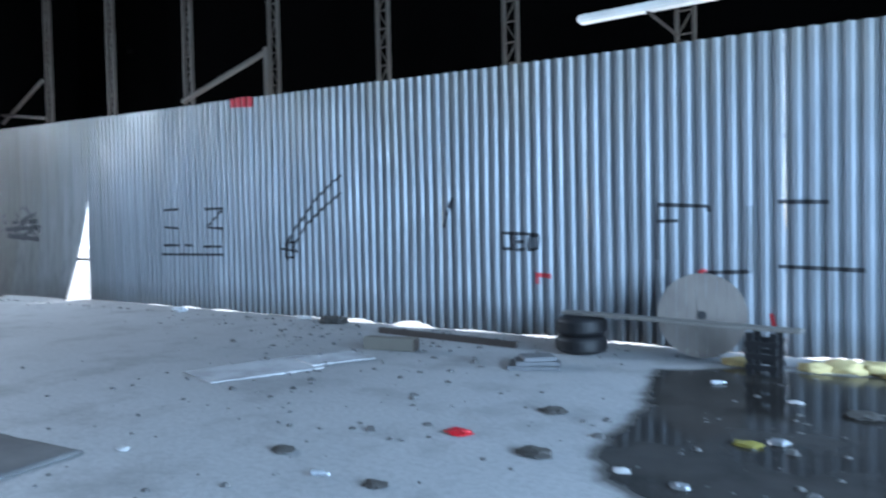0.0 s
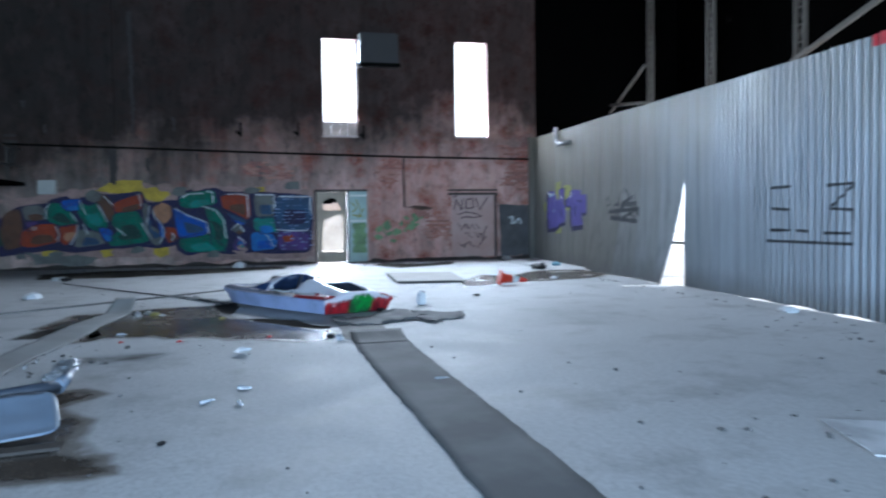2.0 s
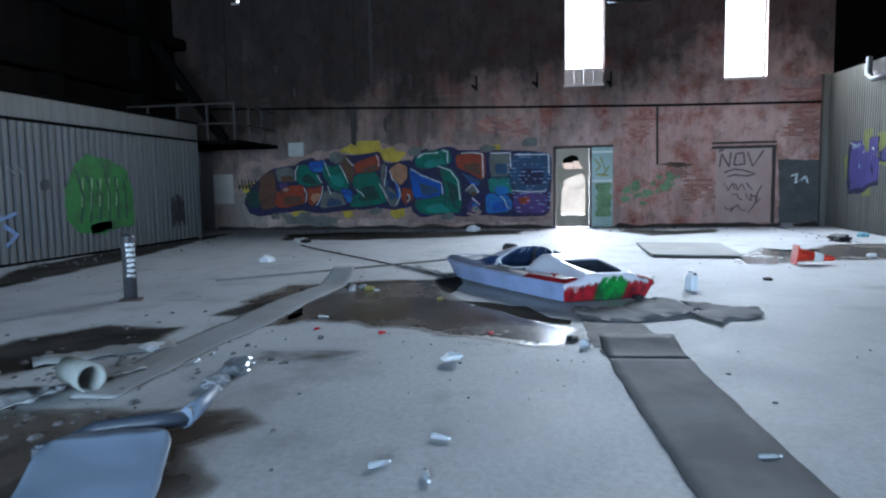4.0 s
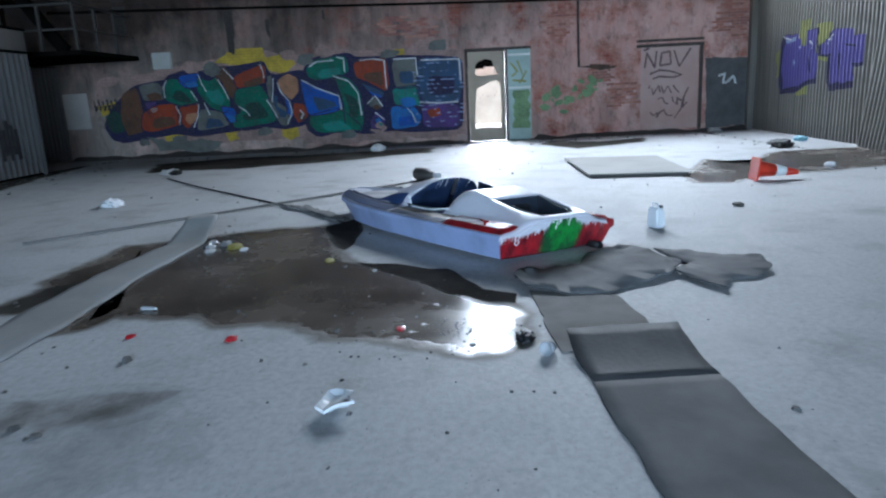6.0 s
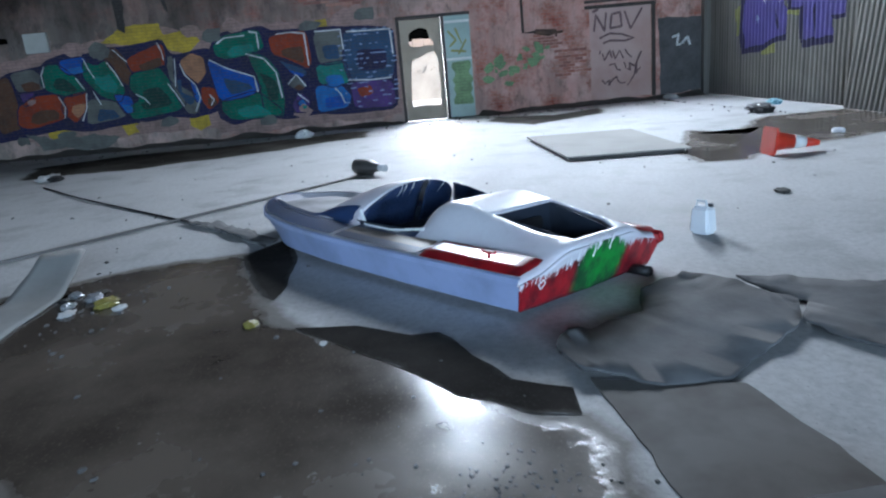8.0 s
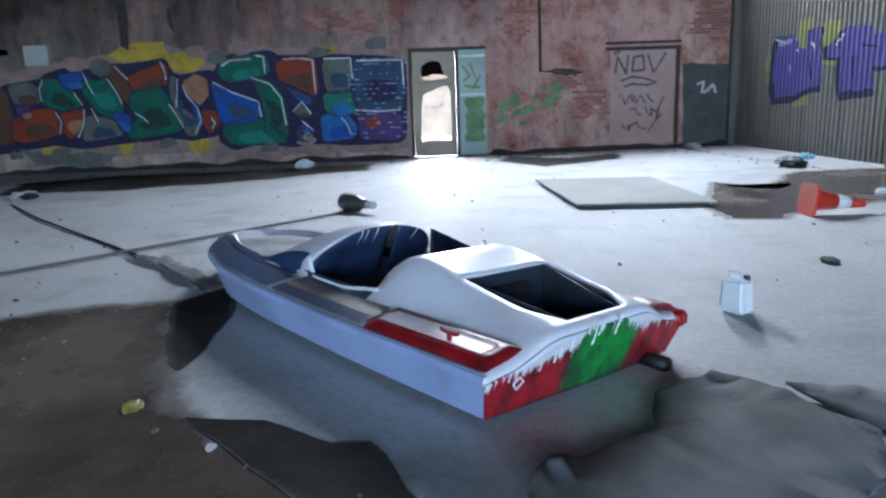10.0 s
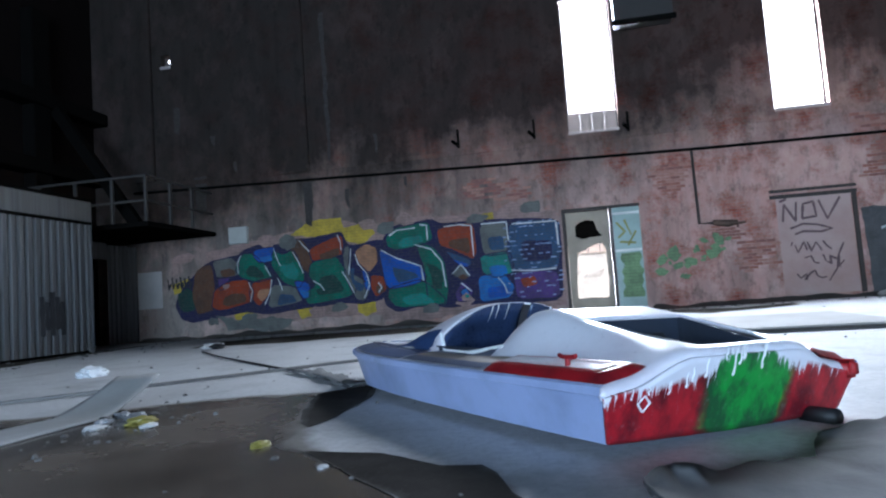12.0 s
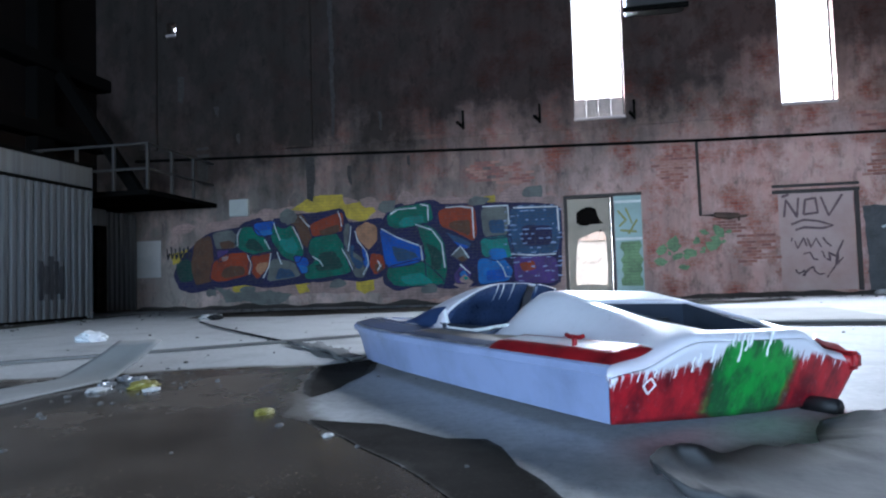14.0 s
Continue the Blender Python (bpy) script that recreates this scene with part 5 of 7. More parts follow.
for k in range(30):
    cy, cz, ry, rz = ((3.98, 1.24, 0.36, 0.34), (4.95, 1.36, 0.34, 0.30), (4.45, 1.12, 0.4, 0.14))[0 if k < 13 else 1 if k < 25 else 2]
    y, z, a, r = rng.gauss(cy, ry * 0.55), rng.gauss(cz, rz * 0.55), rng.uniform(0, 3.1), rng.uniform(0.05, 0.15)
    mural_shape("mural_leaf", [(y + r * f * math.cos(a + q), z + r * 0.8 * f * math.sin(a + q)) for q, f in ((0, 1.3), (1, 0.8), (2.1, 1.0), (3.2, 1.2), (4.2, 0.7), (5.2, 1.0))], 0.04)
mural_shape('mural_slate', [(8.45, 2.08), (9.80, 2.12), (9.88, 0.14), (8.47, 0.12)], 0.05)
mural_strokes('mural_white', [[(8.8, 1.57), (8.99, 1.64), (8.93, 1.36), (9.14, 1.42)], [(9.0, 1.35), (9.24, 1.56), (9.3, 1.34)]], 0.06)

# marks on the fence
fence_mark('tag_black', [[(-11.46, 1.91), (-10.92, 1.91)], [(-11.46, 1.91), (-11.44, 1.57), (-10.98, 1.54)], [(-10.98, 1.54), (-10.96, 1.22)], [(-11.5, 1.21), (-10.92, 1.21)], [(-10.78, 1.21), (-10.5, 1.2)], [(-10.12, 1.88), (-9.56, 1.88), (-10.05, 1.54)], [(-10.05, 1.54), (-9.61, 1.51), (-9.59, 1.18)], [(-11.55, 1.03), (-9.56, 1.03)], [(-10.15, 1.18), (-9.64, 1.18)]], 0.055)
fence_mark('tag_black', [[(-7.82, 1.28), (-7.67, 1.47), (-7.46, 1.65), (-7.19, 1.92), (-6.8, 2.17), (-6.57, 2.29)], [(-7.75, 1.14), (-7.4, 1.53), (-7.0, 1.79), (-6.58, 2.02)], [(-7.92, 1.23), (-7.68, 1.25), (-7.69, 0.99), (-7.92, 0.99), (-7.92, 1.23)], [(-8.03, 1.14), (-7.62, 1.09)], [(-7.83, 1.31), (-7.84, 0.93)]], 0.05)
fence_mark('tag_black', [[(-4.49, 1.84), (-4.57, 1.65), (-4.65, 1.43)], [(-4.52, 1.76), (-4.62, 1.54)]], 0.06)
fence_mark('tag_black', [[(-3.71, 1.34), (-3.69, 1.13), (-3.53, 1.13)], [(-3.58, 1.34), (-3.55, 1.11)], [(-3.48, 1.31), (-3.48, 1.11), (-3.36, 1.13)], [(-3.48, 1.22), (-3.38, 1.22)], [(-3.29, 1.29), (-3.31, 1.11), (-3.18, 1.13), (-3.16, 1.29), (-3.29, 1.29)], [(-3.71, 1.34), (-3.16, 1.31)]], 0.045)
fence_mark('tag_black', [[(-1.65, 1.62), (-1.66, 1.0)], [(-1.65, 1.63), (-1.1, 1.59)], [(-1.1, 1.59), (-1.1, 1.53)], [(-1.66, 1.44), (-1.43, 1.44)]], 0.05)
fence_mark('tag_black', [[(-0.68, 1.58), (-0.68, 0.88), (-1.16, 0.86)]], 0.05)
fence_mark('tag_black', [[(-0.41, 1.61), (0.05, 1.59)], [(-0.41, 0.94), (0.35, 0.91)]], 0.05)
fence_mark('tag_black', [[(-18.71, 2.12), (-18.4, 1.75), (-18.23, 1.57), (-17.84, 2.01)], [(-18.03, 2.09), (-17.47, 2.21), (-17.06, 1.98), (-17.66, 1.82), (-16.79, 1.83)], [(-18.43, 1.65), (-16.62, 1.68)], [(-18.23, 1.49), (-16.63, 1.38)], [(-17.48, 1.63), (-17.41, 1.34)], [(-16.95, 2.04), (-16.53, 1.48)], [(-18.0, 1.9), (-17.6, 1.7), (-17.2, 1.9), (-16.9, 1.6)], [(-17.9, 1.62), (-17.5, 1.45), (-17.0, 1.6), (-16.7, 1.42)], [(-17.3, 2.1), (-17.2, 1.7)]], 0.12)
fence_mark('tag_red', [[(-3.22, 0.8), (-3.0, 0.78)], [(-3.18, 0.79), (-3.18, 0.68)]], 0.07)
fence_mark('tag_red', [[(-1.22, 0.86), (-1.13, 0.89)], [(-0.48, 0.44), (-0.45, 0.29)]], 0.05)
fence_patch('tag_red', [(-9.19, 3.81), (-8.62, 3.78), (-8.63, 3.62), (-9.2, 3.65)])
fence_patch('tag_yellow', [(-24.85, 2.1), (-24.5, 2.2), (-24.45, 1.5), (-24.8, 1.4)], 0.006)
fence_patch('tag_yellow', [(-23.5, 2.75), (-22.9, 2.75), (-23.1, 2.15), (-23.5, 2.2)], 0.006)
fence_patch('tag_yellow', [(-22.6, 2.6), (-21.9, 2.6), (-21.85, 1.7), (-22.5, 1.8)], 0.006)
fence_patch('tag_yellow', [(-23.6, 1.3), (-22.9, 1.35), (-22.9, 1.0), (-23.5, 1.0)], 0.006)
fence_patch('tag_navy', [(-24.51, 2.5), (-23.72, 2.49), (-23.34, 2.1), (-23.09, 2.17), (-23.08, 2.52), (-22.54, 2.52), (-22.58, 2.01), (-22.43, 1.81), (-22.41, 1.25), (-23.07, 1.2), (-23.52, 1.08), (-24.53, 0.98), (-24.65, 1.59)], 0.010)
fence_patch('tag_purple', [(-24.32, 2.48), (-23.62, 2.47), (-23.28, 2.12), (-23.06, 2.19), (-23.05, 2.5), (-22.57, 2.5), (-22.61, 2.04), (-22.47, 1.86), (-22.45, 1.37), (-23.04, 1.32), (-23.44, 1.22), (-24.33, 1.13), (-24.44, 1.67)], 0.014)
fence_patch('tag_navy', [(-21.89, 2.44), (-20.92, 2.38), (-20.91, 2.24), (-20.39, 2.19), (-20.34, 1.57), (-20.8, 1.59), (-20.77, 1.12), (-21.85, 1.08), (-22.02, 1.86), (-22.46, 1.86), (-22.55, 2.11), (-22.07, 2.25)], 0.010)
fence_patch('tag_purple', [(-21.78, 2.42), (-20.91, 2.38), (-20.9, 2.25), (-20.45, 2.21), (-20.4, 1.66), (-20.81, 1.67), (-20.78, 1.26), (-21.74, 1.22), (-21.89, 1.91), (-22.28, 1.91), (-22.37, 2.14), (-21.94, 2.26)], 0.014)
fence_patch('tag_pale', [(-23.75, 1.85), (-23.6, 1.75), (-23.75, 1.65)], 0.019)
fence_patch('tag_pale', [(-24.3, 2.4), (-23.7, 2.42), (-23.72, 2.3), (-24.25, 2.28)], 0.019)
fence_mark('tag_white', [[(-23.54, 2.39), (-23.36, 1.94)], [(-21.45, 2.4), (-21.35, 1.97)]], 0.05)

shed_patch('tag_green', [(-16.96, 0.83), (-16.93, 1.48), (-17.19, 2.02), (-17.71, 2.32), (-18.49, 2.23), (-19.09, 1.97), (-19.28, 1.37), (-19.32, 0.61), (-18.57, 0.57), (-17.99, 0.45), (-17.25, 0.55)])
shed_patch('tag_black', [(-17.67, 0.67), (-18.41, 0.72), (-18.4, 0.5), (-17.73, 0.46)])
shed_patch('tag_black', [(-16.2, 1.6), (-16.31, 1.7), (-16.49, 1.68), (-16.54, 1.53), (-16.37, 1.46), (-16.23, 1.47)])
shed_strokes('tag_steel', [[(-14.73, 1.95), (-14.87, 1.81)], [(-14.95, 1.93), (-15.17, 1.82)], [(-15.22, 1.97), (-15.24, 1.8)], [(-15.37, 1.95), (-15.56, 1.82)], [(-15.63, 1.97), (-15.79, 1.8)]], 0.05)
shed_strokes('tag_blue', [[(-14.66, 1.22), (-14.92, 1.2), (-14.8, 0.97)], [(-15.04, 1.2), (-15.14, 0.93), (-15.54, 1.04)], [(-14.73, 0.83), (-15.06, 0.76)], [(-15.21, 0.81), (-15.52, 0.62), (-15.23, 0.4)]], 0.08)

# wet places on the floor
PUDDLE_A = [(-10.26, -1.53), (-10.73, -1.62), (-11.69, -2.47), (-13.23, -2.46), (-13.51, -1.71), (-13.87, -0.97), (-13.87, -0.42), (-12.49, 0.05), (-11.78, 0.43), (-11.58, 1.0), (-10.86, 1.26), (-10.63, 1.56), (-10.22, 1.61), (-9.85, 1.6), (-9.64, 1.38), (-9.6, 1.19), (-9.8, 0.93), (-9.95, 0.57), (-10.0, 0.27), (-10.27, 0.09), (-10.39, -0.21), (-10.38, -0.4), (-10.6, -0.86), (-10.59, -1.32), (-10.35, -1.39)]
PUDDLE_B = [(-5.58, 0.21), (-5.92, 0.07), (-6.21, -0.19), (-6.72, -0.27), (-7.2, -0.59), (-7.57, -0.29), (-7.83, -0.63), (-7.71, -0.92), (-7.69, -1.49), (-7.65, -2.21), (-7.4, -2.77), (-6.5, -2.82), (-5.34, -1.26)]
PUDDLE_C = [(-8.65, -3.74), (-9.47, -3.8), (-10.19, -3.29), (-10.18, -2.41), (-9.44, -2.3), (-8.73, -2.69), (-8.13, -3.06)]
PUDDLE_C2 = [(-10.85, -2.44), (-11.67, -2.32), (-12.69, -2.09), (-13.53, -1.79), (-13.26, -1.33), (-12.12, -1.72), (-10.87, -1.91)]
PUDDLE_D = [(-1.35, 6.94), (-1.22, 6.11), (-1.13, 5.37), (-1.19, 4.71), (-1.07, 4.27), (-0.88, 3.96), (-0.67, 3.79), (-0.18, 3.52), (0.57, 4.47), (0.81, 7.72), (0.21, 7.35), (-0.73, 7.38)]
PUDDLE_E = [(-19.04, 5.79), (-16.88, 4.77), (-15.97, 4.54), (-15.8, 5.12), (-16.47, 5.95), (-16.53, 6.88), (-17.08, 8.3), (-18.5, 9.49), (-19.86, 9.12), (-19.9, 7.58), (-18.19, 6.26)]
PUDDLE_F = [(-21.7, -6.09), (-23.83, -6.85), (-24.75, -5.37), (-24.72, -2.59), (-25.21, 0.46), (-23.53, 0.3), (-22.23, -1.99), (-21.54, -4.03), (-21.74, -5.52)]
PUDDLE_G = [(-24.53, 3.33), (-25.55, 3.75), (-24.47, 5.02), (-25.22, 6.31), (-23.62, 5.93), (-22.58, 3.98)]
PUDDLE_H = [(-12.16, -6.94), (-14.85, -8.53), (-18.32, -9.14), (-22.81, -9.41), (-24.67, -9.15), (-20.41, -8.29), (-15.62, -7.32), (-13.42, -7.04)]
PUDDLE_I = [(-11.93, 0.24), (-11.86, 0.59), (-11.64, 0.91), (-11.64, 1.08), (-11.29, 1.21), (-10.98, 1.35), (-10.85, 1.58), (-10.63, 1.55), (-10.70, 1.36), (-10.94, 1.10), (-11.30, 0.80), (-11.62, 0.52)]
PUDDLE_L = [(-9.27, -1.15), (-9.43, -0.68), (-9.36, -0.3), (-9.15, -0.38), (-9.08, -0.55), (-8.96, -0.8), (-8.98, -1.12)]
PUDDLE_J = [(-13.04, -0.18), (-13.76, -0.35), (-14.23, -0.08), (-13.44, 0.04), (-12.82, 0.04), (-12.54, 0.02)]

part("graffiti_line", drape([[(-22.9, 2.0), (-22.8, 1.5)], [(-21.45, 2.0), (-21.4, 1.3)], [(-21.15, 2.05), (-20.75, 2.0)]], 0.05, 0.019), M["tag_navy"], fence)
part("graffiti_line", drape([[(-24.45, 2.45), (-23.95, 2.33)], [(-22.05, 2.12), (-21.75, 2.3)], [(-22.85, 2.25), (-22.75, 2.05)]], 0.035, 0.02), M["tag_white"], fence)

part("graffiti_line", strokes_flat([[(2.75, 2.25), (2.95, 2.0), (2.78, 1.85)], [(2.95, 2.3), (3.1, 1.9)], [(2.8, 1.75), (3.2, 1.7)], [(3.0, 1.65), (3.22, 2.0)]], 0.05, lambda u, z: (WX + 0.058, u, z)), M["tag_yellow"], side)
part("graffiti_line", strokes_flat([[(3.04, 1.46), (3.06, 1.0), (3.04, 0.35)]], 0.44, lambda u, z: (WX + 0.058, u, z)), M["mural_leaf"], side)


# black smears and dark lines on the shed, dashes and tags on the mural, old stains and painted recess shade on the wall
shed_strokes("tag_black", [[(-21.6 + 0.14 * k, 1.15 + 0.1 * (k % 3)), (-21.62 + 0.14 * k, 0.45 + 0.12 * (k % 2))] for k in range(5)], 0.13)
shed_strokes("mural_dark_green", [[(-17.3 - 0.33 * k, 1.9 - 0.1 * (k % 3)), (-17.5 - 0.3 * k, 1.3 + 0.1 * (k % 2)), (-17.35 - 0.33 * k, 0.75)] for k in range(6)], 0.07)
shed_strokes("mural_leaf", [[(-17.5 - 0.3 * k, 1.75), (-17.42 - 0.3 * k, 1.1 - 0.1 * (k % 2))] for k in range(5)], 0.06)
rng = random.Random(5)
dashes = []
for k in range(95):
    y, z = rng.uniform(-0.15, 1.30), 0.55 + 2.05 * rng.randrange(17) / 17
    dashes.append([(y, z), (y + rng.uniform(0.04, 0.12), z + rng.uniform(-0.01, 0.01))])
mural_strokes("tag_pale", dashes, 0.028)
mural_strokes("tag_black", [[(-9.75 + 0.13 * k, 1.75 + 0.05 * (k % 2)), (-9.72 + 0.13 * k, 1.45), (-9.66 + 0.13 * k, 1.62)] for k in range(6)], 0.05)
for k in range(16):
    y, up = -9.2 + 0.66 * k + rng.uniform(-0.2, 0.2), rng.random() < 0.5
    z, r = (2.72 + rng.uniform(-0.15, 0.12), 0.3) if up else (0.52 + rng.uniform(-0.1, 0.1), 0.24)
    if up and y < -4:
        z -= 0.1 * (-4 - y) * 0.8
    mural_shape(("mural_pink", "mural_grey")[k % 2], [(y + r * rng.uniform(0.7, 1.3) * math.cos(a * 0.9), z + 0.6 * r * rng.uniform(0.7, 1.3) * math.sin(a * 0.9)) for a in range(7)], 0.05)
# Old stains, and flat dark shapes painted for the shade in wall recesses.
for y, z0, z1, w in ((-5.42, 2.9, 4.1, 0.13), (-4.27, 3.3, 3.85, 0.06), (-8.62, 3.5, 4.6, 0.2), (-2.6, 3.7, 4.0, 0.05), (-4.72, 4.6, 8.9, 0.07), (-6.04, 5.3, 7.0, 0.09), (-9.3, 5.9, 6.7, 0.12), (-8.18, 5.45, 5.75, 0.08), (-7.5, 4.6, 4.95, 0.06), (-3.4, 4.7, 5.3, 0.05)):
    mural_shape("mural_dark", [(y - w, z1), (y + w, z1), (y + w * 0.9, (z0 + z1) / 2), (y + w * 0.6, z0), (y - w * 0.7, z0 + 0.1)], 0.04)


def wet(name, outline, mat, label, seed, band=0.16, rough=0.10, up=0.0, levels=(0.0, 0.30, 0.75, 1.0), out=0.10):
    """A wet place: its depth grows from nought at the edge over a band inwards."""
    pts = ragged(outline, rough, 0.12, seed)
    cx, cy = sum(p[0] for p in pts) / len(pts), sum(p[1] for p in pts) / len(pts)
    area = sum(pts[i][0] * pts[(i + 1) % len(pts)][1] - pts[(i + 1) % len(pts)][0] * pts[i][1] for i in range(len(pts)))
    turn = 1 if area > 0 else -1
    bm = bmesh.new()
    depth = bm.verts.layers.float.new("depth")
    n = len(pts)
    rings = []
    for k, d in enumerate((-out, 0.0, band, band * 2)):
        ring = []
        for i in range(n):
            a, b = pts[(i - 3) % n], pts[(i + 3) % n]
            tx, ty = b[0] - a[0], b[1] - a[1]
            ln = math.hypot(tx, ty) or 1
            q = bm.verts.new((pts[i][0] - turn * ty / ln * d, pts[i][1] + turn * tx / ln * d, 0.0012 + 0.0003 * k + up))
            q[depth] = levels[k]
            ring.append(q)
        rings.append(ring)
    for a, b in zip(rings, rings[1:]):
        for i in range(n):
            bm.faces.new((a[i], a[(i + 1) % n], b[(i + 1) % n], b[i]))
    bmesh.ops.triangulate(bm, faces=[bm.faces.new(rings[-1])])
    bm.normal_update()
    for f in bm.faces:
        if f.normal.z < 0:
            f.normal_flip()
    ob = part(name, bm, M[mat])
    return tagged(ob, label, "puddle", kind="structure")


# Wet concrete without gloss; the boat's dark reflection is put into the colour.
M["damp_dark"] = concrete_floor("wet_concrete_dark_reflection", ((0.10, 0.095, 0.09), (0.034, 0.031, 0.029), 0.45))
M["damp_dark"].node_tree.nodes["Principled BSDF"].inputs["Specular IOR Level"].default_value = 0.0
wet("puddle_1", PUDDLE_A, "puddle", "shallow brown puddle on the concrete beside the boat", 1)
wet("puddle_10", PUDDLE_I, "damp_dark", "wet band on the concrete beside the boat, its dark reflection put into the colour", 15, 0.03, 0.05, 0.004, (0.35, 0.6, 0.8, 1.0), 0.012)
wet("puddle_11", PUDDLE_J, "damp_dark", "wet patch by the bow of the boat, its dark reflection put into the colour", 16, 0.012, 0.04, 0.004, (0.35, 0.6, 0.8, 1.0), 0.04)
wet("puddle_12", PUDDLE_L, "damp", "faint damp stain on the dusty concrete", 19, 0.05, 0.12, 0.0, (0.0, 0.11, 0.19, 0.22))
wet("puddle_2", PUDDLE_B, "puddle", "brown muddy puddle round the broken plastic lid", 3)
wet("puddle_3", PUDDLE_C, "damp", "damp brown patch on the floor", 5, 0.12)
wet("puddle_4", PUDDLE_C2, "damp", "damp brown patch on the floor", 6, 0.07)
wet("puddle_5", PUDDLE_D, "dark_puddle", "wide dark puddle along the fence", 8, 0.07)
wet("puddle_6", PUDDLE_E, "puddle", "brown puddle round the fallen cone", 9, 0.12)
wet("puddle_7", PUDDLE_F, "damp", "dark damp strip along the far wall", 11, 0.12, 0.2)
wet("puddle_8", PUDDLE_G, "damp", "dark damp patch near the far wall", 12, 0.1)
wet("puddle_9", PUDDLE_H, "damp", "dark damp strip along the shed", 13, 0.1, 0.15)

# dirt heaped along the foot of the far wall
bm = bmesh.new()
n, k = 150, 5
g = []
for i in range(n + 1):
    y = -10.6 + 20.2 * i / n
    w = 0.35 + 0.3 * noise.noise(Vector((y * 0.9, 0, 0)))
    h = max(0.01, 0.10 + 0.12 * noise.noise(Vector((y * 1.3, 3, 0))))
    if 1.3 < y < 3.5:
        h, w = 0.015, 0.15
    g.append([bm.verts.new((WX + w * j / k, y, h * (1 - j / k) ** 1.3 + 0.02 * noise.noise(Vector((y * 6, j, 1))) * (j < k) - (0.005 if j == k else 0))) for j in range(k + 1)])
for i in range(n):
    for j in range(k):
        bm.faces.new((g[i][j], g[i][j + 1], g[i + 1][j + 1], g[i + 1][j]))
bmesh.ops.recalc_face_normals(bm, faces=bm.faces[:])
setting("dirt", bm, plain("black_dirt", (0.07, 0.062, 0.055), 0.9, 0, 0.5, 6, None, 0.5), "heaped dark dirt along the wall foot", True)

bm = bmesh.new()
add_tube(bm, [(-23.0, 9.45, 4.55), (-22.9, 9.4, 4.1), (-22.6, 9.38, 3.95), (-21.5, 9.32, 3.9)], 0.075, 10)
elbow = thing("pipe_elbow", "bent grey pipe hooked over the fence", "pipe")
part("bend", bm, plain("dull_grey_pipe", (0.10, 0.10, 0.095), 0.6), elbow, "", True)

# ---------------------------------------------------------------- fittings on the far wall
bm = bmesh.new()
add_tube(bm, [(WX + 0.05, -10.7, 4.32), (WX + 0.05, -5, 4.17), (WX + 0.05, 0, 4.02), (WX + 0.05, 5, 3.9), (WX + 0.05, 9.7, 3.84)], 0.035, 8)
pipe = thing("wall_pipe", "thin dark pipe running along the brick wall", "pipe")
part("run", bm, M["near_black"], pipe)
bm = bmesh.new()
add_tube(bm, [(WX + 0.06, 4.72, 3.86), (WX + 0.06, 4.74, 2.03), (WX + 0.06, 5.1, 2.02)], 0.035, 8)
part("drop", bm, dark_wood, pipe)
rust = plain("rusty_iron", (0.12, 0.07, 0.05), 0.8, 0, 0.7, 8, (0.04, 0.03, 0.025), 0.4)
bm = bmesh.new()
add_tube(bm, [(WX + 0.10, 5.05, 2.03), (WX + 0.12, 5.4, 1.98), (WX + 0.10, 5.62, 2.0)], [0.06, 0.09, 0.05], 10)
add_tube(bm, [(WX + 0.08, 5.45, 1.95), (WX + 0.08, 5.80, 1.98)], 0.03, 8)
add_tube(bm, [(WX + 0.08, 5.62, 1.96), (WX + 0.08, 5.62, 1.86)], 0.025, 8)
part("valve", bm, rust, pipe, "rusty valve")
for y, z in ((-1.11, 4.6), (0.9, 4.62), (3.27, 4.55)):
    br = thing("wall_bracket", "dark iron bracket fixed to the wall", "bracket", None, "brackets on the wall")
    bm = bmesh.new()
    add_bar(bm, (WX + 0.03, y, z), (WX + 0.03, y, z + 0.5), 0.06)
    part("stem", bm, M["near_black"], br)
    bm = bmesh.new()
    add_bar(bm, (WX + 0.03, y, z + 0.06), (WX + 0.22, y - 0.14, z + 0.16), 0.06)
    part("hook", bm, M["near_black"], br)
duct = thing("air_duct", "dark metal duct box beside the window", "duct")
part("casing", box((WX, 3.12, 7.18), (WX + 0.5, 4.55, 8.35), 0.03), plain("grey_duct_metal", (0.022, 0.021, 0.020), 0.6), duct)
part("flange", box((WX + 0.5, 3.06, 7.12), (WX + 0.54, 4.61, 7.26), 0.01), M["near_black"], duct)
boxp = thing("wall_box", "pale electrical box fixed to the wall", "box")
part("case", box((WX, -7.78, 2.58), (WX + 0.12, -7.22, 3.05), 0.015), plain("pale_grey_box", (0.42, 0.44, 0.42), 0.6), boxp)
part("cover", box((WX + 0.12, -7.73, 2.63), (WX + 0.135, -7.27, 3.0), 0.005), bpy.data.materials["pale_grey_box"], boxp)
board = thing("wall_panel", "whitish panel fixed low on the wall", "panel")
part("sheet", box((WX, -10.7, 0.95), (WX + 0.03, -9.95, 2.0), 0.005), plain("chalky_panel", (0.48, 0.46, 0.44), 0.8), board)
# walled-up doorway
door2 = thing("door_2", "walled-up doorway with a dark double lintel and faded tags", "doorway", kind="structure")
part("infill", box((WX, 6.55, 0.12), (WX + 0.003, 8.22, 2.5)), plain("pink_render", (0.45, 0.33, 0.30), 0.85, 0, 0.9, 2.5, (0.36, 0.20, 0.17)), door2)
part("lintel", box((WX, 6.42, 2.47), (WX + 0.05, 8.36, 2.56), 0.005), dark_wood, door2)
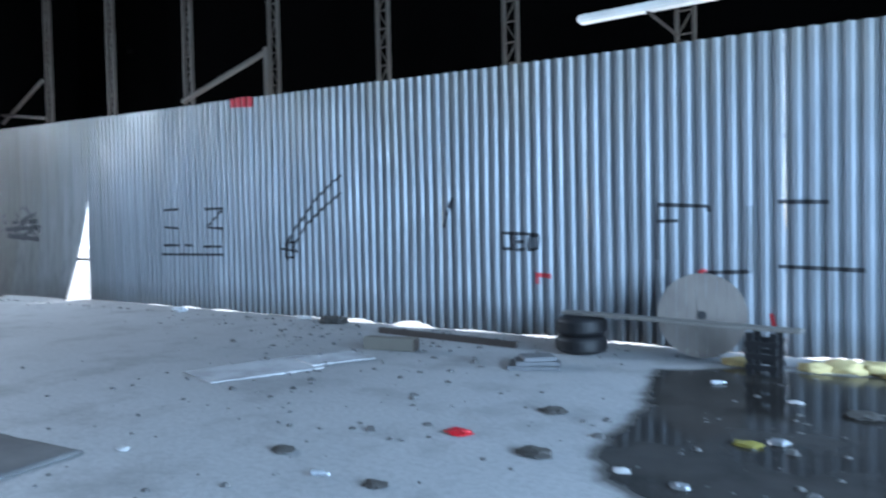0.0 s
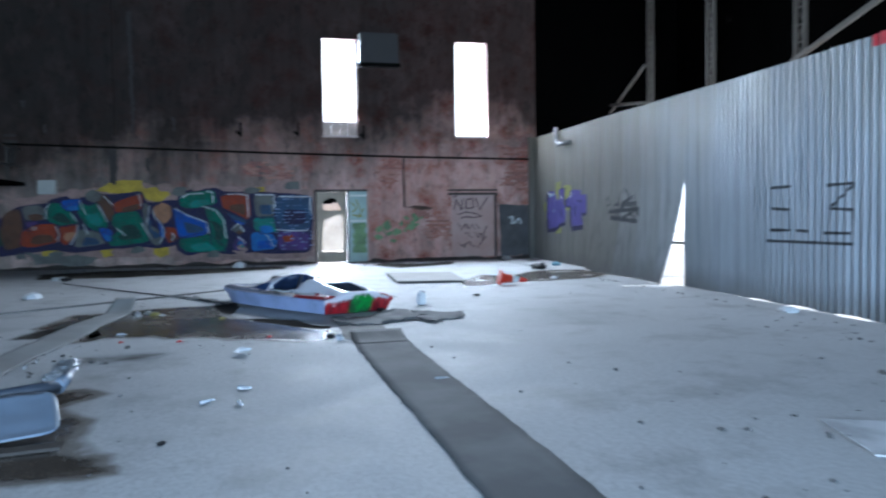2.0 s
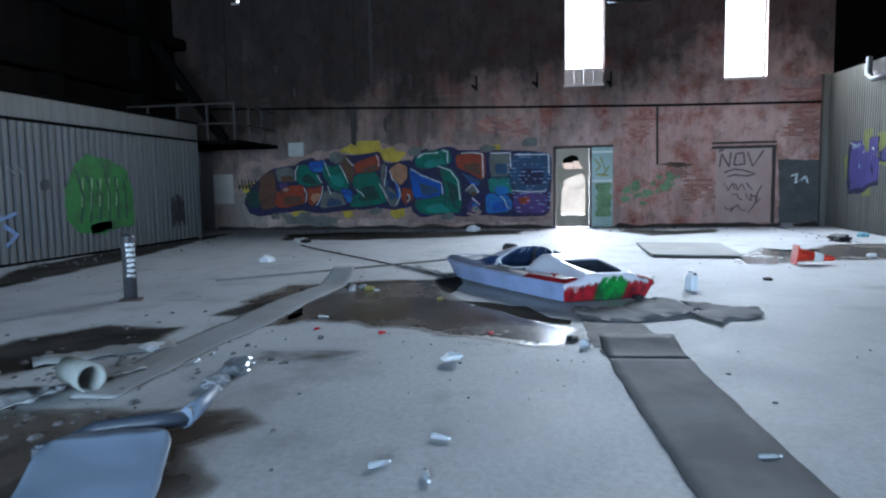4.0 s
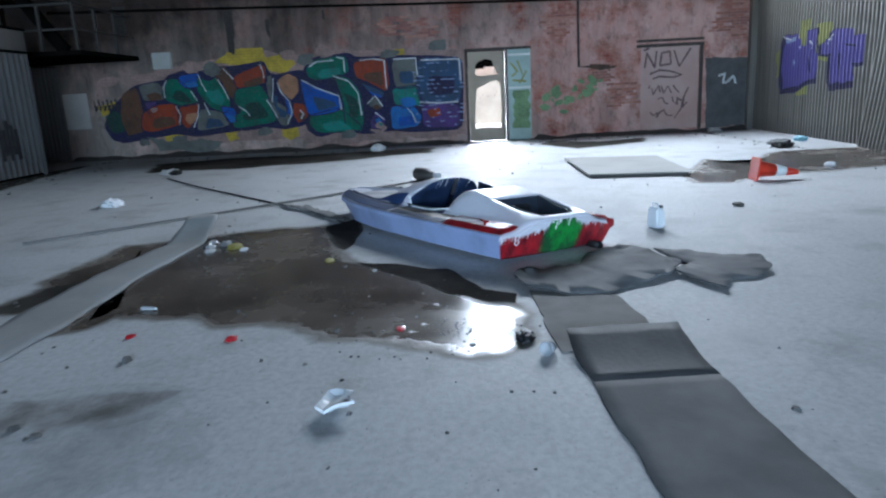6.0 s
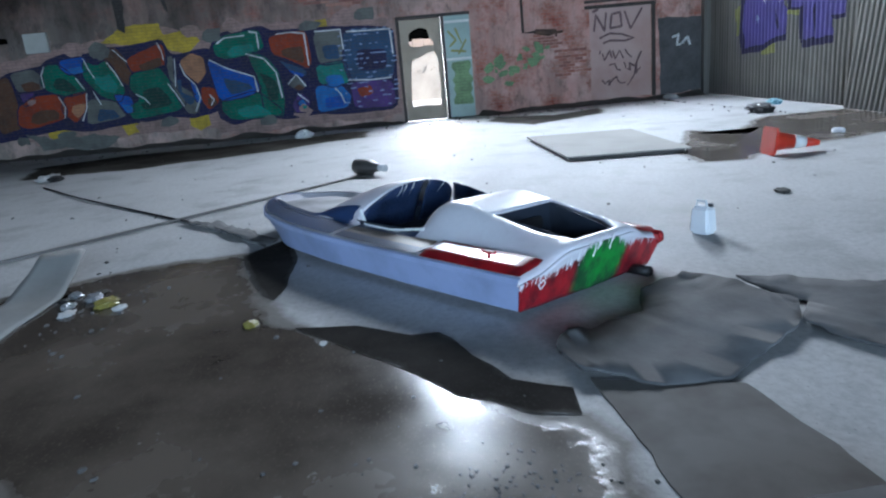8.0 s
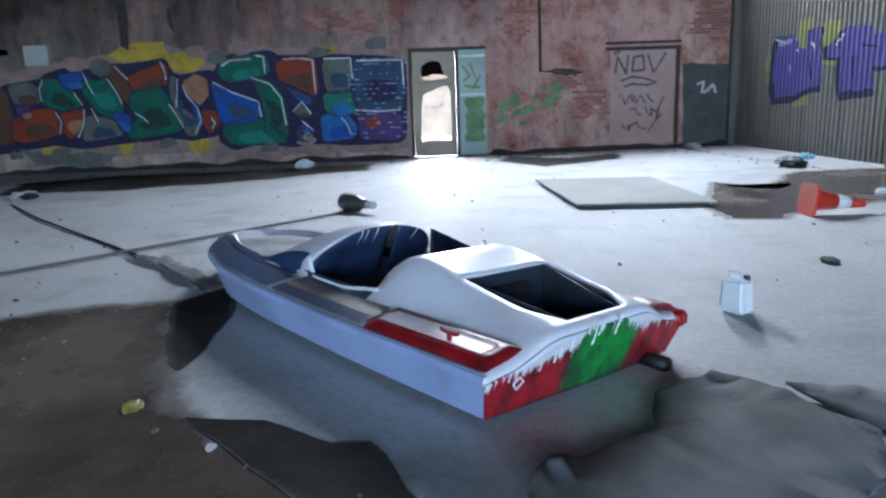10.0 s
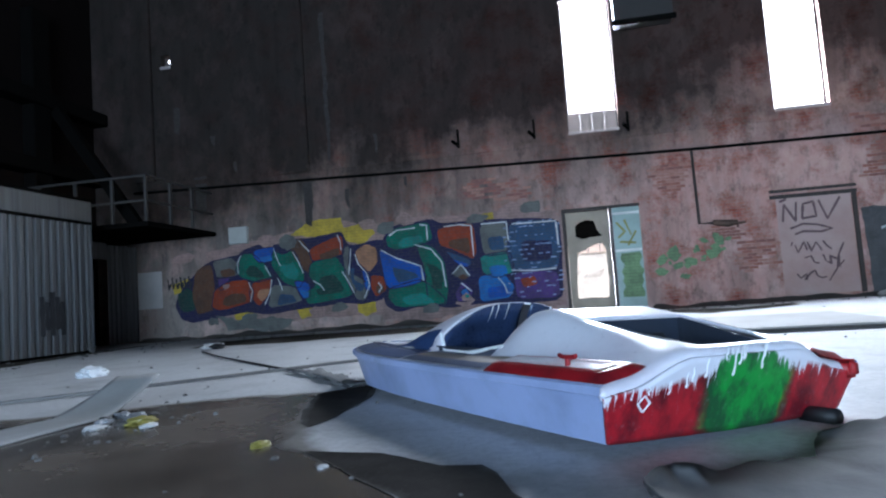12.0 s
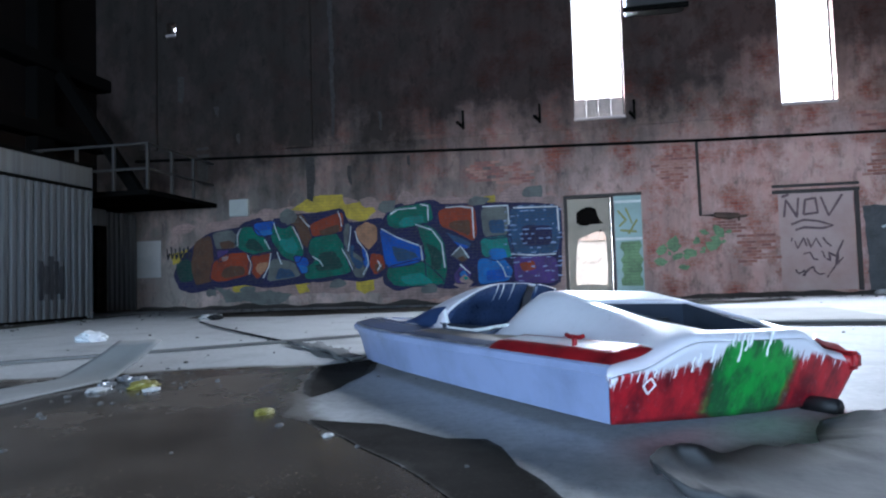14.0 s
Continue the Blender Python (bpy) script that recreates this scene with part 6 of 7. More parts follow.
part("lintel", box((WX, 6.42, 2.62), (WX + 0.05, 8.36, 2.69), 0.005), dark_wood, door2)
part("jamb", box((WX, 8.24, 0.1), (WX + 0.05, 8.34, 2.47), 0.005), dark_wood, door2)
# bricks laid bare where the paint has come off
brick_mats = [plain("bare_brick_%s" % n, c, 0.85, 0, 0.5, 14, None, 0.4) for n, c in (("red", (0.32, 0.13, 0.10)), ("dark", (0.25, 0.115, 0.095)), ("pale", (0.38, 0.20, 0.16)))]
brick_data = []
for m in brick_mats:
    bm = box((0, 0.004, 0.004), (0.009, 0.221, 0.069), 0.0)
    for q in bm.verts:
        if q.co.x > 0.005:
            q.co.y += 0.003 * (1 if q.co.y < 0.1 else -1)
            q.co.z += 0.003 * (1 if q.co.z < 0.03 else -1)
    me = bpy.data.meshes.new("brick")
    bm.to_mesh(me)
    bm.free()
    me.materials.append(m)
    brick_data.append(me)
rng = random.Random(21)
count = 0
for y0, y1, z0, z1 in ((5.45, 6.4, 0.75, 1.5), (8.45, 9.7, 2.5, 3.7), (3.5, 4.6, 2.9, 3.6), (4.9, 5.6, 1.5, 1.9), (-1.2, 0.6, 3.1, 3.7), (8.4, 9.6, 4.0, 4.35)):
    row, z = 0, z0
    while z < z1:
        y = y0 - (0.1125 if row % 2 else 0)
        while y < y1 and count < 290:
            cy, cz = (y - (y0 + y1) / 2) / ((y1 - y0) / 2), (z - (z0 + z1) / 2) / ((z1 - z0) / 2)
            if max(abs(cy), abs(cz)) ** 3 < 0.75 + 1.3 * noise.noise(Vector((y * 1.6, z * 2.4, 0))) and rng.random() < 0.93:
                b = new("brick", rng.choice(brick_data))
                b.location = (WX + 0.0005, y, z)
                b.parent = wall_far
                count += 1
            y += 0.225
        z += 0.078
        row += 1
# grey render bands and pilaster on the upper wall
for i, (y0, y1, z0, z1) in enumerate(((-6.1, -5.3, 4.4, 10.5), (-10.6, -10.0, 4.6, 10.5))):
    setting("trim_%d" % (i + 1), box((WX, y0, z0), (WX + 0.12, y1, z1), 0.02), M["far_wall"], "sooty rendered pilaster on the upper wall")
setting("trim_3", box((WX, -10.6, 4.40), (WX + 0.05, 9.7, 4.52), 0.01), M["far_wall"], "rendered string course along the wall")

# ---------------------------------------------------------------- mats and strips on the floor
rubber = plain("dusty_rubber_mat", (0.095, 0.096, 0.098), 0.85, 0, 1.0, 4.5, (0.19, 0.19, 0.19), 0.4)
worn_rubber = plain("dusty_crumpled_rubber", (0.085, 0.086, 0.09), 0.85, 0, 1.0, 6, (0.19, 0.19, 0.195), 0.5)
clean_rubber = plain("dark_rubber_mat", (0.026, 0.027, 0.03), 0.75, 0, 0.7, 5, (0.055, 0.055, 0.058), 0.5)
grey_felt = plain("dusty_grey_carpet", (0.28, 0.285, 0.285), 0.9, 0, 0.6, 3, (0.15, 0.14, 0.13), 0.5)


def strip_mesh(path, width, height, thick=0.012, across=8, seed=0, fray=0.02):
    """A limp strip along a path of (x, y); height(t, s) lifts it."""
    pts = []
    for (xa, ya), (xb, yb) in zip(path, path[1:]):
        k = max(2, int(math.hypot(xb - xa, yb - ya) / 0.08))
        pts += [(xa + (xb - xa) * j / k, ya + (yb - ya) * j / k) for j in range(k)]
    pts.append(path[-1])
    bm = bmesh.new()
    rows = []
    n = len(pts) - 1
    for i, (x, y) in enumerate(pts):
        a, b = pts[max(0, i - 1)], pts[min(n, i + 1)]
        dx, dy = b[0] - a[0], b[1] - a[1]
        ln = math.hypot(dx, dy) or 1
        w = width(i / n) / 2
        row = []
        for j in range(across + 1):
            s = 2 * j / across - 1
            e = w * s + (fray * noise.noise(Vector((x * 4, y * 4, s + seed))) if abs(s) == 1 else 0)
            row.append((x - dy / ln * e, y + dx / ln * e, 0.003 + height(i / n, s)))
        rows.append(row)
    top = [[bm.verts.new((x, y, z + thick)) for x, y, z in r] for r in rows]
    bot = [[bm.verts.new(p) for p in r] for r in rows]
    for i in range(n):
        for j in range(across):
            bm.faces.new((top[i][j], top[i + 1][j], top[i + 1][j + 1], top[i][j + 1]))
            bm.faces.new((bot[i][j + 1], bot[i + 1][j + 1], bot[i + 1][j], bot[i][j]))
        bm.faces.new((bot[i][0], bot[i + 1][0], top[i + 1][0], top[i][0]))
        bm.faces.new((top[i][across], top[i + 1][across], bot[i + 1][across], bot[i][across]))
    for i in (0, n):
        for j in range(across):
            bm.faces.new((top[i][j], top[i][j + 1], bot[i][j + 1], bot[i][j]))
    bmesh.ops.recalc_face_normals(bm, faces=bm.faces[:])
    return bm


def lone(name, bm, mat, label, category, group="", smooth=False, kind=""):
    return tagged(part(name, bm, mat, smooth=smooth), label, category, group, kind)


runner = thing("runner_mat", "long dusty rubber runner mat with its dark end curled up", "mat", pose(0, 0, 0))
part("strip", strip_mesh([(-3.95, 2.53), (-6.0, 2.38), (-8.0, 2.21), (-9.30, 2.125)], lambda t: 0.58 + 0.055 * t, lambda t, s: 0.004 * abs(noise.noise(Vector((t * 20, s * 2, 0)))), seed=2), rubber, runner, "", True)
part("curled_end", strip_mesh([(-9.302, 2.125), (-9.60, 2.105), (-9.87, 2.09)], lambda t: 0.64, lambda t, s: 0.002 + 0.075 * max(0, (t - 0.25) / 0.75) ** 1.2 + 0.012 * noise.noise(Vector((t * 3, s * 2, 5))) * t, seed=7), clean_rubber, runner, "darker curled end", True)
lone("floor_underlay", slab(ragged([(-9.72, 1.72), (-9.72, 2.36), (-10.70, 2.26), (-10.90, 1.64)], 0.03, 0.08, 3), 0.0, 0.009), plain("dusty_brown_underlay", (0.19, 0.18, 0.17), 0.85, 0, 1.0, 6, (0.075, 0.062, 0.052)), "dusty brown underlay between two mats", "mat")


def crumpled(outline, height, seed, thick=0.014):
    """A crumpled sheet lying on the floor with raised folds and edges."""
    xs, ys = [p[0] for p in outline], [p[1] for p in outline]
    bm = slab(ragged(outline, 0.05, 0.07, seed), 0, 0.001)
    bmesh.ops.delete(bm, geom=[f for f in bm.faces if f.normal.z < 0.5], context="FACES_ONLY")
    bmesh.ops.delete(bm, geom=[q for q in bm.verts if not q.link_faces], context="VERTS")
    bmesh.ops.subdivide_edges(bm, edges=bm.edges[:], cuts=2, use_grid_fill=True)
    for q in bm.verts:
        p = Vector((q.co.x * 1.7, q.co.y * 1.7, seed))
        edge = 1.0 if q.is_boundary else 0.55
        q.co.z = 0.006 + height * edge * max(0, 0.3 + 1.1 * noise.noise(p) + 0.55 * abs(noise.noise(p * 2.3)) + 0.3 * noise.noise(p * 6))
    g = bmesh.ops.extrude_face_region(bm, geom=bm.faces[:])
    for q in g["geom"]:
        if isinstance(q, bmesh.types.BMVert):
            q.co.z += thick
    bmesh.ops.recalc_face_normals(bm, faces=bm.faces[:])
    return bm


lone("crumpled_mat", crumpled([(-11.15, 1.55), (-10.95, 1.62), (-10.76, 1.9), (-10.71, 2.22), (-11.12, 2.75), (-11.41, 2.94), (-11.95, 2.55), (-11.85, 2.25), (-11.5, 2.13), (-11.33, 1.68)], 0.06, 21), worn_rubber, "crumpled dark rubber mat with raised edges behind the boat", "mat", "crumpled mats", True)
lone("crumpled_mat", crumpled([(-11.46, 3.0), (-11.16, 2.80), (-10.68, 3.06), (-10.98, 3.18), (-11.0, 3.38), (-11.18, 3.55), (-11.46, 3.56), (-11.75, 3.2), (-11.88, 2.82)], 0.055, 34), worn_rubber, "crumpled dark rubber mat with a folded edge", "mat", "crumpled mats", True)
lone("carpet_strip", strip_mesh([(-7.9, -1.75), (-9.3, -1.85), (-10.6, -1.80), (-11.9, -1.86), (-13.1, -1.78), (-13.75, -1.80)], lambda t: 0.34 + 0.16 * math.sin(t * 3.1), lambda t, s: 0.02 * abs(noise.noise(Vector((t * 9, s, 4)))) + 0.20 * max(0, (t - 0.88) / 0.12) ** 1.5), grey_felt,
     "long limp grey carpet strip with one end curled up", "carpet strip", smooth=True)
lone("carpet_strip", strip_mesh([(-8.7, -2.9), (-9.2, -2.35), (-9.45, -2.05)], lambda t: 0.30, lambda t, s: 0.06 * abs(noise.noise(Vector((t * 5, s * 2, 9))))), grey_felt, "short crumpled piece of grey carpet", "carpet strip", smooth=True)
steel = plain("dull_steel", (0.14, 0.135, 0.13), 0.5, 0.5, 0.5, 9)
bm = bmesh.new()
add_tube(bm, [(-13.45, -3.78, 0.025), (-14.9, -2.24, 0.024), (-16.4, -0.70, 0.025), (-17.75, 0.62, 0.022)], 0.017, 8)
lone("long_pole", bm, plain("grimy_pole", (0.17, 0.16, 0.15), 0.6), "long thin grimy pole lying on the floor", "pole", smooth=True)
bm = bmesh.new()
add_tube(bm, [(-19.94, -4.91, 0.012), (-18.2, -3.6, 0.02), (-16.16, -1.86, 0.012), (-15.06, -0.95, 0.02), (-14.04, -0.26, 0.012)], 0.013, 8)
lone("rubber_hose", bm, M["black"], "thin black rubber hose snaking over the floor", "hose", smooth=True)
lone("rubber_flap", crumpled([(-15.5, -1.35), (-15.2, -1.15), (-14.2, -0.35), (-14.0, -0.2), (-14.25, -0.15), (-15.1, -0.85)], 0.06, 40), rubber, "torn dark rubber strip beside the bow", "mat", smooth=True)

# ---------------------------------------------------------------- larger things on the floor
ply = plain("pale_plywood", (0.31, 0.30, 0.28), 0.8, 0, 0.6, 3, (0.20, 0.19, 0.17))
pallet = thing("floor_panel", "large pale panel lying flat on low battens", "panel")
quad = [(-17.05, 3.25), (-16.80, 4.85), (-19.55, 5.05), (-19.85, 3.30)]
part("sheet", slab(quad, 0.045, 0.065), ply, pallet)
for t in (0.05, 0.5, 0.93):
    a, b = Vector((*quad[0], 0)).lerp(Vector((*quad[3], 0)), t), Vector((*quad[1], 0)).lerp(Vector((*quad[2], 0)), t)
    bm = bmesh.new()
    add_bar(bm, (a.x, a.y + 0.05, 0.0225), (b.x, b.y - 0.05, 0.0225), 0.045)
    part("batten", bm, dark_wood, pallet)

orange = plain("orange_red_plastic", (0.56, 0.03, 0.01), 0.42, 0, 0.3, 6)
cone = thing("traffic_cone", "orange traffic cone with a white band lying on its side", "cone", Matrix.Translation((-16.0, 5.46, 0)) @ Matrix.Scale(0.80, 4) @ pose(0, 0, 0.205, 0, 0, -2) @ pose(0, 0, 0, -97, 0, 0))


def ring_part(name, profile, mat, label=""):
    bm = bmesh.new()
    add_lathe(bm, profile, 28)
    return part(name, bm, mat, cone, label, True)


bm = box((-0.205, -0.205, -0.03), (0.205, 0.205, 0.0), 0.03)
part("base", bm, orange, cone)
ring_part("lower_cone", [(0.16, 0), (0.15, 0.02), (0.105, 0.34)], orange)
ring_part("white_band", [(0.1065, 0.34), (0.077, 0.53)], plain("white_reflective_band", (0.75, 0.77, 0.78), 0.35), "white band")
ring_part("tip", [(0.076, 0.53), (0.045, 0.74), (0.03, 0.76)], orange)

white_pl = plain("white_plastic", (0.70, 0.73, 0.76), 0.55, 0, 0.2, 5)
can = thing("jerrycan", "white plastic jerrycan with a black cap", "jerrycan", pose(-12.98, 3.17, 0, 0, 0, 30) @ Matrix.Scale(0.64, 4))
bm = box((-0.13, -0.10, 0), (0.13, 0.10, 0.33), 0.035, None, 3)
for q in bm.verts:
    if q.co.z > 0.25:
        q.co.x, q.co.y = q.co.x * 0.88, q.co.y * 0.85
part("body", bm, plain("chalky_white_plastic", (0.74, 0.76, 0.79), 0.75, 0, 0.3, 4, (0.5, 0.52, 0.55), 0.1), can)
bm = bmesh.new()
add_tube(bm, [(-0.09, 0, 0.32), (-0.08, 0, 0.385), (0.03, 0, 0.385), (0.05, 0, 0.32)], 0.018, 8)
part("handle", bm, white_pl, can)
bm = bmesh.new()
add_lathe(bm, [(0.03, 0.32), (0.03, 0.36), (0.025, 0.365)], 14, Matrix.Translation((0.08, 0.02, 0)))
part("cap", bm, M["black"], can, "black cap")

post = thing("bollard", "black bollard post with worn white lettering", "bollard", pose(-11.8, -4.1, 0, 0, 0, 25))
bm = bmesh.new()
add_lathe(bm, [(0.085, 0), (0.085, 0.82), (0.075, 0.86), (0.03, 0.875)], 20)
part("tube", bm, plain("black_grey_steel", (0.05, 0.05, 0.055), 0.5, 0, 0.5, 6), post, "", True)
part("foot", box((-0.14, -0.14, 0), (0.14, 0.14, 0.012), 0.004), rust, post)
rng = random.Random(3)
for k in range(7):
    z = 0.30 + k * 0.068
    bm = bmesh.new()
    for j in range(9):
        a0 = radians(2 + j * 8 + rng.uniform(-6, 6) - 12)
        h0, h1 = z + rng.uniform(0, 0.02), z + 0.055 - rng.uniform(0, 0.02)
        q = [bm.verts.new((0.0875 * math.cos(a), 0.0875 * math.sin(a), zz)) for a, zz in ((a0, h0), (a0 + 0.15, h0), (a0 + 0.15, h1), (a0, h1))]
        bm.faces.new(q)
    part("lettering", bm, white_drip, post, "white lettering bars")

blue_pl = plain("grey_blue_plastic", (0.21, 0.26, 0.34), 0.45, 0, 0.5, 5, (0.11, 0.14, 0.18))
lid = thing("broken_bin", "broken grey-blue plastic bin lid with a folded rim", "bin lid", pose(-6.58, -0.74, 0.0, 0, 0, 22) @ Matrix.Scale(0.9, 4))
bm = box((-0.36, -0.34, 0), (0.36, 0.34, 0.014), 0.0)
bmesh.ops.subdivide_edges(bm, edges=bm.edges[:], cuts=12, use_grid_fill=True)
for q in bm.verts:
    r = (abs(q.co.x) / 0.36) ** 5 + (abs(q.co.y) / 0.34) ** 5
    if r > 1:
        f = r ** -0.2
        q.co.x, q.co.y = q.co.x * f, q.co.y * f
    q.co.z += 0.035 + 0.17 * (0.36 - q.co.x) / 0.72 - 0.025 * (1 - min(1, r)) + 0.012 * noise.noise(q.co * 5)
part("panel", bm, blue_pl, lid, "", True)
bm = bmesh.new()
add_tube(bm, [(-0.42, -0.40, 0.10), (-0.46, -0.1, 0.20), (-0.47, 0.2, 0.21), (-0.55, 0.40, 0.20)], [0.03, 0.05, 0.055, 0.06], 8)
rim_dark = plain("dark_blue_plastic", (0.045, 0.055, 0.075), 0.45, 0, 0.6, 6)
part("rim", bm, rim_dark, lid, "dark folded rim", True)
bm = bmesh.new()
add_tube(bm, [(-0.50, 0.36, 0.20), (-0.72, 0.44, 0.22), (-0.98, 0.50, 0.24)], [0.06, 0.05, 0.03], 8)
part("flap", bm, blue_pl, lid, "torn strip", True)
part("hinge_edge", box((-0.43, -0.42, 0.0), (-0.34, -0.30, 0.17), 0.02), rim_dark, lid)

for k, (x, y, rz, ln, w) in enumerate(((-6.22, -0.80, 62, 0.62, 0.10), (-6.10, -0.50, 100, 0.5, 0.13), (-6.35, -1.1, 118, 0.55, 0.08))):
    lone("plank", box((-ln / 2, -w / 2, 0.003 + 0.004 * k), (ln / 2, w / 2, 0.022 + 0.006 * k), 0.004, pose(x, y, 0, 0, 0, rz)), plain("wet_dark_plank", (0.032, 0.025, 0.02), 0.65, 0, 0.5, 8) if "wet_dark_plank" not in bpy.data.materials else bpy.data.materials["wet_dark_plank"], "wet broken plank lying in the puddle", "plank", "broken planks")

tube = thing("pipe_section", "short section of wide grey pipe lying on its side", "pipe", pose(-8.12, -2.0, 0.108, 0, 0, 58) @ Matrix.Scale(0.8, 4))
bm = bmesh.new()
rings = []
for x, r in ((-0.24, 0.13), (0.24, 0.13), (0.24, 0.108), (-0.24, 0.108)):
    rings.append([bm.verts.new((x, r * math.cos(k * math.tau / 28), r * math.sin(k * math.tau / 28))) for k in range(28)])
for a, b in zip(rings, rings[1:] + rings[:1]):
    for k in range(28):
        bm.faces.new((a[k], a[(k + 1) % 28], b[(k + 1) % 28], b[k]))
bmesh.ops.recalc_face_normals(bm, faces=bm.faces[:])
part("wall", bm, plain("grey_fibre_pipe", (0.30, 0.31, 0.29), 0.8, 0, 0.5, 6), tube, "", True)

dark_film = plain("wet_black_sheeting", (0.03, 0.03, 0.034), 0.35, 0, 0.8, 6, (0.07, 0.066, 0.06), 0.4)
pale_film = plain("torn_pale_sheeting", (0.42, 0.43, 0.44), 0.5, 0, 0.8, 6, (0.22, 0.21, 0.2), 0.4)
for k, (x, y, rx, ry, mat_k, tone) in enumerate(((-7.55, -2.75, 0.20, 0.36, dark_film, "black"), (-7.9, -2.45, 0.16, 0.28, dark_film, "black"), (-7.35, -3.1, 0.18, 0.3, pale_film, "pale"), (-7.75, -2.15, 0.12, 0.22, pale_film, "pale"), (-8.5, -1.95, 0.14, 0.2, pale_film, "pale"))):
    lone("torn_sheet", crumpled(blob_outline(x, y, rx, ry, 25 * k, 0.35, 26, k), 0.09, 60 + k, 0.006), mat_k, "torn crumpled %s plastic sheet beside the pipe" % tone, "sheet", "torn sheets", True)

canister = thing("metal_canister", "dented dark canister with a bright neck lying on the floor", "canister", pose(-17.75, 0.55, 0.11, 0, 90, 40))
bm = bmesh.new()
add_lathe(bm, [(0.09, -0.22), (0.11, -0.19), (0.11, 0.10), (0.06, 0.18), (0.05, 0.3)], 18)
part("body", bm, steel, canister, "", True)
bm = bmesh.new()
add_lathe(bm, [(0.045, 0.3), (0.05, 0.34), (0.05, 0.42), (0.03, 0.43)], 14)
part("neck", bm, white_pl, canister, "bright neck")

# ---------------------------------------------------------------- along the fence near the start
barrel = thing("tyre_stack", "two worn black tyres stacked by the fence", "tyres", pose(-2.33, 7.52, 0))
for z in (0.0, 0.205):
    bm = bmesh.new()
    prof = [(0.14, 0.03), (0.20, 0.0), (0.25, 0.02), (0.27, 0.06), (0.275, 0.10), (0.27, 0.145), (0.25, 0.185), (0.20, 0.205), (0.14, 0.175)]
    add_lathe(bm, [(r, h + z) for r, h in prof], 32)
    part("tyre", bm, M["black"], barrel, "", True)
    bm = bmesh.new()
    for k in range(40):
        a = k * math.tau / 40
        add_box(bm, (0.268, -0.012, z + 0.05), (0.284, 0.012, z + 0.155), Matrix.Rotation(a, 4, "Z"))
    part("tread", bm, M["black"], barrel)
drum = thing("cable_drum", "big round wooden cable drum end leaning on the fence", "cable drum", pose(-1.08, 7.66, 0.455, 80, 0, 12) @ Matrix.Scale(0.91, 4))
drum_wood = plain("dusty_drum_wood", (0.17, 0.15, 0.135), 0.9, 0, 0.8, 5, (0.08, 0.07, 0.065))
for k in range(9):
    x0, x1 = -0.48 + k * 0.1067, -0.48 + (k + 1) * 0.1067 - 0.004
    pts_t, pts_b = [], []
    for j in range(7):
        x = x0 + (x1 - x0) * j / 6
        h = math.sqrt(max(0.0004, 0.48 ** 2 - x * x))
        pts_t.append((x, h))
        pts_b.append((x, -h))
    part("plank", slab(pts_b + pts_t[::-1], -0.02, 0.02), drum_wood, drum)
# Raised black disc stands in for the dark of the hub hole.
bm = bmesh.new()
add_lathe(bm, [(0.05, 0.019), (0.05, 0.03), (0.03, 0.031)], 16)
part("hub", bm, M["black"], drum, "black disc in place of the hub hole")
bm = bmesh.new()
add_lathe(bm, [(0.2, -0.30), (0.2, -0.02)], 20)
part("core", bm, dark_wood, drum)
bench = thing("plank_bench", "long grey plank resting on the tyres and a dark crate", "bench", pose(-1.33, 7.36, 0, 0, 0.9, -7))
part("plank", box((-1.2, -0.10, 0.412), (1.2, 0.10, 0.440), 0.006, pose(0, 0, 0.0, 0, 0.0, 0)), plain("weathered_grey_plank", (0.19, 0.18, 0.165), 0.8, 0, 0.5, 6), bench)
crate = thing("crate", "dark slatted crate under the plank", "crate", pose(-0.44, 7.18, 0, 0, 0, -7))
for sx in (-0.10, 0.10):
    for sy in (-0.12, 0.12):
        part("post", box((sx - 0.03, sy - 0.03, 0), (sx + 0.03, sy + 0.03, 0.396), 0.004), M["black"], crate)
for z in (0.06, 0.16, 0.27):
    for sy in (-0.165, 0.15):
        part("slat", box((-0.14, sy, z), (0.14, sy + 0.015, z + 0.05), 0.003), M["black"], crate)
foam = plain("yellow_insulation_foam", (0.62, 0.50, 0.24), 0.95, 0, 0.4, 10, (0.42, 0.33, 0.16), 0.6)


def lump(cx, cy, rx, ry, rz, seed, sub=3):
    bm = bmesh.new()
    bmesh.ops.create_icosphere(bm, subdivisions=sub, radius=1)
    for q in bm.verts:
        f = 1 + 0.35 * noise.noise(q.co * 1.7 + Vector((seed, 0, 0))) + 0.30 * noise.noise(q.co * 3.1 + Vector((0, seed, 0))) + 0.22 * noise.noise(q.co * 7 + Vector((0, seed, 3)))
        q.co = Vector((cx + q.co.x * f * rx, cy + q.co.y * f * ry, max(0.0, rz * 0.6 + q.co.z * f * rz)))
    return bm


for k, (x, y, s) in enumerate(((-0.05, 7.5, 0.13), (0.18, 7.56, 0.16), (0.45, 7.6, 0.16), (0.75, 7.58, 0.15), (-0.70, 7.5, 0.12), (0.6, 7.4, 0.1))):
    lone("foam_lump", lump(x, y, s * 1.25, s * 0.8, s * 0.42, k + 3), foam, "crumbling yellow insulation foam by the fence", "foam", "foam lumps", True)
log = thing("timber_block", "short grey timber beam lying by the fence", "beam", pose(-4.38, 6.74, 0, 0, 0, 10))
part("beam", box((-0.33, -0.08, 0), (0.33, 0.08, 0.15), 0.012), plain("grey_timber", (0.17, 0.155, 0.13), 0.8, 0, 0.5, 7), log)
part("end_grain", box((0.33, -0.075, 0.005), (0.336, 0.075, 0.145), 0.002), dark_wood, log)
bm = bmesh.new()
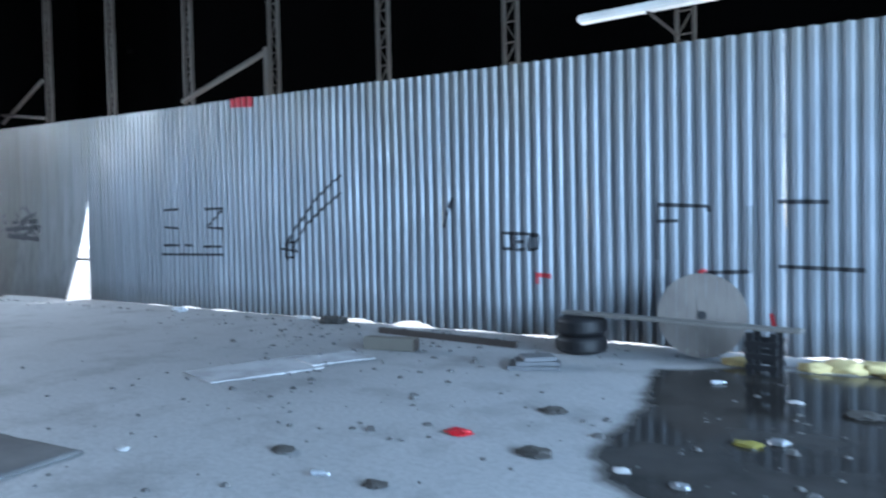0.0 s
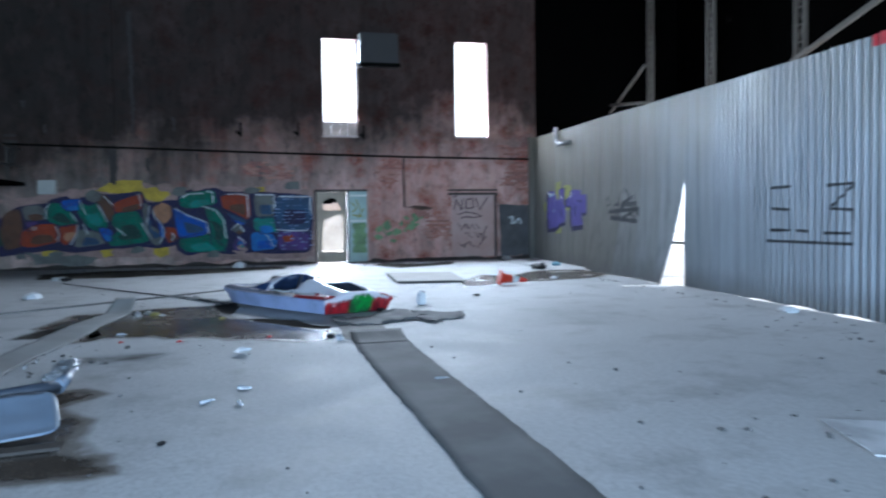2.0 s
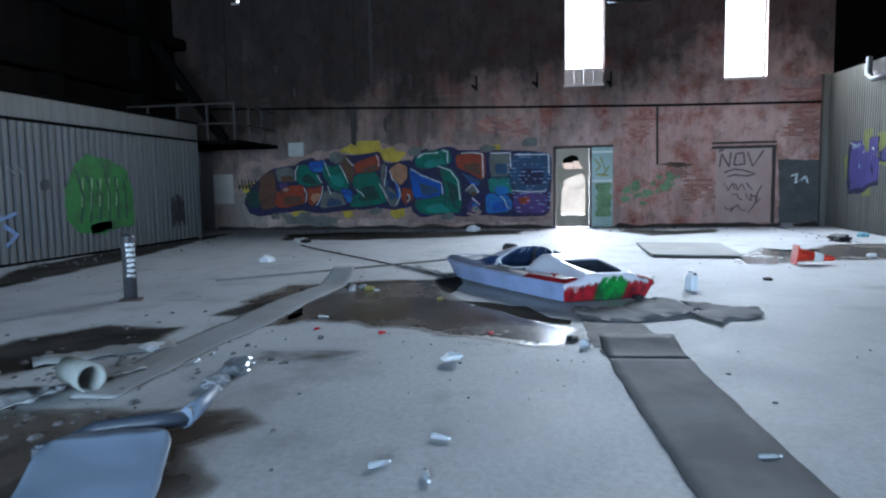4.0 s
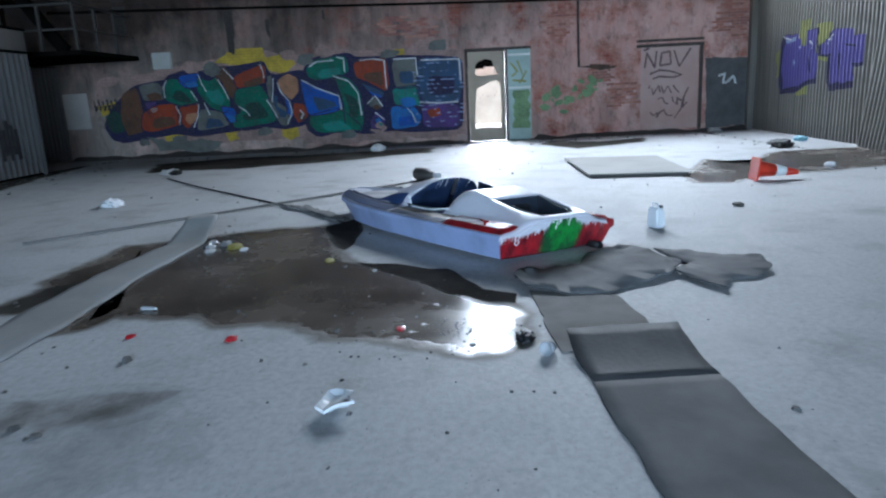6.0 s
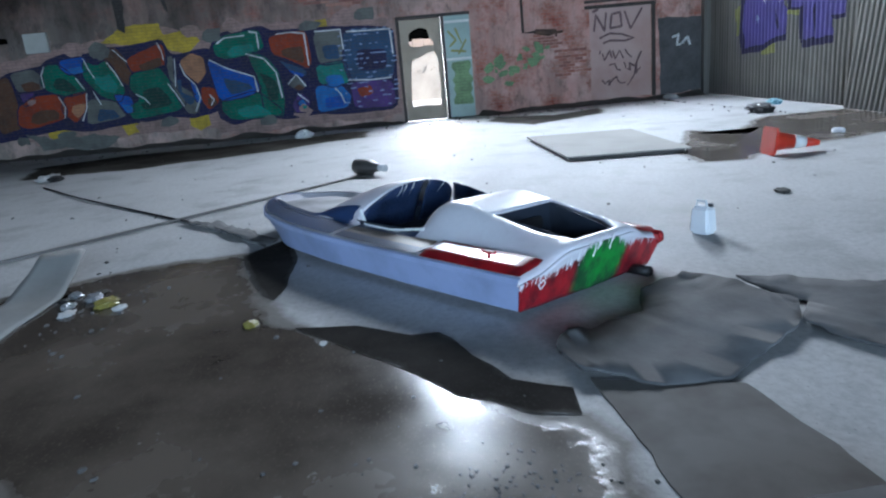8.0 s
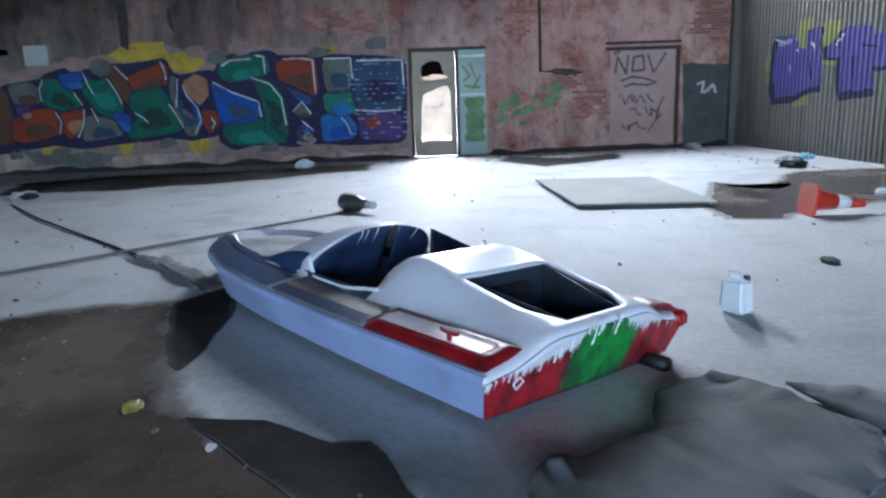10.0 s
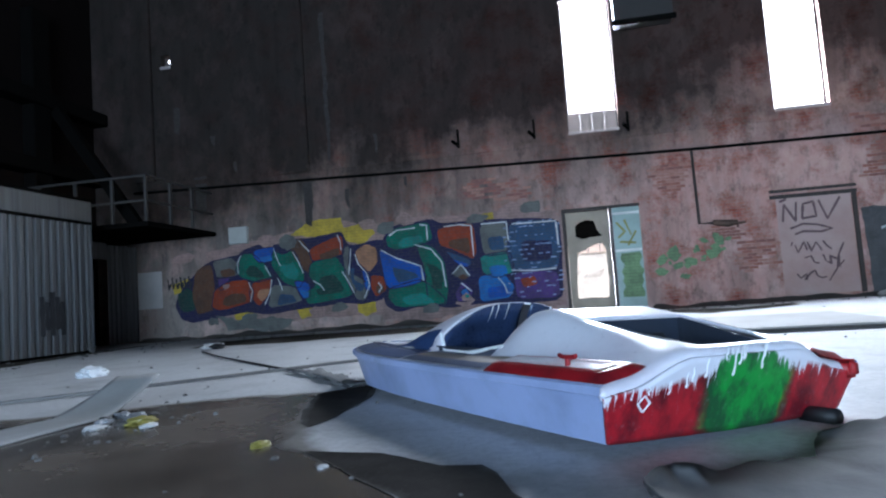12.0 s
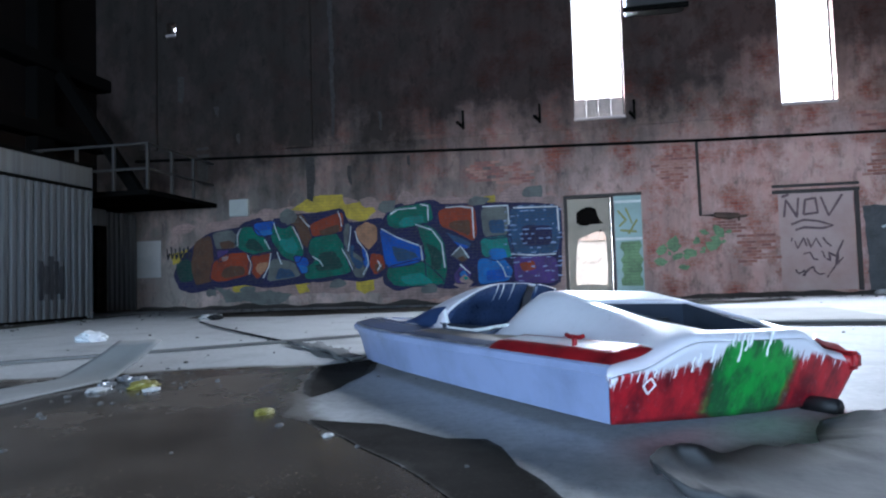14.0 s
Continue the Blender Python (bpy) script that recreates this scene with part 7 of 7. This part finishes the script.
add_bar(bm, (-5.3, 7.75, 0.03), (-3.1, 7.45, 0.03), 0.06, 0.09)
lone("timber_batten", bm, dark_wood, "dark timber batten lying along the fence", "batten")
slabs = thing("slab_pile", "small pile of grey slabs on the floor", "slabs", pose(-2.47, 6.56, 0, 0, 0, 20) @ Matrix.Scale(0.8, 4))
for k, (w, d) in enumerate(((0.32, 0.24), (0.26, 0.2), (0.2, 0.17))):
    part("slab", box((-w, -d, k * 0.05), (w, d, k * 0.05 + 0.048), 0.008, pose(0.02 * k, 0, 0, 0, 0, 8 * k)), plain("slate_grey_slab", (0.15, 0.155, 0.165), 0.7, 0, 0.4, 6) if k == 0 else bpy.data.materials["slate_grey_slab"], slabs)
sheet_glass = plain("dusty_glazing_sheet", (0.66, 0.66, 0.67), 0.16, 0, 1.0, 7, (0.30, 0.29, 0.28))
lone("glazing_sheet", slab([(-5.55, 4.75), (-4.85, 4.55), (-4.35, 5.55), (-5.05, 6.05)], 0.004, 0.014), sheet_glass, "dusty shiny glazing sheet lying on the floor", "sheet")
lone("glazing_sheet", slab([(-4.95, 5.75), (-4.5, 5.55), (-4.15, 6.15), (-4.7, 6.4)], 0.016, 0.024), sheet_glass, "broken piece of dusty glazing", "sheet")

# ---------------------------------------------------------------- litter
glass = plain("clear_plastic", (0.72, 0.76, 0.80), 0.08, 0, 0.1, 5)
glass.node_tree.nodes["Principled BSDF"].inputs["Transmission Weight"].default_value = 0.6
red_pl = plain("red_plastic", (0.55, 0.02, 0.03), 0.35)
yellow_pl = plain("yellow_plastic", (0.30, 0.26, 0.06), 0.45)
teal_pl = plain("pale_blue_plastic", (0.25, 0.50, 0.60), 0.4)
paper = plain("dirty_paper", (0.58, 0.58, 0.58), 0.8, 0, 0.4, 8)
foil = plain("crumpled_foil", (0.45, 0.47, 0.50), 0.36, 0.7, 0.2, 9)
soil = plain("dark_crumb", (0.07, 0.065, 0.06), 0.9)


def bottle(x, y, rz, s=0.5):
    b = thing("plastic_bottle", "crushed clear plastic bottle on the floor", "bottle", pose(x, y, 0.035 * s, 0, 90, rz), "bottles")
    bm = bmesh.new()
    add_lathe(bm, [(0.02 * s, -0.11 * s), (0.034 * s, -0.10 * s), (0.034 * s, -0.03 * s), (0.029 * s, 0.0), (0.034 * s, 0.03 * s), (0.03 * s, 0.07 * s), (0.013 * s, 0.10 * s), (0.013 * s, 0.115 * s)], 14)
    part("body", bm, glass, b, "", True)
    bm = bmesh.new()
    add_lathe(bm, [(0.016 * s, 0.112 * s), (0.016 * s, 0.135 * s), (0.012 * s, 0.137 * s)], 12)
    part("cap", bm, white_pl, b)


for x, y, rz in ((-6.94, 0.76, 20), (-7.45, 0.74, 70), (-7.05, 0.49, 130), (-8.89, -1.52, 10), (-8.21, -0.98, 40), (-10.8, -1.12, 80), (-9.2, -1.53, 15), (-0.75, 6.57, 30), (-7.37, 2.44, 100), (-2.34, 3.25, 10)):
    bottle(x, y, rz)


def cup(x, y, mat, label, s=1.0):
    c = thing("plastic_cup", label, "cup", pose(x, y, 0.04 * s, 0, 78, x * 40), "cups")
    bm = bmesh.new()
    add_lathe(bm, [(0.036 * s, -0.05 * s), (0.05 * s, 0.06 * s), (0.046 * s, 0.06 * s), (0.033 * s, -0.045 * s)], 18)
    part("shell", bm, mat, c, "", True)


cup(-9.71, 1.65, glass, "clear crushed plastic cup on the floor", 0.8)
cup(-5.72, -0.64, glass, "clear round plastic cup in the puddle", 0.5)
lone("plastic_shard", crumpled([(-9.06, 0.46), (-8.99, 0.53), (-9.06, 0.66), (-9.13, 0.60), (-9.23, 0.62), (-9.20, 0.49)], 0.07, 77), white_pl, "white broken plastic shard on the floor", "shard", smooth=False)
for k, (x, y, m, s, label, cat) in enumerate((
        (-10.12, -0.28, red_pl, 0.045, "small red plastic scrap", "scrap"), (-10.24, -0.98, red_pl, 0.04, "small red plastic scrap", "scrap"), (-10.19, 0.78, red_pl, 0.04, "red crushed can in the puddle", "can"),
        (-2.03, 4.3, red_pl, 0.09, "crumpled red wrapper", "wrapper"), (-9.93, 1.54, M["black"], 0.08, "black rubber scrap by the puddle", "scrap"), (-6.07, 0.36, M["black"], 0.035, "small black scrap", "scrap"),
        (-0.3, 4.92, yellow_pl, 0.08, "crumpled yellow wrapper in the puddle", "wrapper"), (-12.84, -1.15, yellow_pl, 0.11, "yellow plastic bag scrap in the puddle", "bag"), (-13.0, -1.3, foil, 0.075, "crumpled shiny foil heap", "foil"), (-13.12, -1.48, foil, 0.06, "crumpled shiny foil", "foil"), (-12.86, -1.42, foil, 0.06, "crumpled shiny foil", "foil"), (-13.15, -1.3, soil, 0.06, "dark soaked scrap", "scrap"), (-12.98, -1.5, M["black"], 0.05, "black scrap", "scrap"), (-12.7, -1.36, paper, 0.07, "soaked paper scrap", "paper"), (-12.72, -1.02, paper, 0.06, "soaked paper scrap", "paper"),
        (-16.31, -4.22, white_pl, 0.2, "crumpled white plastic bag on the floor", "bag"), (-21.1, -5.35, paper, 0.26, "pale crumpled sack on the floor", "sack"), (-20.8, -5.1, M["black"], 0.16, "black crumpled bag", "bag"),
        (-20.6, 7.95, M["black"], 0.28, "black rubbish bag near the fence", "bag"), (-21.9, 9.0, teal_pl, 0.18, "pale blue plastic tub near the fence", "tub"), (-26.1, 8.6, paper, 0.25, "whitish rubbish heap by the wall", "rubbish"), (-17.24, 7.18, white_pl, 0.1, "white plastic scrap", "scrap"), (-24.9, -1.1, white_pl, 0.28, "crumpled white plastic near the wall", "plastic"),
        (-8.69, -1.06, foil, 0.16, "crumpled shiny packaging", "packaging"), (-8.29, -1.05, glass, 0.12, "crumpled clear packaging", "packaging"), (-8.04, -2.91, foil, 0.26, "crumpled shiny plastic sheet", "sheet"), (-7.65, -2.89, paper, 0.16, "torn paper", "paper"), (-9.3, -2.19, paper, 0.14, "torn paper", "paper"),
        (-12.1, -0.03, yellow_pl, 0.06, "flattened yellowish carton", "carton"), (-11.68, 0.43, paper, 0.03, "soggy paper scrap", "paper"), (-14.01, 4.42, soil, 0.09, "small dark clod", "clod"), (-10.3, 8.3, white_pl, 0.14, "white plastic scrap at the fence foot", "scrap"),
        (-2.84, 3.47, soil, 0.08, "small dark stone", "stone"), (-1.66, 5.09, soil, 0.1, "dark rubber scrap", "scrap"), (-1.41, 4.15, soil, 0.11, "dark rubber scrap", "scrap"), (-1.96, 3.28, soil, 0.07, "small dark stone", "stone"), (-3.81, 2.99, paper, 0.05, "small paper scrap", "paper"), (-6.6, 8.25, soil, 0.25, "heap of dark dirt at the fence foot", "dirt"), (-7.3, 8.35, paper, 0.16, "torn paper at the fence foot", "paper"),
        (-0.14, 5.03, foil, 0.06, "crumpled foil", "foil"), (0.32, 5.95, soil, 0.12, "dark soaked cloth", "cloth"), (-0.12, 6.16, paper, 0.06, "paper scrap", "paper"), (-0.86, 4.12, paper, 0.05, "paper scrap", "paper"), (-0.52, 4.02, foil, 0.05, "crumpled foil", "foil"))):
    flat = 0.25 if m in (paper, soil, red_pl, yellow_pl) else 0.4
    lone(cat.replace(" ", "_"), lump(x, y, s, s * 0.7, s * flat, k * 1.7, 3), m, label + (" on the concrete" if len(label.split()) < 4 else ""), cat)

# crumbs and chips of concrete, far too many to count
rng = random.Random(9)
vs_all, fs_all = [], []


def chip(x, y, s):
    o = len(vs_all)
    a = rng.uniform(0, 6.28)
    k = rng.randint(4, 6)
    h = s * rng.uniform(0.25, 0.7)
    ring = [(x + s * rng.uniform(0.6, 1.2) * math.cos(a + j * math.tau / k), y + s * rng.uniform(0.5, 0.9) * math.sin(a + j * math.tau / k)) for j in range(k)]
    vs_all.extend([(px, py, -0.001) for px, py in ring] + [(x + (px - x) * 0.6, y + (py - y) * 0.6, h * rng.uniform(0.7, 1)) for px, py in ring])
    for j in range(k):
        fs_all.append((o + j, o + (j + 1) % k, o + k + (j + 1) % k, o + k + j))
    fs_all.append(tuple(o + k + j for j in range(k)))


for cx, cy, sx, sy, n, smax in ((-3.0, 4.3, 1.9, 1.3, 90, 0.03), (-3.2, 4.6, 1.3, 0.9, 60, 0.05), (-5.0, 6.6, 1.0, 0.7, 70, 0.06), (-6.5, 1.0, 2.0, 1.3, 34, 0.022), (-9, 0.2, 2.0, 1.5, 26, 0.018), (-8.3, -2.2, 1.3, 0.7, 150, 0.05), (-5.5, 7.6, 2.5, 0.5, 170, 0.04), (-14, 3.5, 4, 3, 40, 0.03), (-12.9, -1.3, 0.5, 0.3, 80, 0.03), (-25.6, 0, 0.5, 8, 260, 0.06), (-18, -8.4, 4, 0.5, 160, 0.05), (-17, 8.4, 4, 0.5, 120, 0.045), (-10.2, 0.9, 0.5, 0.35, 60, 0.016), (-10.18, 1.22, 0.10, 0.13, 120, 0.012), (-18, -2, 5, 4, 120, 0.03), (0, 5, 1, 1, 60, 0.03)):
    for _ in range(n):
        chip(rng.gauss(cx, sx), min(8.2, max(-8.9, rng.gauss(cy, sy))), smax * rng.uniform(0.25, 1.0) ** 1.5 + 0.004)
me = bpy.data.meshes.new("rubble")
me.from_pydata([v if -26.5 < v[0] else (-26.4, v[1], v[2]) for v in vs_all], [], fs_all)
me.materials.append(plain("concrete_chips", (0.115, 0.112, 0.11), 0.85, 0, 0.6, 12))
tagged(new("rubble", me), "scattered concrete crumbs, chips and grit", "rubble", kind="stuff")
